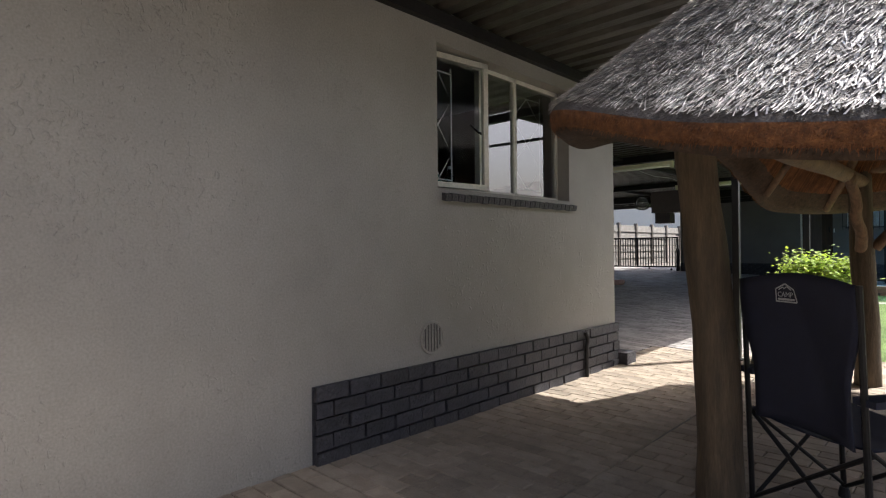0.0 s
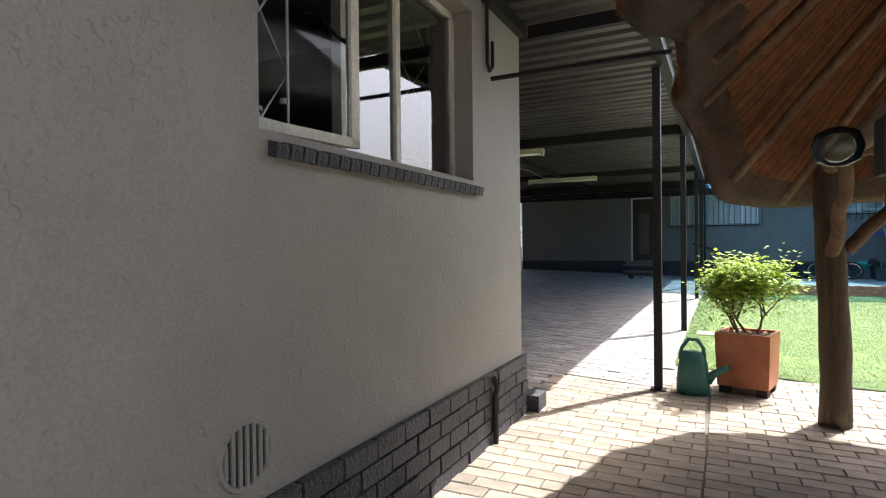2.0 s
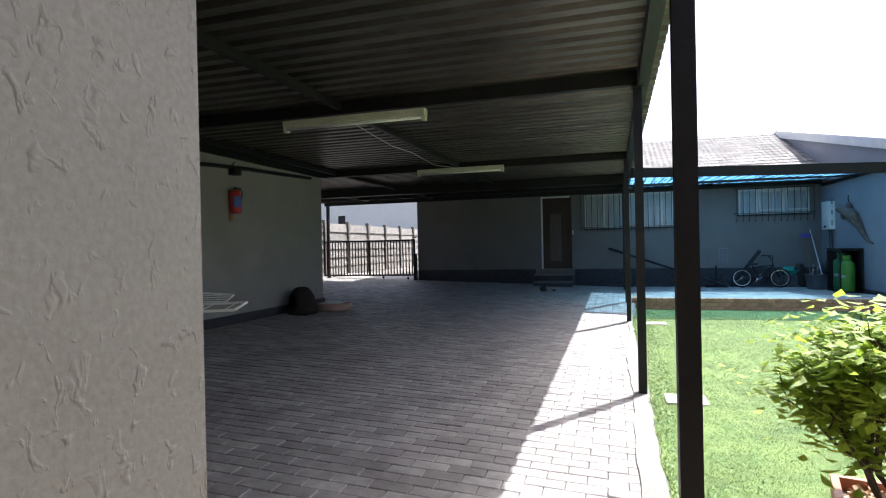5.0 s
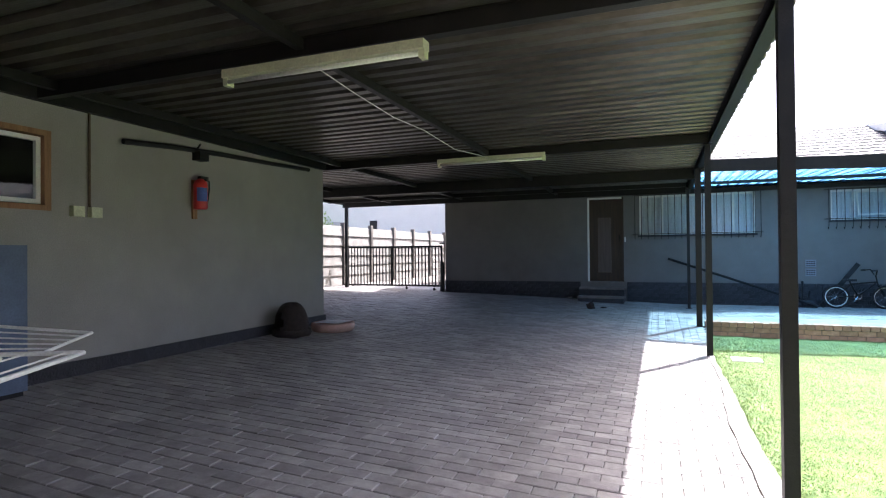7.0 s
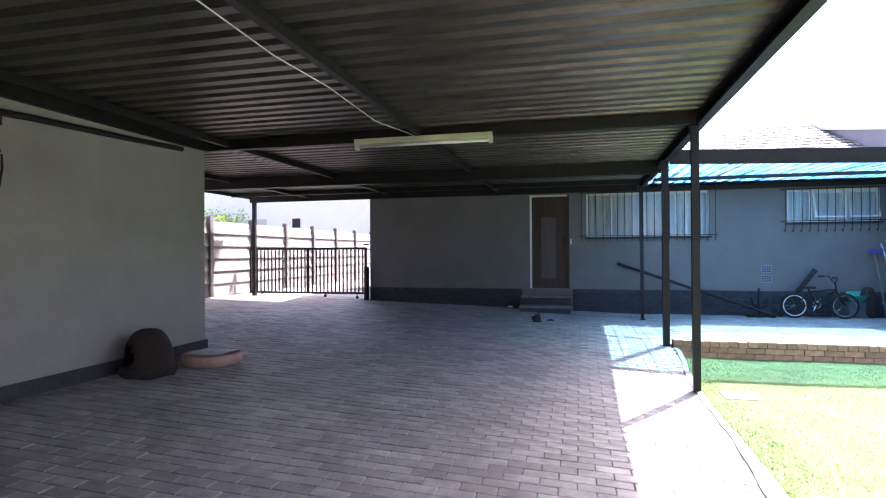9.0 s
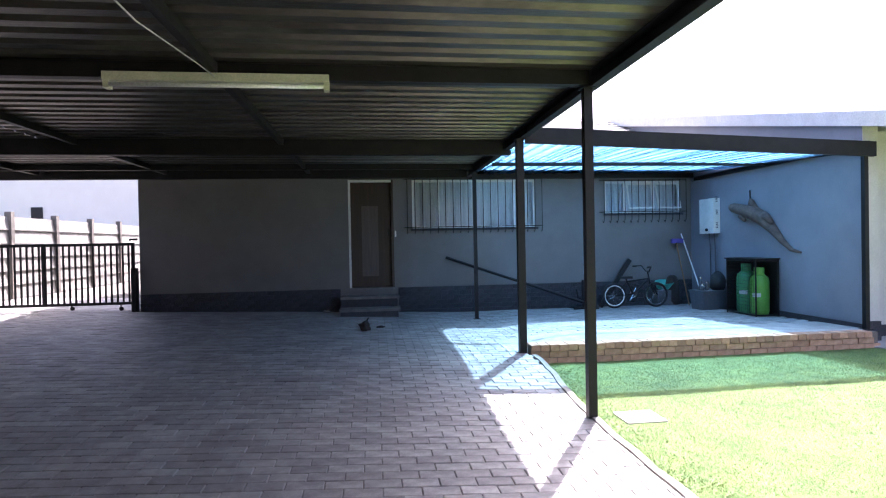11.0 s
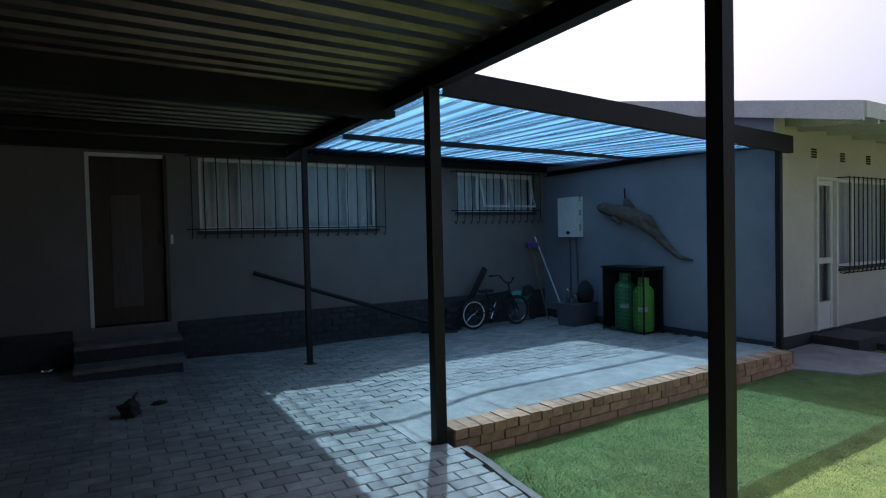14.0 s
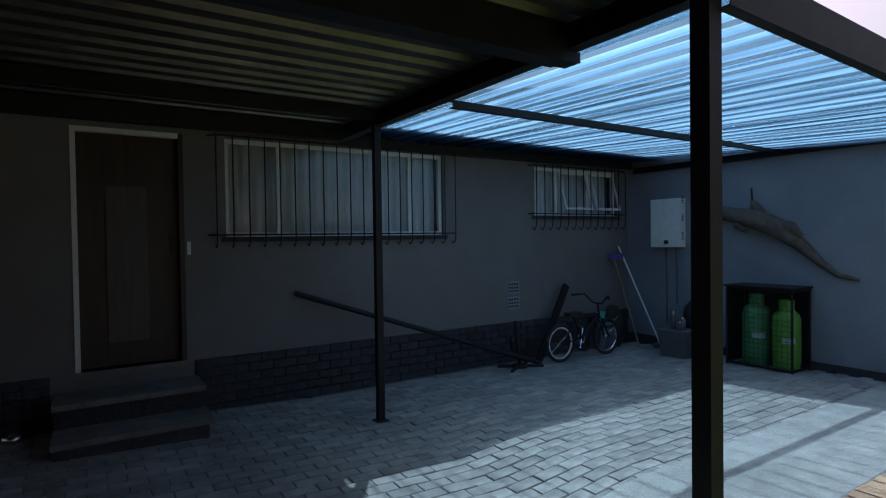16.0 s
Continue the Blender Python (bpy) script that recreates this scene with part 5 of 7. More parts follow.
# ---- potted shrub and watering can ----
def planter():
    t = thing("planter", "square terracotta planter on low feet filled with wood chips", "plant pot", (-0.98, 6.594, 0.0), rz=-14)
    h, w = 0.50, 0.205
    bm = bmesh.new()
    rings = [(w * 0.93, 0.06), (w, 0.47), (w, 0.50), (w - 0.025, 0.50), (w - 0.03, 0.40)]
    vs = [[bm.verts.new((sx * r, sy * r, z)) for sx, sy in ((-1, -1), (1, -1), (1, 1), (-1, 1))] for r, z in rings]
    for a, b in zip(vs, vs[1:]):
        for k in range(4):
            bm.faces.new((a[k], a[(k + 1) % 4], b[(k + 1) % 4], b[k]))
    bm.faces.new(vs[0][::-1])
    bev(bm, 0.006, 2)
    local("pot", bm, M_TERRA, t)
    for sx in (-1, 1):
        for sy in (-1, 1):
            bm = bmesh.new()
            box(bm, sx * 0.14 - 0.04, sx * 0.14 + 0.04, sy * 0.14 - 0.04, sy * 0.14 + 0.04, 0, 0.065)
            bev(bm, 0.012)
            local("foot", bm, M_RUBBER, t)
    bm = bmesh.new()
    box(bm, -w + 0.03, w - 0.03, -w + 0.03, w - 0.03, 0.40, 0.455)
    local("soil", bm, M_BARK, t)
    rng = np.random.default_rng(11)
    v, f = [], []
    for k in range(420):
        c = Vector((rng.uniform(-w + 0.04, w - 0.04), rng.uniform(-w + 0.04, w - 0.04), 0.458 + rng.uniform(0, 0.02)))
        R = Euler(rng.uniform(-0.7, 0.7, 3) + np.array([0, 0, rng.uniform(0, 6)])).to_matrix()
        L, B = rng.uniform(0.012, 0.03), rng.uniform(0.006, 0.014)
        n = len(v)
        for z in (-0.003, 0.003):
            for sx, sy in ((-1, -1), (1, -1), (1, 1), (-1, 1)):
                v.append(tuple(c + R @ Vector((sx * L, sy * B, z))))
        f += [(n + 4, n + 5, n + 6, n + 7)] + [(n + i, n + (i + 1) % 4, n + 4 + (i + 1) % 4, n + 4 + i) for i in range(4)]
    ch = raw("chip", v, f, M_DRIED)
    ch.parent = t
    tagged(ch, "pale wood chips", kind="stuff")


planter()


def shrub():
    base = Vector((-0.98, 6.594, 0.452))
    t = thing("shrub", "bushy lemon green shrub with several thin stems growing in the planter", "shrub", tuple(base))
    rng = np.random.default_rng(21)
    tips = []
    bm = bmesh.new()
    def grow(p, d, L, r, depth):
        pts, q = [p], p
        for k in range(4):
            d2 = (d + Vector(rng.normal(0, 0.16, 3)) + Vector((0, 0, 0.13))).normalized()
            q = q + d2 * L / 4
            pts.append(q)
            d = d2
        tube(bm, pts, [r, r * 0.9, r * 0.8, r * 0.7, r * 0.6], 6 if depth < 2 else 4)
        if depth == 3:
            tips.append((pts[2], d))
            tips.append((q, d))
            return
        if depth >= 1:
            tips.append((q, d))
            tips.append((pts[2], d))
        for k in range(3 if depth else 4):
            a = rng.uniform(0, 6.283)
            side = Vector((math.cos(a), math.sin(a), rng.uniform(-0.05, 0.85)))
            grow(pts[-1] if k else pts[-2], (d * 0.55 + side * 0.8).normalized(), L * rng.uniform(0.6, 1.05), r * 0.6, depth + 1)
    for o, d in (((-0.05, 0.0), (-0.5, -0.1, 1)), ((0.06, 0.02), (0.28, 0.15, 1)), ((0.0, 0.05), (-0.08, -0.2, 1)), ((-0.03, -0.03), (-0.9, 0.25, 0.75))):
        grow(Vector((o[0], o[1], -0.02)), Vector(d).normalized(), 0.235, 0.012, 0)
    local("trunk", bm, M_BARK, t, "thin brown stems")
    v, f = [], []
    for p, d in tips:
        if p.z < 0.03:
            continue
        for k in range(11):
            c = p + Vector(rng.normal(0, 0.05, 3))
            a = rng.uniform(0, 6.283)
            out = Vector((math.cos(a), math.sin(a), rng.uniform(-0.7, 0.35))).normalized()
            L, B = rng.uniform(0.035, 0.068), rng.uniform(0.012, 0.021)
            side = out.cross(Vector((0, 0, 1))).normalized() * B
            nrm = side.cross(out).normalized()
            n = len(v)
            mid = c + out * L * 0.45 - nrm * 0.005
            v += [tuple(c), tuple(mid + side), tuple(c + out * L), tuple(mid - side)]
            f += [(n, n + 1, n + 2), (n, n + 2, n + 3)]
    cr = raw("crown", v, f, M_LEAF)
    cr.parent = t
    tagged(cr, "crown of small yellow green leaves")


shrub()


def watering_can():
    t = thing("watering_can", "teal plastic watering can with a looped handle beside the planter", "watering can", (-1.39, 6.32, 0.0), rz=-10)
    bm = bmesh.new()
    lathe(bm, [(0.10, 0.0), (0.112, 0.015), (0.112, 0.10), (0.10, 0.20), (0.082, 0.27), (0.06, 0.30), (0.035, 0.305), (0.03, 0.30)], n=24, sy=0.8)
    b = local("body", bm, M_TEAL, t, smooth=True)
    bm = bmesh.new()
    tube(bm, [(-0.085, 0, 0.24), (-0.075, 0, 0.32), (-0.03, 0, 0.385), (0.03, 0, 0.385), (0.07, 0, 0.33), (0.075, 0, 0.26)], 0.014, 10)
    local("handle", bm, M_TEAL, t, smooth=True)
    bm = bmesh.new()
    tube(bm, [(0.095, 0, 0.10), (0.13, 0, 0.15), (0.19, 0, 0.19), (0.235, 0, 0.215)], [0.035, 0.027, 0.021, 0.02], 12)
    local("spout", bm, M_TEAL, t, smooth=True)
    # black disc stands in for the shade inside the spout
    bm = bmesh.new()
    tube(bm, [(0.233, 0, 0.213), (0.238, 0, 0.217)], 0.016, 12)
    local("spout_mouth", bm, M_RUBBER, t)

    t.scale = (1.16, 1.16, 1.16)

watering_can()
bm = bmesh.new()
box(bm, -1.42, -1.08, 14.22, 14.52, -0.02, 0.022)
bev(bm, 0.012, 2)
tagged(link("stepping_stone", bm, M_CONC), "pale square stepping stone set in the lawn", "paving stone")
bm = bmesh.new()
box(bm, -1.48, -1.15, 9.47, 9.77, -0.02, 0.022)
bev(bm, 0.012, 2)
tagged(link("stepping_stone", bm, M_CONC), "pale square stepping stone set in the lawn", "paving stone")


# ---- drying rack behind the corner ----
def drying_rack():
    gz = ground_z(-5.16, 7.76)
    t = thing("drying_rack", "white folding wire drying rack standing under the carport", "drying rack", (-5.03, 7.62, gz), rz=28)
    H = 0.80
    def bar(name, pts, r=0.008):
        bm = bmesh.new()
        tube(bm, pts, r, 8)
        local(name, bm, M_WHITE, t)
    for y in (-0.28, 0.28):
        bar("rail", [(-0.9, y, H), (0.62, y, H)], 0.010)
    for k in range(10):
        x = -0.85 + k * 0.155
        bar("wire", [(x, -0.28, H), (x, 0.28, H)], 0.004)
    for sx in (-0.9, 0.62):
        bar("end_rail", [(sx, -0.28, H), (sx, 0.28, H)], 0.010)
    for y in (-0.26, 0.26):
        bar("leg", [(-0.72, y * 0.8, 0.05), (-0.66, y, 0.10), (0.30, y, H - 0.01)], 0.010)
        bar("leg", [(0.20, y * 0.8, 0.05), (0.15, y, 0.10), (-0.72, y, H - 0.01)], 0.010)
    for x in (-0.72, 0.20):
        bar("foot_rail", [(x, -0.208, 0.05), (x, -0.17, 0.012), (x, 0.17, 0.012), (x, 0.208, 0.05)], 0.010)
    # raised wing along the back
    for k in range(6):
        f = k / 5
        bar("wing_wire", [(-0.85, 0.29 + 0.42 * f, H + 0.16 * f), (0.45, 0.29 + 0.42 * f, H + 0.03 * f)], 0.008 if k == 5 else 0.004)
    for x in (-0.85, 0.45):
        bar("wing_arm", [(x, 0.28, H), (x, 0.71, H + (0.16 if x < 0 else 0.03))], 0.008)
    cl = thing("blue_cloth", "dark blue cloth draped over the wires of the drying rack", "cloth", (-5.03, 7.62, gz), rz=28)
    verts, faces = [], []
    nu, nv = 16, 10
    for j in range(nv + 1):
        for i in range(nu + 1):
            u, v = i / nu, j / nv
            sag = 0.012 * math.sin(u * 20) * (0.5 + 0.5 * math.sin(v * 9))
            z = H + 0.012 + 0.4 * sag if v < 0.7 else H + 0.012 - (v - 0.7) * 1.5
            verts.append((-0.80 + 0.78 * u, 0.22 - 0.50 * min(v, 0.7) / 0.7 - (0.02 if v > 0.7 else 0) + sag, z))
    for j in range(nv):
        for i in range(nu):
            a = j * (nu + 1) + i
            faces.append((a, a + 1, a + nu + 2, a + nu + 1))
    ob = raw("drape", verts, faces, M_CANVAS, True)
    ob.parent = cl
    tw = thing("towel", "towel with bright upright stripes hanging over the drying rack", "towel", (-5.03, 7.62, gz), rz=28)
    white = (0.78, 0.77, 0.74)
    cols = (white, (0.05, 0.22, 0.48), white, (0.75, 0.66, 0.25), white, (0.55, 0.03, 0.14), white, (0.30, 0.10, 0.38), (0.10, 0.45, 0.32), white, (0.60, 0.05, 0.12), (0.12, 0.40, 0.60))
    mats = [surf("towel_stripe", tuple(c * 0.85 for c in col), col, 30, 0.95, 0.5, 300) for col in cols]
    n = 26
    for k in range(n):
        bm = bmesh.new()
        rows = []
        for sgn, zs in ((1, [0.38 + 0.045 * j for j in range(10)]), (-1, [0.785 - 0.05 * j for j in range(5)])):
            for z in zs:
                zz = H + 0.014 if z > 0.77 else z
                row = []
                for e in (k, k + 1):
                    x = 0.01 + 0.40 * e / n
                    wav = 0.018 * math.sin(e * 0.9) * (H - zz) * 1.6
                    row.append(bm.verts.new((x, -0.28 - sgn * 0.013 + wav, zz)))
                rows.append(row)
        for a, b in zip(rows, rows[1:]):
            bm.faces.new((a[0], a[1], b[1], b[0]))
        local("stripe", bm, mats[k % len(mats)], tw, smooth=True)


drying_rack()


# ---- along the carport wall ----
def fire_extinguisher():
    x = -7.4
    t = thing("fire_extinguisher", "red fire extinguisher with a blue label on a board", "extinguisher", (x, 11.56, 1.82))
    bm = bmesh.new()
    box(bm, 0.0, 0.02, -0.035, 0.035, 0.0, 0.46)
    bev(bm, 0.004)
    local("board", bm, M_WOOD, t, "raw timber backing board")
    bm = bmesh.new()
    lathe(bm, [(0.07, 0.11), (0.08, 0.125), (0.08, 0.40), (0.065, 0.44), (0.025, 0.47)], (0.105, 0, 0), 20)
    cyl = local("cylinder", bm, M_RED, t, smooth=True)
    bm = bmesh.new()
    for a in range(-5, 5):
        q = []
        for aa in (a, a + 1):
            ang = aa * 0.16 - 0.5
            q.append((0.105 + 0.0815 * math.cos(ang), 0.0815 * math.sin(ang)))
        vs = [bm.verts.new((q[0][0], q[0][1], 0.2)), bm.verts.new((q[1][0], q[1][1], 0.2)), bm.verts.new((q[1][0], q[1][1], 0.36)), bm.verts.new((q[0][0], q[0][1], 0.36))]
        bm.faces.new(vs)
    local("label", bm, M_BLUELABEL, t, "blue printed label")
    bm = bmesh.new()
    box(bm, 0.08, 0.13, -0.02, 0.1, 0.47, 0.50)
    bev(bm, 0.006)
    local("handle", bm, M_RUBBER, t)
    bm = bmesh.new()
    tube(bm, [(0.11, 0.02, 0.46), (0.15, 0.09, 0.45), (0.13, 0.11, 0.35), (0.11, 0.1, 0.2)], 0.009, 8)
    local("hose", bm, M_RUBBER, t, smooth=True)


fire_extinguisher()


def sockets():
    t = structure(new("socket_box"), "two weatherproof sockets with a conduit running up the wall", "socket")
    for y in (10.06, 10.24):
        bm = bmesh.new()
        box(bm, -7.4, -7.34, y, y + 0.11, 1.76, 1.86)
        bev(bm, 0.01, 2)
        part("socket", bm, M_LAMPBODY, t)
    bm = bmesh.new()
    tube(bm, [(-7.385, 10.25, 1.86), (-7.385, 10.25, 2.77)], 0.012, 8)
    part("conduit", bm, M_BARK, t, "dark conduit")
    t = thing("floodlight", "small dark floodlight with a loose cable under the carport roof", "lamp", (-7.33, 11.6, 2.56))
    bm = bmesh.new()
    box(bm, -0.06, 0.06, -0.07, 0.07, -0.05, 0.05)
    bev(bm, 0.012, 2)
    local("housing", bm, M_STEEL, t)
    bm = bmesh.new()
    tube(bm, [(-0.07, 0, 0.0), (-0.05, 0, 0.10), (0.0, 0, 0.15)], 0.01, 8)
    local("bracket", bm, M_STEEL, t)
    bm = bmesh.new()
    tube(bm, [(-7.365, 10.6, 2.56), (-7.36, 11.2, 2.61), (-7.36, 12.0, 2.65), (-7.36, 13.0, 2.68), (-7.365, 13.85, 2.715)], 0.03, 8)
    structure(link("timber_rail", bm, M_STEEL), "dark round rail fixed high along the wall", "rail")


sockets()


def left_window():
    y0, y1, z0, z1 = LWIN
    o = structure(new("window_5"), "timber framed window in the carport wall", "window")
    bm = bmesh.new()
    for c in ((y0, y0 + 0.06, z0, z1), (y1 - 0.06, y1, z0, z1), (y0 + 0.06, y1 - 0.06, z0, z0 + 0.05), (y0 + 0.06, y1 - 0.06, z1 - 0.05, z1), (9.1, 9.15, z0 + 0.05, z1 - 0.05)):
        box(bm, -7.48, -7.39, c[0], c[1], c[2], c[3])
    part("window_frame", bm, M_WOOD, o, "brown timber frame")
    bm = bmesh.new()
    for c in ((9.16, 9.2, z0 + 0.06, z1 - 0.06), (y1 - 0.105, y1 - 0.065, z0 + 0.06, z1 - 0.06), (9.2, y1 - 0.105, z0 + 0.06, z0 + 0.1), (9.2, y1 - 0.105, z1 - 0.1, z1 - 0.06)):
        box(bm, -7.475, -7.435, c[0], c[1], c[2], c[3])
    part("casement", bm, M_WHITE, o, "white painted casement")
    pane_quad(o, "y", -7.45, y0 + 0.06, y1 - 0.06, z0 + 0.05, z1 - 0.05, 1)


left_window()


def pet_beds():
    gz = ground_z(-7.08, 13.0)
    t = thing("pet_cave_bed", "dark plush dome pet bed with a round opening beside the wall", "pet bed", (-7.08, 13.0, gz), rz=-30)
    n, mrows = 28, 12
    verts, faces = [], []
    for j in range(mrows + 1):
        ph = math.pi / 2 * j / mrows
        for i in range(n):
            th = 2 * math.pi * i / n
            r = 0.245 * math.cos(ph) ** 0.7
            verts.append((r * math.cos(th) * 1.02, r * math.sin(th), 0.46 * math.sin(ph) ** 0.9 + 0.01 * math.sin(5 * th)))
    for j in range(mrows):
        for i in range(n):
            th = 2 * math.pi * (i + 0.5) / n
            hz = 0.46 * math.sin(math.pi / 2 * (j + 0.5) / mrows)
            dth = (th + math.pi / 2 + math.pi) % (2 * math.pi) - math.pi
            if (dth / 0.62) ** 2 + ((hz - 0.19) / 0.15) ** 2 < 1:
                continue
            faces.append((j * n + i, j * n + (i + 1) % n, (j + 1) * n + (i + 1) % n, (j + 1) * n + i))
    d = raw("dome", verts, faces, M_BED_FUR, True)
    d.parent = t
    bm = bmesh.new()
    ring_tube(bm, (0, 0, 0.05), (0, 0, 1), 0.225, 0.05, 28, 8)
    local("base_roll", bm, M_BED_FUR, t, smooth=True)
    gz = ground_z(-6.82, 13.66)
    t = thing("round_pet_bed", "dusty pink round pet bed with a crumpled white cloth inside", "pet bed", (-6.82, 13.66, gz))
    bm = bmesh.new()
    lathe(bm, [(0.27, 0.0), (0.31, 0.02), (0.325, 0.09), (0.315, 0.125), (0.285, 0.13), (0.265, 0.10), (0.24, 0.05)], n=32)
    local("rim", bm, M_PINK, t, smooth=True)
    verts, faces = [], []
    n = 18
    for j in range(n):
        for i in range(n):
            x, y = (i / (n - 1) - 0.5) * 0.40, (j / (n - 1) - 0.5) * 0.40
            k = min(1, max(0, 1.3 - math.hypot(x, y) / 0.17))
            verts.append((x * 1.05, y, 0.115 + 0.09 * abs(noise.noise(Vector((x * 7, y * 7, 1)))) * k + 0.02))
    for j in range(n - 1):
        for i in range(n - 1):
            faces.append((j * n + i, j * n + i + 1, (j + 1) * n + i + 1, (j + 1) * n + i))
    c = raw("cloth", verts, faces, M_CLOTH, True)
    c.parent = t
    tagged(c, "crumpled white cloth")
    t = thing("pet_bowl", "small shiny steel pet bowl on the paving", "bowl", (-4.33, 20.70, ground_z(-4.33, 20.70)))
    bm = bmesh.new()
    lathe(bm, [(0.09, 0.0), (0.10, 0.01), (0.085, 0.05), (0.08, 0.055), (0.07, 0.02)], n=24)
    local("bowl", bm, M_CHROME, t, smooth=True)
    # dark lump in place of a curled cat, and a small flat piece, before the door steps
    for name, label, x, y, sx, sy, sz, seed in (("dark_lump", "dark lump like a curled cat lying on the paving", -3.6, 18.46, 0.085, 0.075, 0.075, 3.0), ("dark_flat_piece", "small flat dark piece lying on the paving", -3.36, 18.73, 0.06, 0.045, 0.018, 8.0)):
        t = thing(name, label, "pet toy", (x, y, ground_z(x, y)), rz=25)
        bm = bmesh.new()
        bmesh.ops.create_icosphere(bm, subdivisions=4, radius=1.0)
        for v in bm.verts:
            k = 1 + 0.45 * noise.noise(v.co * 1.7 + Vector((seed, 0, 0))) + 0.2 * noise.noise(v.co * 5 + Vector((0, seed, 0)))
            v.co = Vector((v.co.x * sx * k, v.co.y * sy * k, max(0.0, sz * (0.75 + v.co.z * k))))
        local("body", bm, M_BED_FUR, t, smooth=True)
        if name == "dark_lump":
            bm = bmesh.new()
            tube(bm, [(0.03, 0.0, 0.10), (0.05, 0.02, 0.15), (0.085, 0.03, 0.18)], [0.02, 0.014, 0.008], 8)
            local("tag", bm, M_RUBBER, t, "stubby dark strip")


pet_beds()


def steel_cabinet():
    gz = ground_z(-7.2, 9.3)
    t = thing("steel_cabinet", "dusty blue steel cabinet standing against the carport wall", "cabinet", (-7.37, 8.82, gz))
    bm = bmesh.new()
    box(bm, 0.0, 0.30, 0.0, 0.66, 0.04, 1.22)
    bev(bm, 0.008, 2)
    body = local("body", bm, M_DUSTBLUE, t)
    for k in range(2):
        bm = bmesh.new()
        box(bm, 0.302, 0.316, 0.01 + k * 0.325, 0.325 + k * 0.325, 0.07, 1.2)
        bev(bm, 0.004)
        d = local("door", bm, M_DUSTBLUE, t)
        bm = bmesh.new()
        box(bm, 0.318, 0.334, 0.28 + k * 0.07, 0.30 + k * 0.07, 0.6, 0.72)
        local("handle", bm, M_CHROME, d)
    bm = bmesh.new()
    box(bm, 0.02, 0.28, 0.02, 0.64, 0.0, 0.04)
    local("base", bm, M_STEEL, t)


M_DUSTBLUE = surf("dusty_blue_enamel", (0.07, 0.10, 0.17), (0.11, 0.15, 0.23), 5, 0.5, 0.15, 60, stain=0.2)
steel_cabinet()

# ---- things on the covered terrace ----
def tz(y):
    return terrace_z(0, y)


def bicycle():
    y, x1, x2, r = 20.52, 1.40, 2.26, 0.235
    z = tz(y) + r + 0.012
    t = thing("bicycle", "small black children's bicycle with pale rims leaning by the wall", "bicycle", (x1, y, tz(y)))
    for x in (x1, x2):
        bm = bmesh.new()
        ring_tube(bm, (x, y, z), (0, 1, 0), r - 0.01, 0.022, 32, 8)
        w = part("wheel", bm, M_RUBBER, t, "black tyre", True)
        bm = bmesh.new()
        ring_tube(bm, (x, y, z), (0, 1, 0), r - 0.038, 0.011, 32, 6)
        part("rim", bm, M_CHROME if x == x2 else M_WHITE, w, "pale rim")
        for k in range(10):
            a = 2 * math.pi * k / 10
            bm = bmesh.new()
            tube(bm, [(x, y + 0.01, z), (x + (r - 0.04) * math.cos(a), y, z + (r - 0.04) * math.sin(a))], 0.002, 4)
            part("spoke", bm, M_CHROME, w)
    def bar(name, pts, rad=0.014, mat=M_STEEL):
        bm = bmesh.new()
        tube(bm, pts, rad, 8)
        part(name, bm, mat, t)
    crank, seat, head = (1.78, y, z + 0.02), (1.66, y, z + 0.27), (2.12, y, z + 0.32)
    bar("down_tube", [head, crank], 0.018)
    bar("top_tube", [seat, head], 0.016)
    bar("seat_tube", [crank, seat, (1.64, y, z + 0.33)], 0.015)
    for o in (-0.05, 0.05):
        bar("chain_stay", [crank, (x1, y + o, z)], 0.01)
        bar("seat_stay", [seat, (x1, y + o, z)], 0.009)
        bar("fork", [(2.13, y + o * 0.6, z + 0.26), (x2, y + o, z)], 0.012)
    bar("stem", [(2.13, y, z + 0.26), (2.09, y, z + 0.46)], 0.014)
    bm = bmesh.new()
    tube(bm, [(2.0, y - 0.27, z + 0.56), (2.06, y - 0.2, z + 0.57), (2.08, y - 0.08, z + 0.46), (2.09, y + 0.08, z + 0.46), (2.06, y + 0.2, z + 0.57), (2.0, y + 0.27, z + 0.56)], 0.011, 8)
    hb = part("handlebar", bm, M_STEEL, t)
    for s in (-1, 1):
        bm = bmesh.new()
        tube(bm, [(2.0, y + s * 0.27, z + 0.56), (1.93, y + s * 0.32, z + 0.555)], 0.017, 8)
        part("grip", bm, M_RUBBER, hb)
    bm = bmesh.new()
    box(bm, 1.53, 1.75, y - 0.06, y + 0.06, z + 0.33, z + 0.375)
    bev(bm, 0.018, 2)
    part("saddle", bm, M_RUBBER, t)
    bm = bmesh.new()
    ring_tube(bm, crank, (0, 1, 0), 0.065, 0.006, 20, 6)
    part("chainring", bm, M_CHROME, t)
    bar("crank", [(1.70, y - 0.05, z - 0.10), (1.86, y + 0.05, z + 0.14)], 0.009, M_CHROME)
    for p in ((1.70, y - 0.10, z - 0.10), (1.86, y + 0.10, z + 0.14)):
        bm = bmesh.new()
        box(bm, p[0] - 0.04, p[0] + 0.04, p[1] - 0.045, p[1] + 0.045, p[2] - 0.012, p[2] + 0.012)
        part("pedal", bm, M_RUBBER, t)

    t.location += Vector((-0.17, -0.12, 0.0))

bicycle()


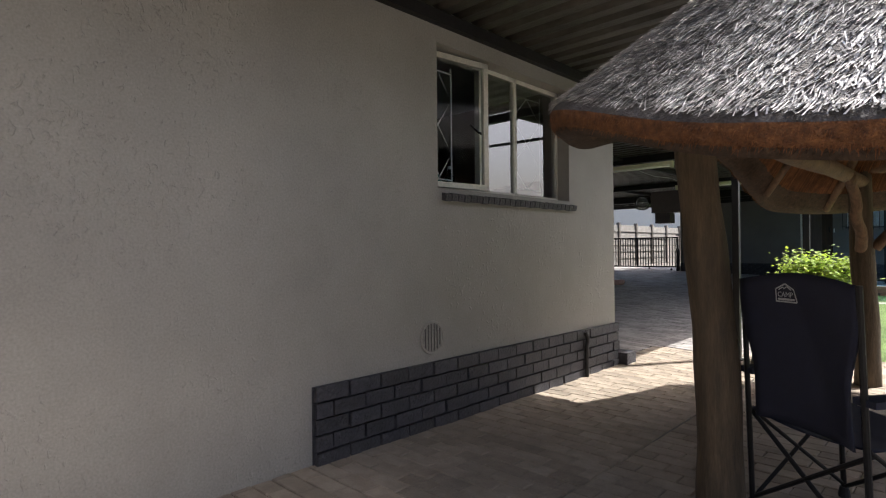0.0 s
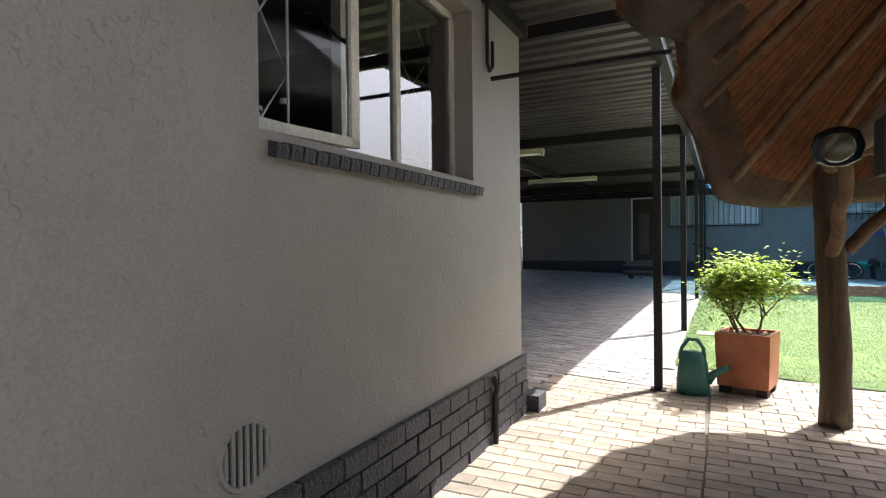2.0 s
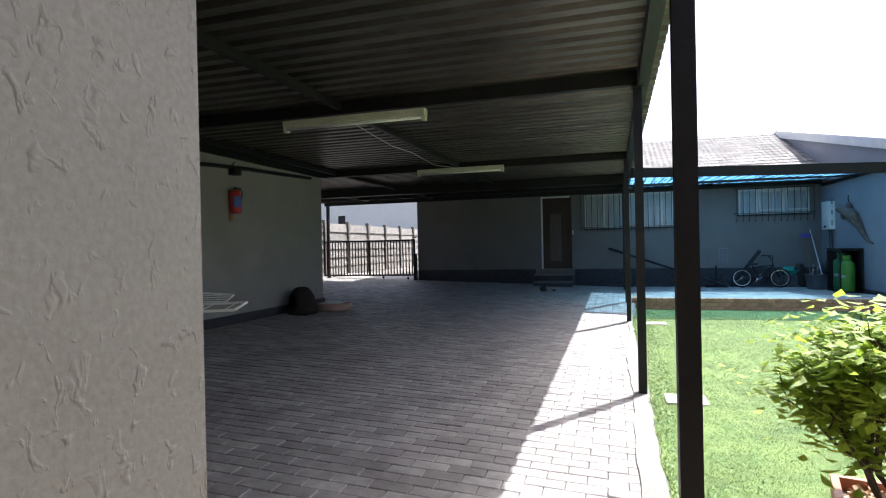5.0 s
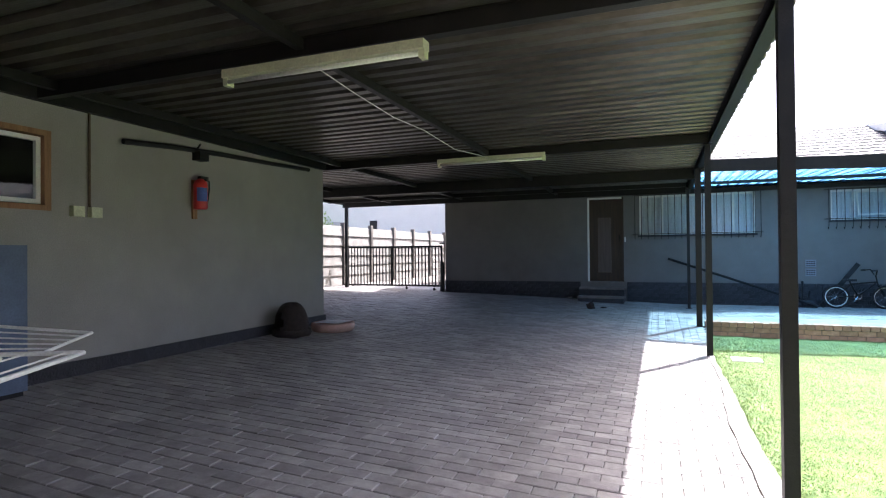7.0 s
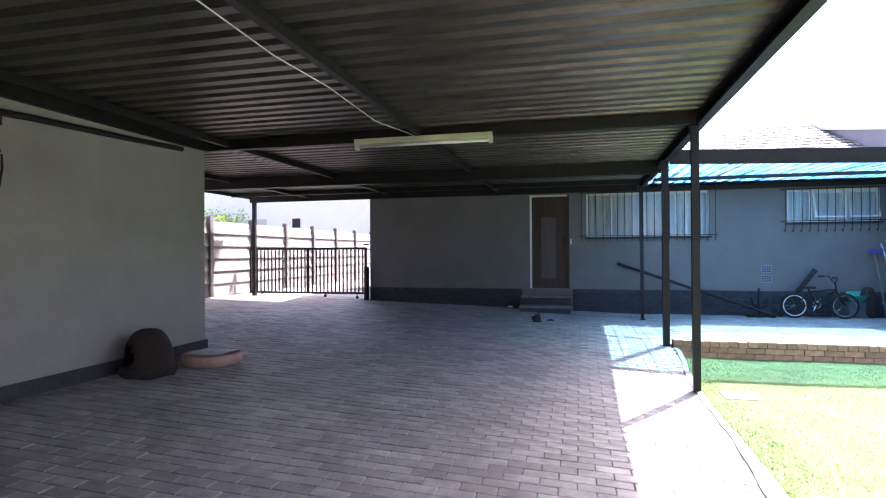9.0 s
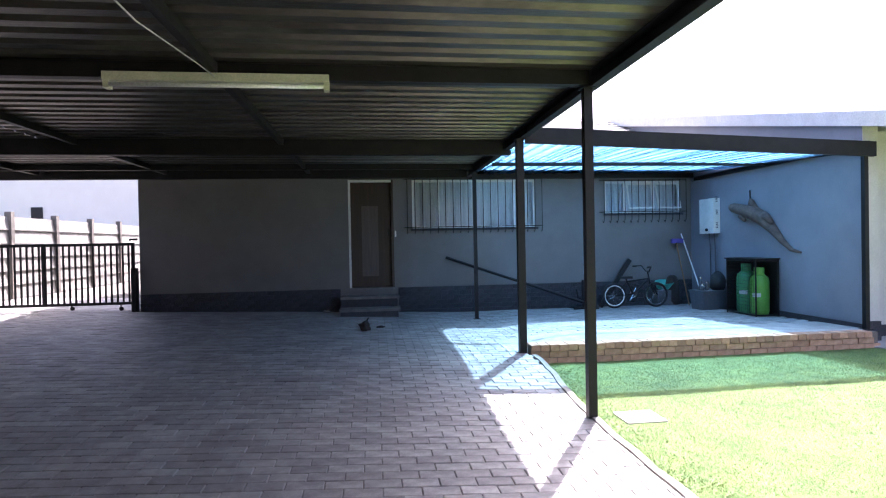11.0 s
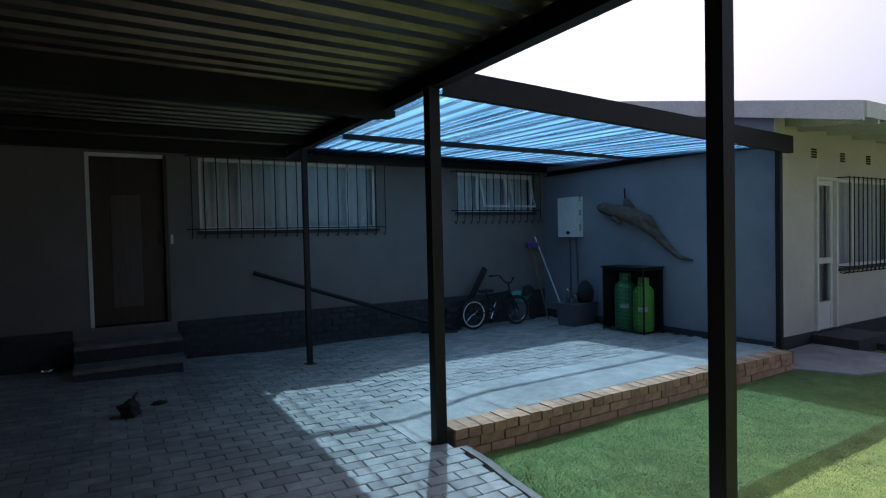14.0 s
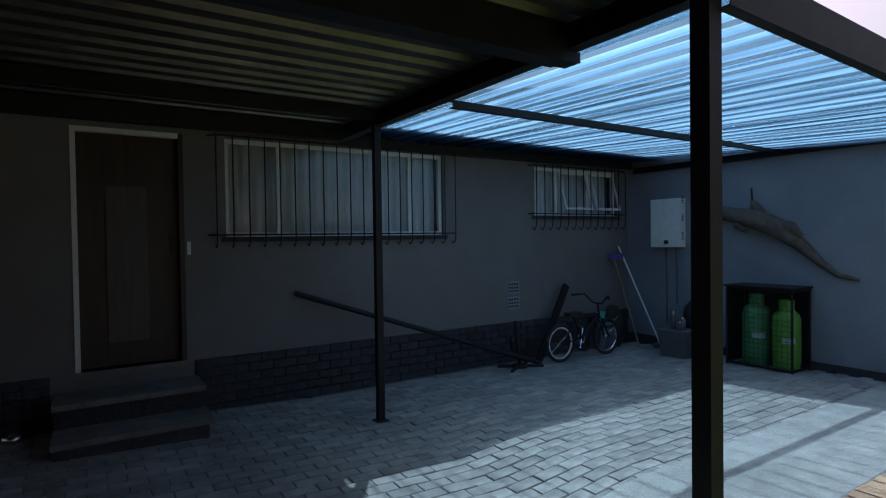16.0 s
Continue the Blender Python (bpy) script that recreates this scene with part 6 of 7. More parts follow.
def gas_cage():
    x0, x1, y0, y1 = 2.72, 3.12, 18.34, 19.08
    z0, z1 = tz(18.8), tz(18.8) + 0.94
    t = thing("gas_cage", "black steel mesh cage with a solid lid against the wall", "gas cage", (x0, y0, z0))
    def bar(p, q, r=0.014):
        bm = bmesh.new()
        tube(bm, [p, q], r, 6)
        part("frame_bar", bm, M_STEEL, t)
    for x in (x0, x1):
        for y in (y0, y1):
            bar((x, y, z0), (x, y, z1))
    for z in (z0 + 0.03, z1 - 0.02):
        for y in (y0, y1):
            bar((x0, y, z), (x1, y, z))
        for x in (x0, x1):
            bar((x, y0, z), (x, y1, z))
    bm = bmesh.new()
    box(bm, x0 - 0.03, x1 + 0.02, y0 - 0.03, y1 + 0.03, z1, z1 + 0.02)
    part("lid", bm, M_STEEL, t)
    bm = bmesh.new()
    box(bm, x1 + 0.005, x1 + 0.012, y0, y1, z0 + 0.03, z1)
    part("back_panel", bm, M_STEEL, t)
    bm = bmesh.new()
    box(bm, x0, x1, y1 + 0.004, y1 + 0.012, z0 + 0.03, z1)
    part("side_panel", bm, M_STEEL, t)
    bm = bmesh.new()
    for k in range(1, 14):
        y = y0 + (y1 - y0) * k / 14
        tube(bm, [(x0, y, z0 + 0.03), (x0, y, z1)], 0.0022, 4, False)
    for k in range(1, 16):
        z = z0 + (z1 - z0) * k / 16
        tube(bm, [(x0, y0, z), (x0, y1, z)], 0.0022, 4, False)
    m = part("mesh", bm, M_STEEL, t, "fine welded wire mesh")
    tagged(m, kind="stuff")


gas_cage()


def gas_cylinder(x, y, h, r, mat, label):
    t = thing("gas_cylinder", label, "gas cylinder", (x, y, tz(y)), "gas cylinders in the cage")
    bm = bmesh.new()
    lathe(bm, [(r * 0.9, 0.0), (r * 0.92, 0.05), (r, 0.09), (r, h * 0.72), (r * 0.9, h * 0.80), (r * 0.5, h * 0.86), (r * 0.28, h * 0.88)], n=24)
    local("body", bm, mat, t, smooth=True)
    bm = bmesh.new()
    for k in range(20):
        a0, a1 = 2 * math.pi * k / 24, 2 * math.pi * (k + 1) / 24
        vs = [bm.verts.new((r * 0.55 * math.cos(a), r * 0.55 * math.sin(a), z)) for a in (a0, a1) for z in (h * 0.85, h)]
        bm.faces.new((vs[0], vs[2], vs[3], vs[1]))
    bmesh.ops.remove_doubles(bm, verts=bm.verts, dist=1e-4)
    bmesh.ops.solidify(bm, geom=bm.faces[:], thickness=0.006)
    local("collar", bm, mat, t)
    bm = bmesh.new()
    lathe(bm, [(0.022, h * 0.87), (0.022, h * 0.93), (0.034, h * 0.94), (0.034, h * 0.97)], n=12)
    local("valve", bm, M_CHROME, t)
    bm = bmesh.new()
    vs = []
    for a in (3.3, 3.6, 3.9, 4.2):
        vs.append([bm.verts.new(((r + 0.002) * math.cos(a), (r + 0.002) * math.sin(a), z)) for z in (h * 0.4, h * 0.48)])
    for a, b in zip(vs, vs[1:]):
        bm.faces.new((a[0], b[0], b[1], a[1]))
    local("label", bm, M_LABEL, t)


gas_cylinder(2.90, 18.82, 0.86, 0.155, M_GREEN, "dark green gas cylinder standing in the cage")
gas_cylinder(2.89, 18.48, 0.80, 0.145, M_LIME, "bright lime green gas cylinder standing in the cage")


def water_heater():
    y0, y1, z0, z1 = 19.92, 20.38, 1.59, 2.265
    xf = RIGHT_X - 0.14
    t = thing("gas_water_heater", "white wall-hung gas water heater with grey side vents", "water heater", (RIGHT_X - 0.02, (y0 + y1) / 2, z0))
    bm = bmesh.new()
    box(bm, xf, RIGHT_X - 0.002, y0, y1, z0, z1)
    bev(bm, 0.012, 2)
    body = part("body", bm, M_WHITE, t)
    for za, zb in ((0.10, 0.22), (0.36, 0.46), (0.60, 0.72)):
        for k in range(4):
            bm = bmesh.new()
            zz = z0 + za + (zb - za) * k / 4
            box(bm, xf + 0.05, RIGHT_X - 0.05, y0 - 0.004, y0 + 0.002, zz, zz + 0.016)
            part("vent_slot", bm, M_GREYBOX, body)
    bm = bmesh.new()
    tube(bm, [(xf - 0.03, y0 + 0.2, z0 + 0.07), (xf + 0.002, y0 + 0.2, z0 + 0.07)], 0.028, 14)
    part("knob", bm, M_RUBBER, body)
    for o in (0.12, 0.28):
        bm = bmesh.new()
        tube(bm, [(RIGHT_X - 0.05, y0 + o, z0), (RIGHT_X - 0.03, y0 + o, z0 - 0.3), (RIGHT_X - 0.03, y0 + o, 0.8 if o < 0.2 else 0.5)], 0.012, 8)
        part("pipe", bm, M_GREYBOX, t)


water_heater()


def wall_ornament():
    """A gnarled dark lizard-like ornament hung on the side wall."""
    x = RIGHT_X - 0.06
    t = thing("lizard_ornament", "dark gnarled lizard-like ornament hung on the terrace wall", "ornament", (RIGHT_X, 18.9, 1.9))
    bm = bmesh.new()
    tube(bm, [(x, 19.48, 2.06), (x - 0.03, 19.38, 2.04), (x - 0.03, 19.15, 1.99), (x - 0.02, 18.9, 1.93), (x, 18.66, 1.82), (x + 0.01, 18.42, 1.62), (x + 0.02, 18.22, 1.42), (x + 0.03, 18.05, 1.29), (x + 0.04, 17.86, 1.25)], [0.06, 0.085, 0.10, 0.125, 0.12, 0.075, 0.045, 0.03, 0.015], 12)
    part("branch", bm, M_DRIFT, t, smooth=True)
    for pts in ([(x, 19.1, 1.95), (x - 0.06, 19.12, 1.86), (x - 0.07, 19.02, 1.80)], [(x, 18.66, 1.86), (x - 0.05, 18.50, 1.84), (x - 0.03, 18.40, 1.72)], [(x, 18.86, 1.98), (x + 0.01, 18.95, 2.1), (x + 0.02, 18.98, 2.16)]):
        bm = bmesh.new()
        tube(bm, pts, [0.07, 0.06, 0.03], 10)
        part("stub", bm, M_DRIFT, t, smooth=True)
    bm = bmesh.new()
    tube(bm, [(RIGHT_X - 0.01, 18.99, 2.32), (RIGHT_X - 0.05, 18.99, 2.32), (RIGHT_X - 0.05, 18.98, 2.15)], 0.012, 8)
    part("hook", bm, M_STEEL, t)


wall_ornament()


def leaning(name, p, q, r, mat, label, cat, extra=None):
    t = thing(name, label, cat, p)
    bm = bmesh.new()
    tube(bm, [p, q], r, 8)
    part("shaft", bm, mat, t)
    if extra:
        a, b, m, nm = extra
        bm = bmesh.new()
        box(bm, *a)
        bev(bm, b, 2)
        part(nm, bm, m, t)


def wheel_stand():
    """A low dark steel stand: crossed feet, a short mast and two cradle arms."""
    t = thing("wheel_stand", "low dark steel stand with crossed feet beside the wall", "stand", (0.62, 20.50, tz(20.5)))
    for name, pts, r in (("foot", [(-0.24, -0.16, 0.02), (0.24, 0.12, 0.02)], 0.02), ("foot", [(-0.22, 0.14, 0.022), (0.26, -0.16, 0.022)], 0.02), ("mast", [(0.02, 0, 0.02), (0.02, 0.05, 0.30), (0.04, 0.10, 0.56)], 0.024), ("arm", [(0.02, 0.03, 0.16), (-0.10, 0.0, 0.24), (-0.14, -0.02, 0.40)], 0.016), ("arm", [(0.02, 0.03, 0.16), (0.13, 0.0, 0.22), (0.15, -0.02, 0.36)], 0.016), ("plate", [(0.02, 0, 0.0), (0.02, 0, 0.035)], 0.10)):
        bm = bmesh.new()
        tube(bm, pts, r, 8)
        local(name, bm, M_STEEL, t)


wheel_stand()
leaning("steel_pole", (0.90, 20.42, tz(20.42) + 0.03), (-2.04, 20.86, 1.22), 0.028, M_STEEL, "long dark steel pole leaning across the back wall", "pole")
t = thing("timber_plank", "dark timber plank leaning on the wall beside the bicycle", "plank", (0.95, 20.6, tz(20.6)))
bm = bmesh.new()
m = Matrix.Translation((0.98, 20.55, tz(20.55))) @ Matrix.Rotation(radians(-14), 4, 'X') @ Matrix.Rotation(radians(38), 4, 'Y')
box(bm, -0.045, 0.045, -0.02, 0.02, 0.03, 1.22, m)
bev(bm, 0.006)
part("board", bm, M_STEEL, t)
leaning("broom", (2.80, 20.42, tz(20.4)), (2.78, 20.84, 1.42), 0.012, M_WOOD, "broom with a purple head standing head up in the corner", "broom", ((2.66, 2.90, 20.77, 20.84, 1.41, 1.50), 0.02, M_PURPLE, "broom_head"))
leaning("mop", (3.02, 20.22, tz(20.2) + 0.02), (2.90, 20.86, 1.60), 0.012, M_WHITE, "mop with a white handle leaning in the corner", "mop", ((2.94, 3.12, 20.12, 20.3, tz(20.2), tz(20.2) + 0.06), 0.02, M_GREYBOX, "mop_head"))
t = thing("plastic_basin", "aqua plastic basin propped against the wall behind the bicycle", "basin", (2.42, 20.76, tz(20.7)))
bm = bmesh.new()
lathe(bm, [(0.13, 0.0), (0.15, 0.02), (0.19, 0.13), (0.205, 0.14), (0.20, 0.145), (0.18, 0.13), (0.14, 0.03)], (0, 0, 0), 24, 1.0, 0.6)
bmesh.ops.rotate(bm, verts=bm.verts, cent=(0, 0, 0), matrix=Matrix.Rotation(radians(20), 3, 'X'))
bmesh.ops.translate(bm, verts=bm.verts, vec=(0, -0.03, 0.34))
local("bowl", bm, M_AQUA, t, smooth=True)
bm = bmesh.new()
box(bm, -0.17, 0.17, -0.12, 0.09, 0.0, 0.30)
bev(bm, 0.03, 2)
local("stand", bm, M_GREYBOX, t, "dark crate under the basin")
t = thing("feed_sack", "dark brown stuffed sack slumped by the wall", "sack", (2.62, 20.74, tz(20.7)))
bm = bmesh.new()
lathe(bm, [(0.12, 0.0), (0.15, 0.08), (0.145, 0.3), (0.13, 0.45), (0.10, 0.56), (0.05, 0.6)], n=18, sy=0.8)
local("body", bm, M_BED_FUR, t, smooth=True)


def storage_box():
    t = thing("storage_box", "grey plastic storage box with a lid on the terrace", "storage box", (2.78, 19.72, tz(19.7)), rz=6)
    bm = bmesh.new()
    vs = [[bm.verts.new((sx * a, sy * b, z)) for sx, sy in ((-1, -1), (1, -1), (1, 1), (-1, 1))] for a, b, z in ((0.24, 0.17, 0), (0.27, 0.20, 0.32))]
    for k in range(4):
        bm.faces.new((vs[0][k], vs[0][(k + 1) % 4], vs[1][(k + 1) % 4], vs[1][k]))
    bm.faces.new(vs[0][::-1])
    bm.faces.new(vs[1])
    bev(bm, 0.02, 2)
    local("body", bm, M_GREYBOX, t)
    bm = bmesh.new()
    box(bm, -0.285, 0.285, -0.215, 0.215, 0.322, 0.355)
    bev(bm, 0.012, 2)
    local("lid", bm, M_GREYBOX, t)
    z = tz(19.7) + 0.356
    t = thing("black_bag", "black bag slumped on the storage box", "bag", (2.92, 19.66, z))
    bm = bmesh.new()
    lathe(bm, [(0.10, 0.0), (0.14, 0.05), (0.145, 0.16), (0.12, 0.27), (0.05, 0.33)], n=16, sy=0.9)
    for v in bm.verts:
        v.co += Vector(v.co) * 0.12 * noise.noise(v.co * 9)
        v.co.z = max(0, v.co.z)
    local("body", bm, M_RUBBER, t, smooth=True)
    for k, (x, y, h) in enumerate(((2.64, 19.76, 0.24), (2.70, 19.66, 0.16), (2.60, 19.64, 0.12))):
        t = thing("jar", "small pale jar standing on the storage box", "jar", (x, y, z), "jars on the storage box")
        bm = bmesh.new()
        lathe(bm, [(0.032, 0.0), (0.036, 0.01), (0.036, h * 0.7), (0.02, h * 0.85)], n=12)
        local("body", bm, M_GREYBOX, t, smooth=True)
        bm = bmesh.new()
        lathe(bm, [(0.024, h * 0.85), (0.024, h)], n=12)
        local("lid", bm, M_CHROME, t)


storage_box()
t = structure(new("air_brick"), "white air bricks low in the back wall", "vent")
for i in range(2):
    bm = bmesh.new()
    box(bm, 0.79, 0.99, FAR_Y - 0.008, FAR_Y + 0.001, 0.82 + i * 0.2, 0.98 + i * 0.2)
    ab = part("frame", bm, M_WALL3, t)
    for a in range(4):
        for b in range(3):
            bm = bmesh.new()
            box(bm, 0.805 + a * 0.045, 0.835 + a * 0.045, FAR_Y - 0.011, FAR_Y - 0.007, 0.84 + i * 0.2 + b * 0.045, 0.865 + i * 0.2 + b * 0.045)
            part("slot", bm, M_DARK, ab)

# ---- gate, boundary fence and the distance ----
def gate():
    x0, x1, y = -11.08, -7.88, 20.98
    z0, z1 = 0.47, 1.62
    t = thing("sliding_gate", "black steel sliding gate of upright bars, shut", "gate", (x0, y, ground_z(-9, 21)))
    def bar(name, p, q, r, n=6):
        bm = bmesh.new()
        tube(bm, [p, q], r, n)
        part(name, bm, M_STEEL, t)
    bm = bmesh.new()
    box(bm, x0, x1, y - 0.025, y + 0.025, z1 - 0.05, z1)
    part("top_rail", bm, M_STEEL, t)
    bm = bmesh.new()
    box(bm, x0, x1, y - 0.025, y + 0.025, z0, z0 + 0.05)
    part("bottom_rail", bm, M_STEEL, t)
    for x in (x0, x1 - 0.05, (x0 + x1) / 2):
        bm = bmesh.new()
        box(bm, x, x + 0.05, y - 0.025, y + 0.025, z0 + 0.05, z1 - 0.05)
        part("stile", bm, M_STEEL, t)
    n = 31
    for k in range(1, n):
        x = x0 + (x1 - x0) * k / n
        bar("bar", (x, y, z0 + 0.04), (x, y, z1 - 0.04), 0.02)
    for x in (x0 + 0.35, x1 - 1.1, x1 - 0.25):
        g = ground_z(x, y)
        bm = bmesh.new()
        tube(bm, [(x, y - 0.012, g + 0.035), (x, y + 0.012, g + 0.035)], 0.038, 14)
        part("wheel", bm, M_STEEL, t)
        bar("wheel_bracket", (x, y - 0.02, g + 0.03), (x, y - 0.02, z0 + 0.02), 0.012)
    bm = bmesh.new()
    box(bm, -7.86, -7.78, 20.75, 20.9, 0.3, 1.15)
    bev(bm, 0.006)
    structure(link("gate_post", bm, M_STEEL), "black steel gate post by the wall", "post")
    bm = bmesh.new()
    tube(bm, [(-7.92, 20.9, 1.6), (-7.92, 20.9, 1.68), (-7.79, 20.9, 1.68)], 0.02, 8)
    part("guide", bm, M_STEEL, t)


gate()


def fence():
    f = structure(new("boundary_fence"), "grey precast concrete slab fence with upright posts", "fence")
    x = -11.3
    def pm(name, b):
        me = bpy.data.meshes.new(name)
        b.to_mesh(me)
        b.free()
        me.materials.append(M_SLAB)
        return me
    b = bmesh.new()
    box(b, -0.03, 0.03, 0, 1.64, 0.004, 0.296)
    bev(b, 0.026, 1)
    slab_me = pm("fence_slab", b)
    b = bmesh.new()
    box(b, -0.06, 0.075, -0.06, 0.06, -0.3, 1.9)
    bev(b, 0.012, 1)
    post_me = pm("fence_post", b)
    post_me.materials.clear()
    post_me.materials.append(M_FENCEPOST)
    y = 12.69
    for k in range(17):
        gz = 0.46
        o = new("fence_post", post_me)
        o.location = (x, y, gz)
        o.parent = f
        for j in range(6):
            s = new("fence_slab", slab_me)
            s.location = (x, y + 0.05, gz + 0.3 * j)
            s.rotation_euler = (0, -0.12, 0)
            s.parent = f
        y += 1.74


fence()
slab("far_house_wall", -40.0, -9.2, 44.0, 44.3, -0.05, 9.0, M_FARWHITE, "white plaster wall of a distant house", "building")
for x0, x1, z0, z1, mt in ((-22.6, -22.0, 3.3, 3.95, M_DARK), (-25.9, -24.6, 3.5, 3.95, M_CREAM), (-10.6, -10.0, 3.6, 4.9, M_DARK)):
    bm = bmesh.new()
    box(bm, x0, x1, 43.94, 43.99, z0, z1)
    structure(link("far_window", bm, mt), "small window of a distant house", "window")


def far_tree(x, y, h, seed):
    t = thing("tree", "distant leafy tree behind the boundary fence", "tree", (x, y, 0))
    rng = np.random.default_rng(seed)
    bm = bmesh.new()
    tips = []
    tube(bm, [(0, 0, -0.1), (0.1, 0, h * 0.25), (0, 0.1, h * 0.5)], [0.28, 0.2, 0.13], 10)
    for k in range(9):
        a = rng.uniform(0, 6.28)
        q = Vector((math.cos(a) * rng.uniform(1, 2.6), math.sin(a) * rng.uniform(1, 2.6), h * rng.uniform(0.5, 0.95)))
        tube(bm, [(0, 0, h * rng.uniform(0.25, 0.45)), q * 0.6 + Vector((0, 0, h * 0.15)), q], [0.09, 0.06, 0.03], 6)
        tips += [q, q * 0.75 + Vector((0, 0, h * 0.12))]
    local("trunk", bm, M_BARK, t)
    v, f = [], []
    for p in tips:
        for k in range(170):
            c = p + Vector(rng.normal(0, 0.55, 3))
            R = Euler(rng.uniform(0, 6.28, 3)).to_matrix()
            n = len(v)
            v += [tuple(c + R @ Vector(o)) for o in ((-0.05, 0, 0), (0, 0.13, 0), (0.05, 0, 0), (0, -0.13, 0))]
            f.append((n, n + 1, n + 2, n + 3))
    cr = raw("crown", v, f, M_LEAF)
    cr.parent = t


far_tree(-31.5, 41.0, 4.6, 1)
far_tree(-27.5, 42.0, 4.2, 2)
slab("yard_wall", 12.0, 12.2, -12.0, 17.0, -0.05, 2.0, M_SLAB, "plain boundary wall closing the yard", "wall")
# unseen wall added behind the path to darken the near house wall
slab("light_block_wall", HOUSE_X + 0.01, 3.2, -3.2, -3.0, -0.05, 2.8, M_WALL, "plain unseen wall added to cut light on the house wall", "wall")
slab("yard_wall_rear", -7.6, 12.2, -12.2, -12.0, -0.05, 2.0, M_SLAB, "plain boundary wall closing the yard", "wall")

# ---- paving ----
def edging():
    verts, faces = [], []
    n = 60
    for i in range(n + 1):
        y = 7.15 + (16.45 - 7.15) * i / n
        e = lawn_edge(y)
        w = 0.16 - 0.08 * smooth01((y - 11.5) / 2)
        for x, z in ((e - w, -0.03), (e - w + 0.008, 0.010), (e - 0.015, 0.012), (e + 0.01, -0.03)):
            verts.append((x, y, (z if z < 0 else z + ground_z(x - 0.12, y)) + 0.002 * math.sin(y * 13)))
    for i in range(n):
        for k in range(3):
            a = i * 4 + k
            faces.append((a, a + 1, a + 5, a + 4))
    structure(raw("edging", verts, faces, M_SLAB), "pale mortar edging between the paving and the lawn", "kerb")


edging()


bm = bmesh.new()
rows = []
for i in range(21):
    x = -1.86 + (RIGHT_X + 1.86) * i / 20
    rows.append([bm.verts.new((x, y, terrace_floor(x, y) - 0.011)) for y in (17.5, FAR_Y - 0.01)])
for a, b in zip(rows, rows[1:]):
    bm.faces.new((a[0], b[0], b[1], a[1]))
structure(link("terrace_bed", bm, M_BED), "sand bed under the terrace paving", "ground")


def paver_verts(L, B, H=0.05, c=0.005):
    a, b = L / 2, B / 2
    v = [(sx * a, sy * b, -H) for sx, sy in ((-1, -1), (1, -1), (1, 1), (-1, 1))]
    v += [(sx * a, sy * b, -c) for sx, sy in ((-1, -1), (1, -1), (1, 1), (-1, 1))]
    v += [(sx * (a - c), sy * (b - c), 0) for sx, sy in ((-1, -1), (1, -1), (1, 1), (-1, 1))]
    f = [(8, 9, 10, 11)]
    for o in (0, 4):
        for k in range(4):
            f.append((o + k, o + (k + 1) % 4, o + 4 + (k + 1) % 4, o + 4 + k))
    return v, f


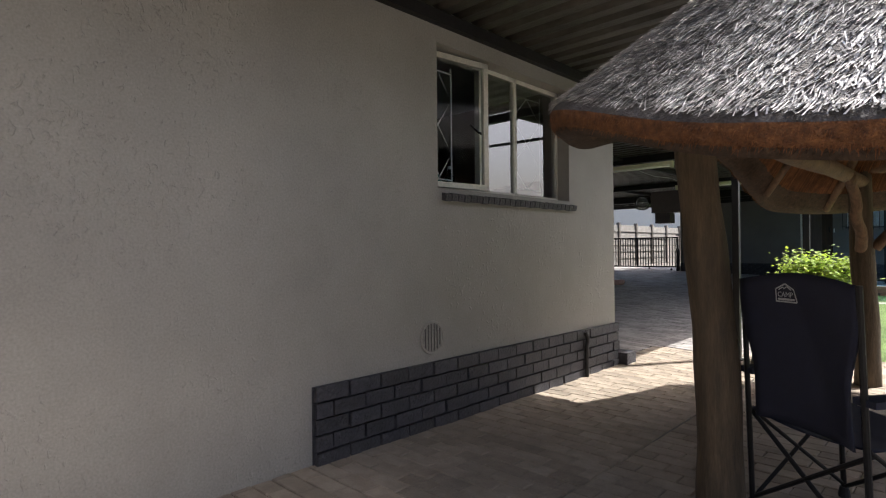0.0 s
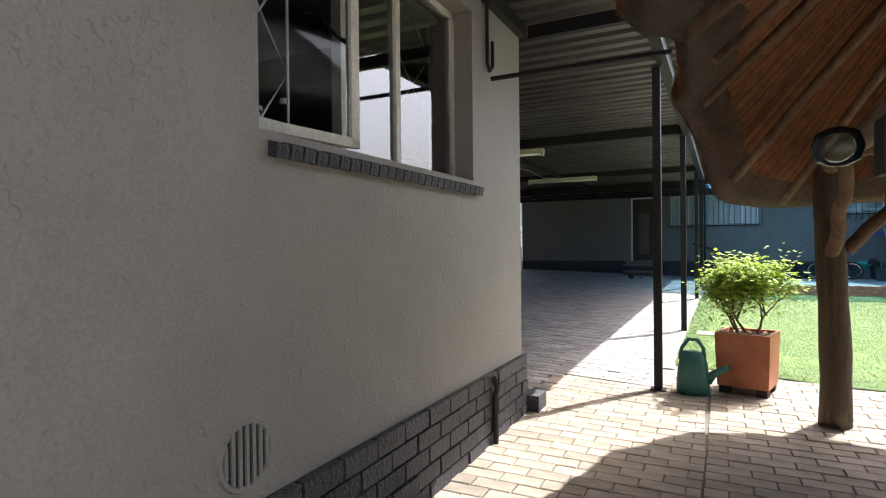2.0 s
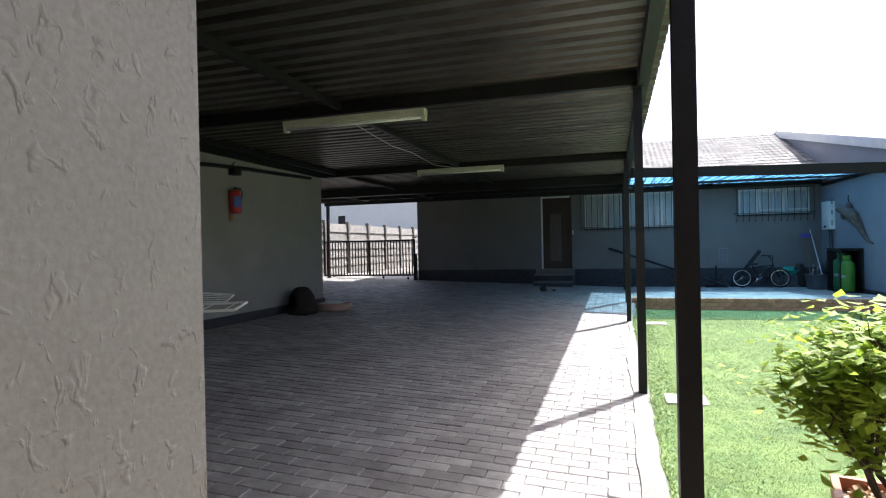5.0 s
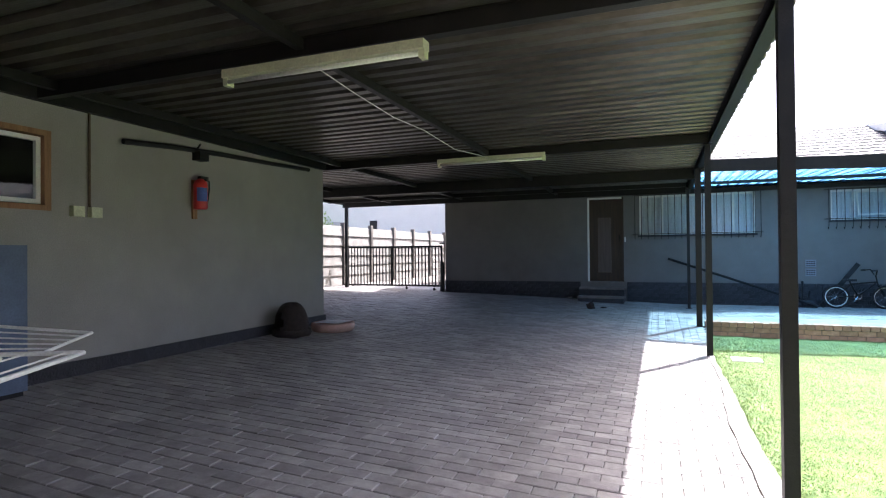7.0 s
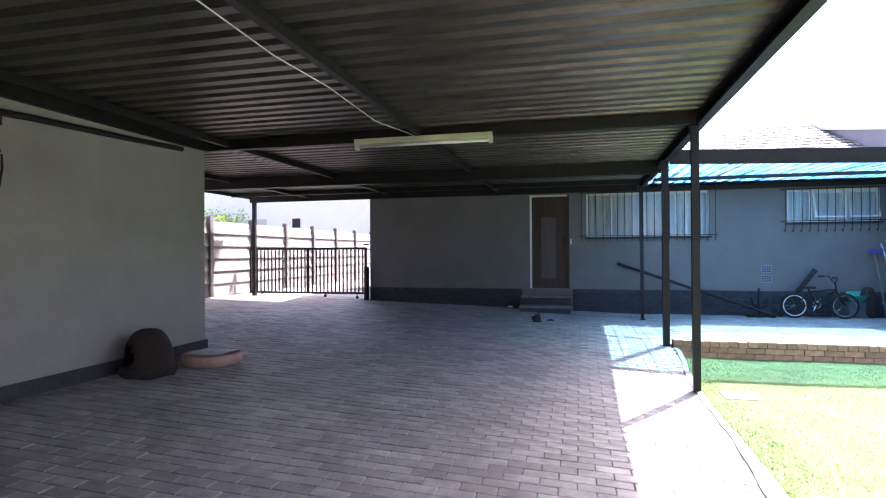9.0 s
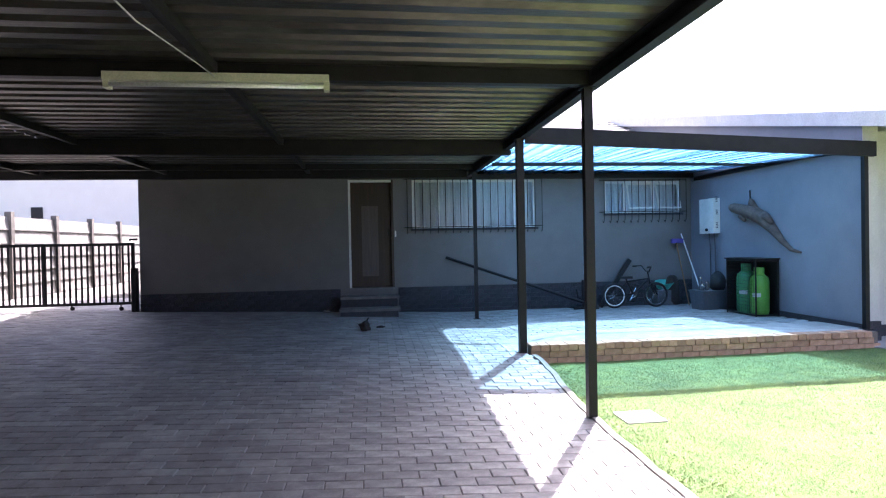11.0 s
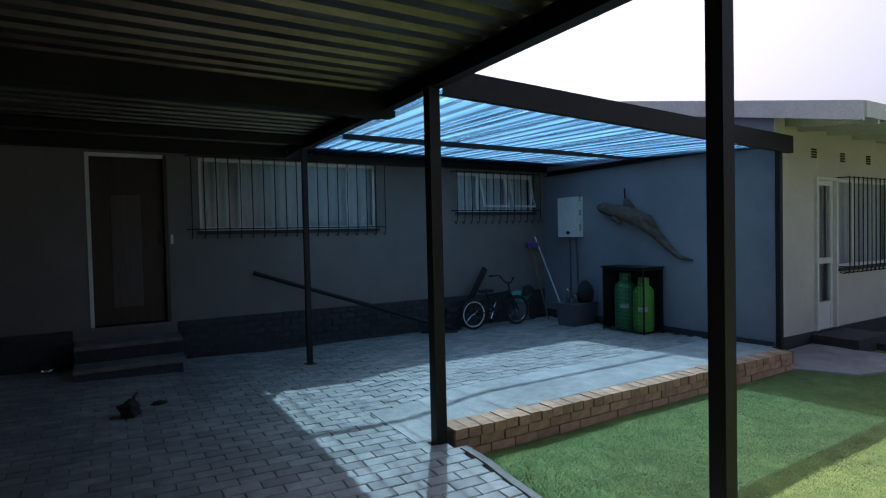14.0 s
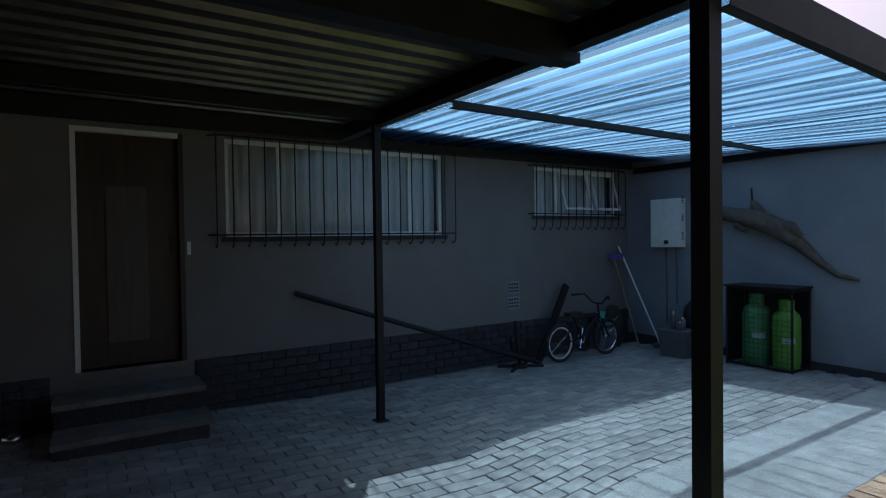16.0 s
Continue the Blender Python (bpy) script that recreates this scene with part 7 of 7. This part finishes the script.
def lay(name, label, mat, x0, x1, y0, y1, height, inside, near, seed, limit=None):
    """Running-bond pavers along x, each with its own edges, slightly uneven."""
    PL, PB, J = 0.226, 0.113, 0.005
    v0, f0 = paver_verts(PL - J, PB - J)
    bm = bmesh.new()
    box(bm, x0, x0 + 0.01, y0, y0 + 0.01, -0.2, -0.19)
    root = structure(link(name, bm, M_BED), label, "pavement")
    me = bpy.data.meshes.new("paver")
    me.from_pydata(v0, [], f0)
    me.materials.append(mat)
    rng = np.random.default_rng(seed)
    V, F = [], []
    rows = int((y1 - y0) / PB)
    singles = 0
    for r in range(rows):
        y = y0 + (r + 0.5) * PB
        x = x0 - (PL / 2 if r % 2 else 0)
        while x < x1:
            cx, cy = x + PL / 2, y
            left = x
            x += PL
            cut = 1.0
            if left < x0 - 0.001:
                cut, cx = 0.5, x0 + PL / 4
            if limit and x > limit(cy):
                cut = (limit(cy) - left) / PL
                if cut < 0.12:
                    continue
                cx = left + PL * cut / 2
            if not inside(cx, cy):
                continue
            sx = (height(cx + 0.2, cy) - height(cx - 0.2, cy)) / 0.4
            sy = (height(cx, cy + 0.2) - height(cx, cy - 0.2)) / 0.4
            tx, ty = sx + rng.normal(0, 0.008), sy + rng.normal(0, 0.012)
            z = height(cx, cy) + rng.normal(0, 0.0015)
            ang = rng.normal(0, 0.008)
            if cut == 1.0 and near(cx, cy) and singles < 300:
                o = new("paver", me)
                o.matrix_basis = Matrix.Translation((cx, cy, z)) @ Euler((ty, -tx, ang)).to_matrix().to_4x4()
                o.parent = root
                singles += 1
                continue
            c, s = math.cos(ang), math.sin(ang)
            n = len(V)
            V += [(cx + px * c - py * s, cy + px * s + py * c, z + pz + px * tx + py * ty) for px, py, pz in ((vx * cut, vy, vz) for vx, vy, vz in v0)]
            F += [tuple(n + i for i in q) for q in f0]
    rest = raw("paver", V, F, mat)
    rest.parent = root
    tagged(rest, kind="stuff")


def in_drive(x, y):
    if y < 5.45 and x < HOUSE_X + 0.12:
        return False
    if y < 6.4 and x > -2.56:
        return False
    if x < -7.5 and y < 14.4:
        return False
    if 16.5 < y < 17.62:
        return x < -1.66
    return not (y > 16.5 and x > -1.70)


lay("driveway", "grey concrete block paving in running bond under the carport", M_PAVER, -11.2, -1.6, 5.3, 23.4, ground_z, lambda x, y: in_drive(x, y) and (y < 20.8 or x < -7.95), lambda x, y: -3.9 < x < -1.9 and 12.2 < y < 15.6, 4, lambda y: lawn_edge(y) - 0.035 if y < 16.5 else 9.0)
def in_path(x, y):
    return y < 6.4 and y < lawn_near(x) - 0.05 or (6.4 <= y < lawn_near(x) - 0.06 and x > -1.75)


lay("path", "brown concrete block paving between the house and the shelter", M_PAVER_W, -2.58, -1.2, -4.0, 7.3, ground_z, in_path, lambda x, y: -2.4 < x < -1.3 and 3.2 < y < 6.2, 5, lambda y: -1.27 + 0.012 * math.sin(3 * y))
lay("path_court", "brown concrete block paving under the thatched shelter", M_PAVER_W, -1.256, 3.4, -3.97, 7.3, ground_z, in_path, lambda x, y: -1.2 < x < -0.2 and 4.2 < y < 6.4, 8)
lay("terrace_paving", "grey block paving of the covered terrace", M_PAVER, -1.80, RIGHT_X + 0.1, 17.50, 20.86, terrace_floor, lambda x, y: x < RIGHT_X - 0.03, lambda x, y: x < 0.6 and y < 19.0, 6)
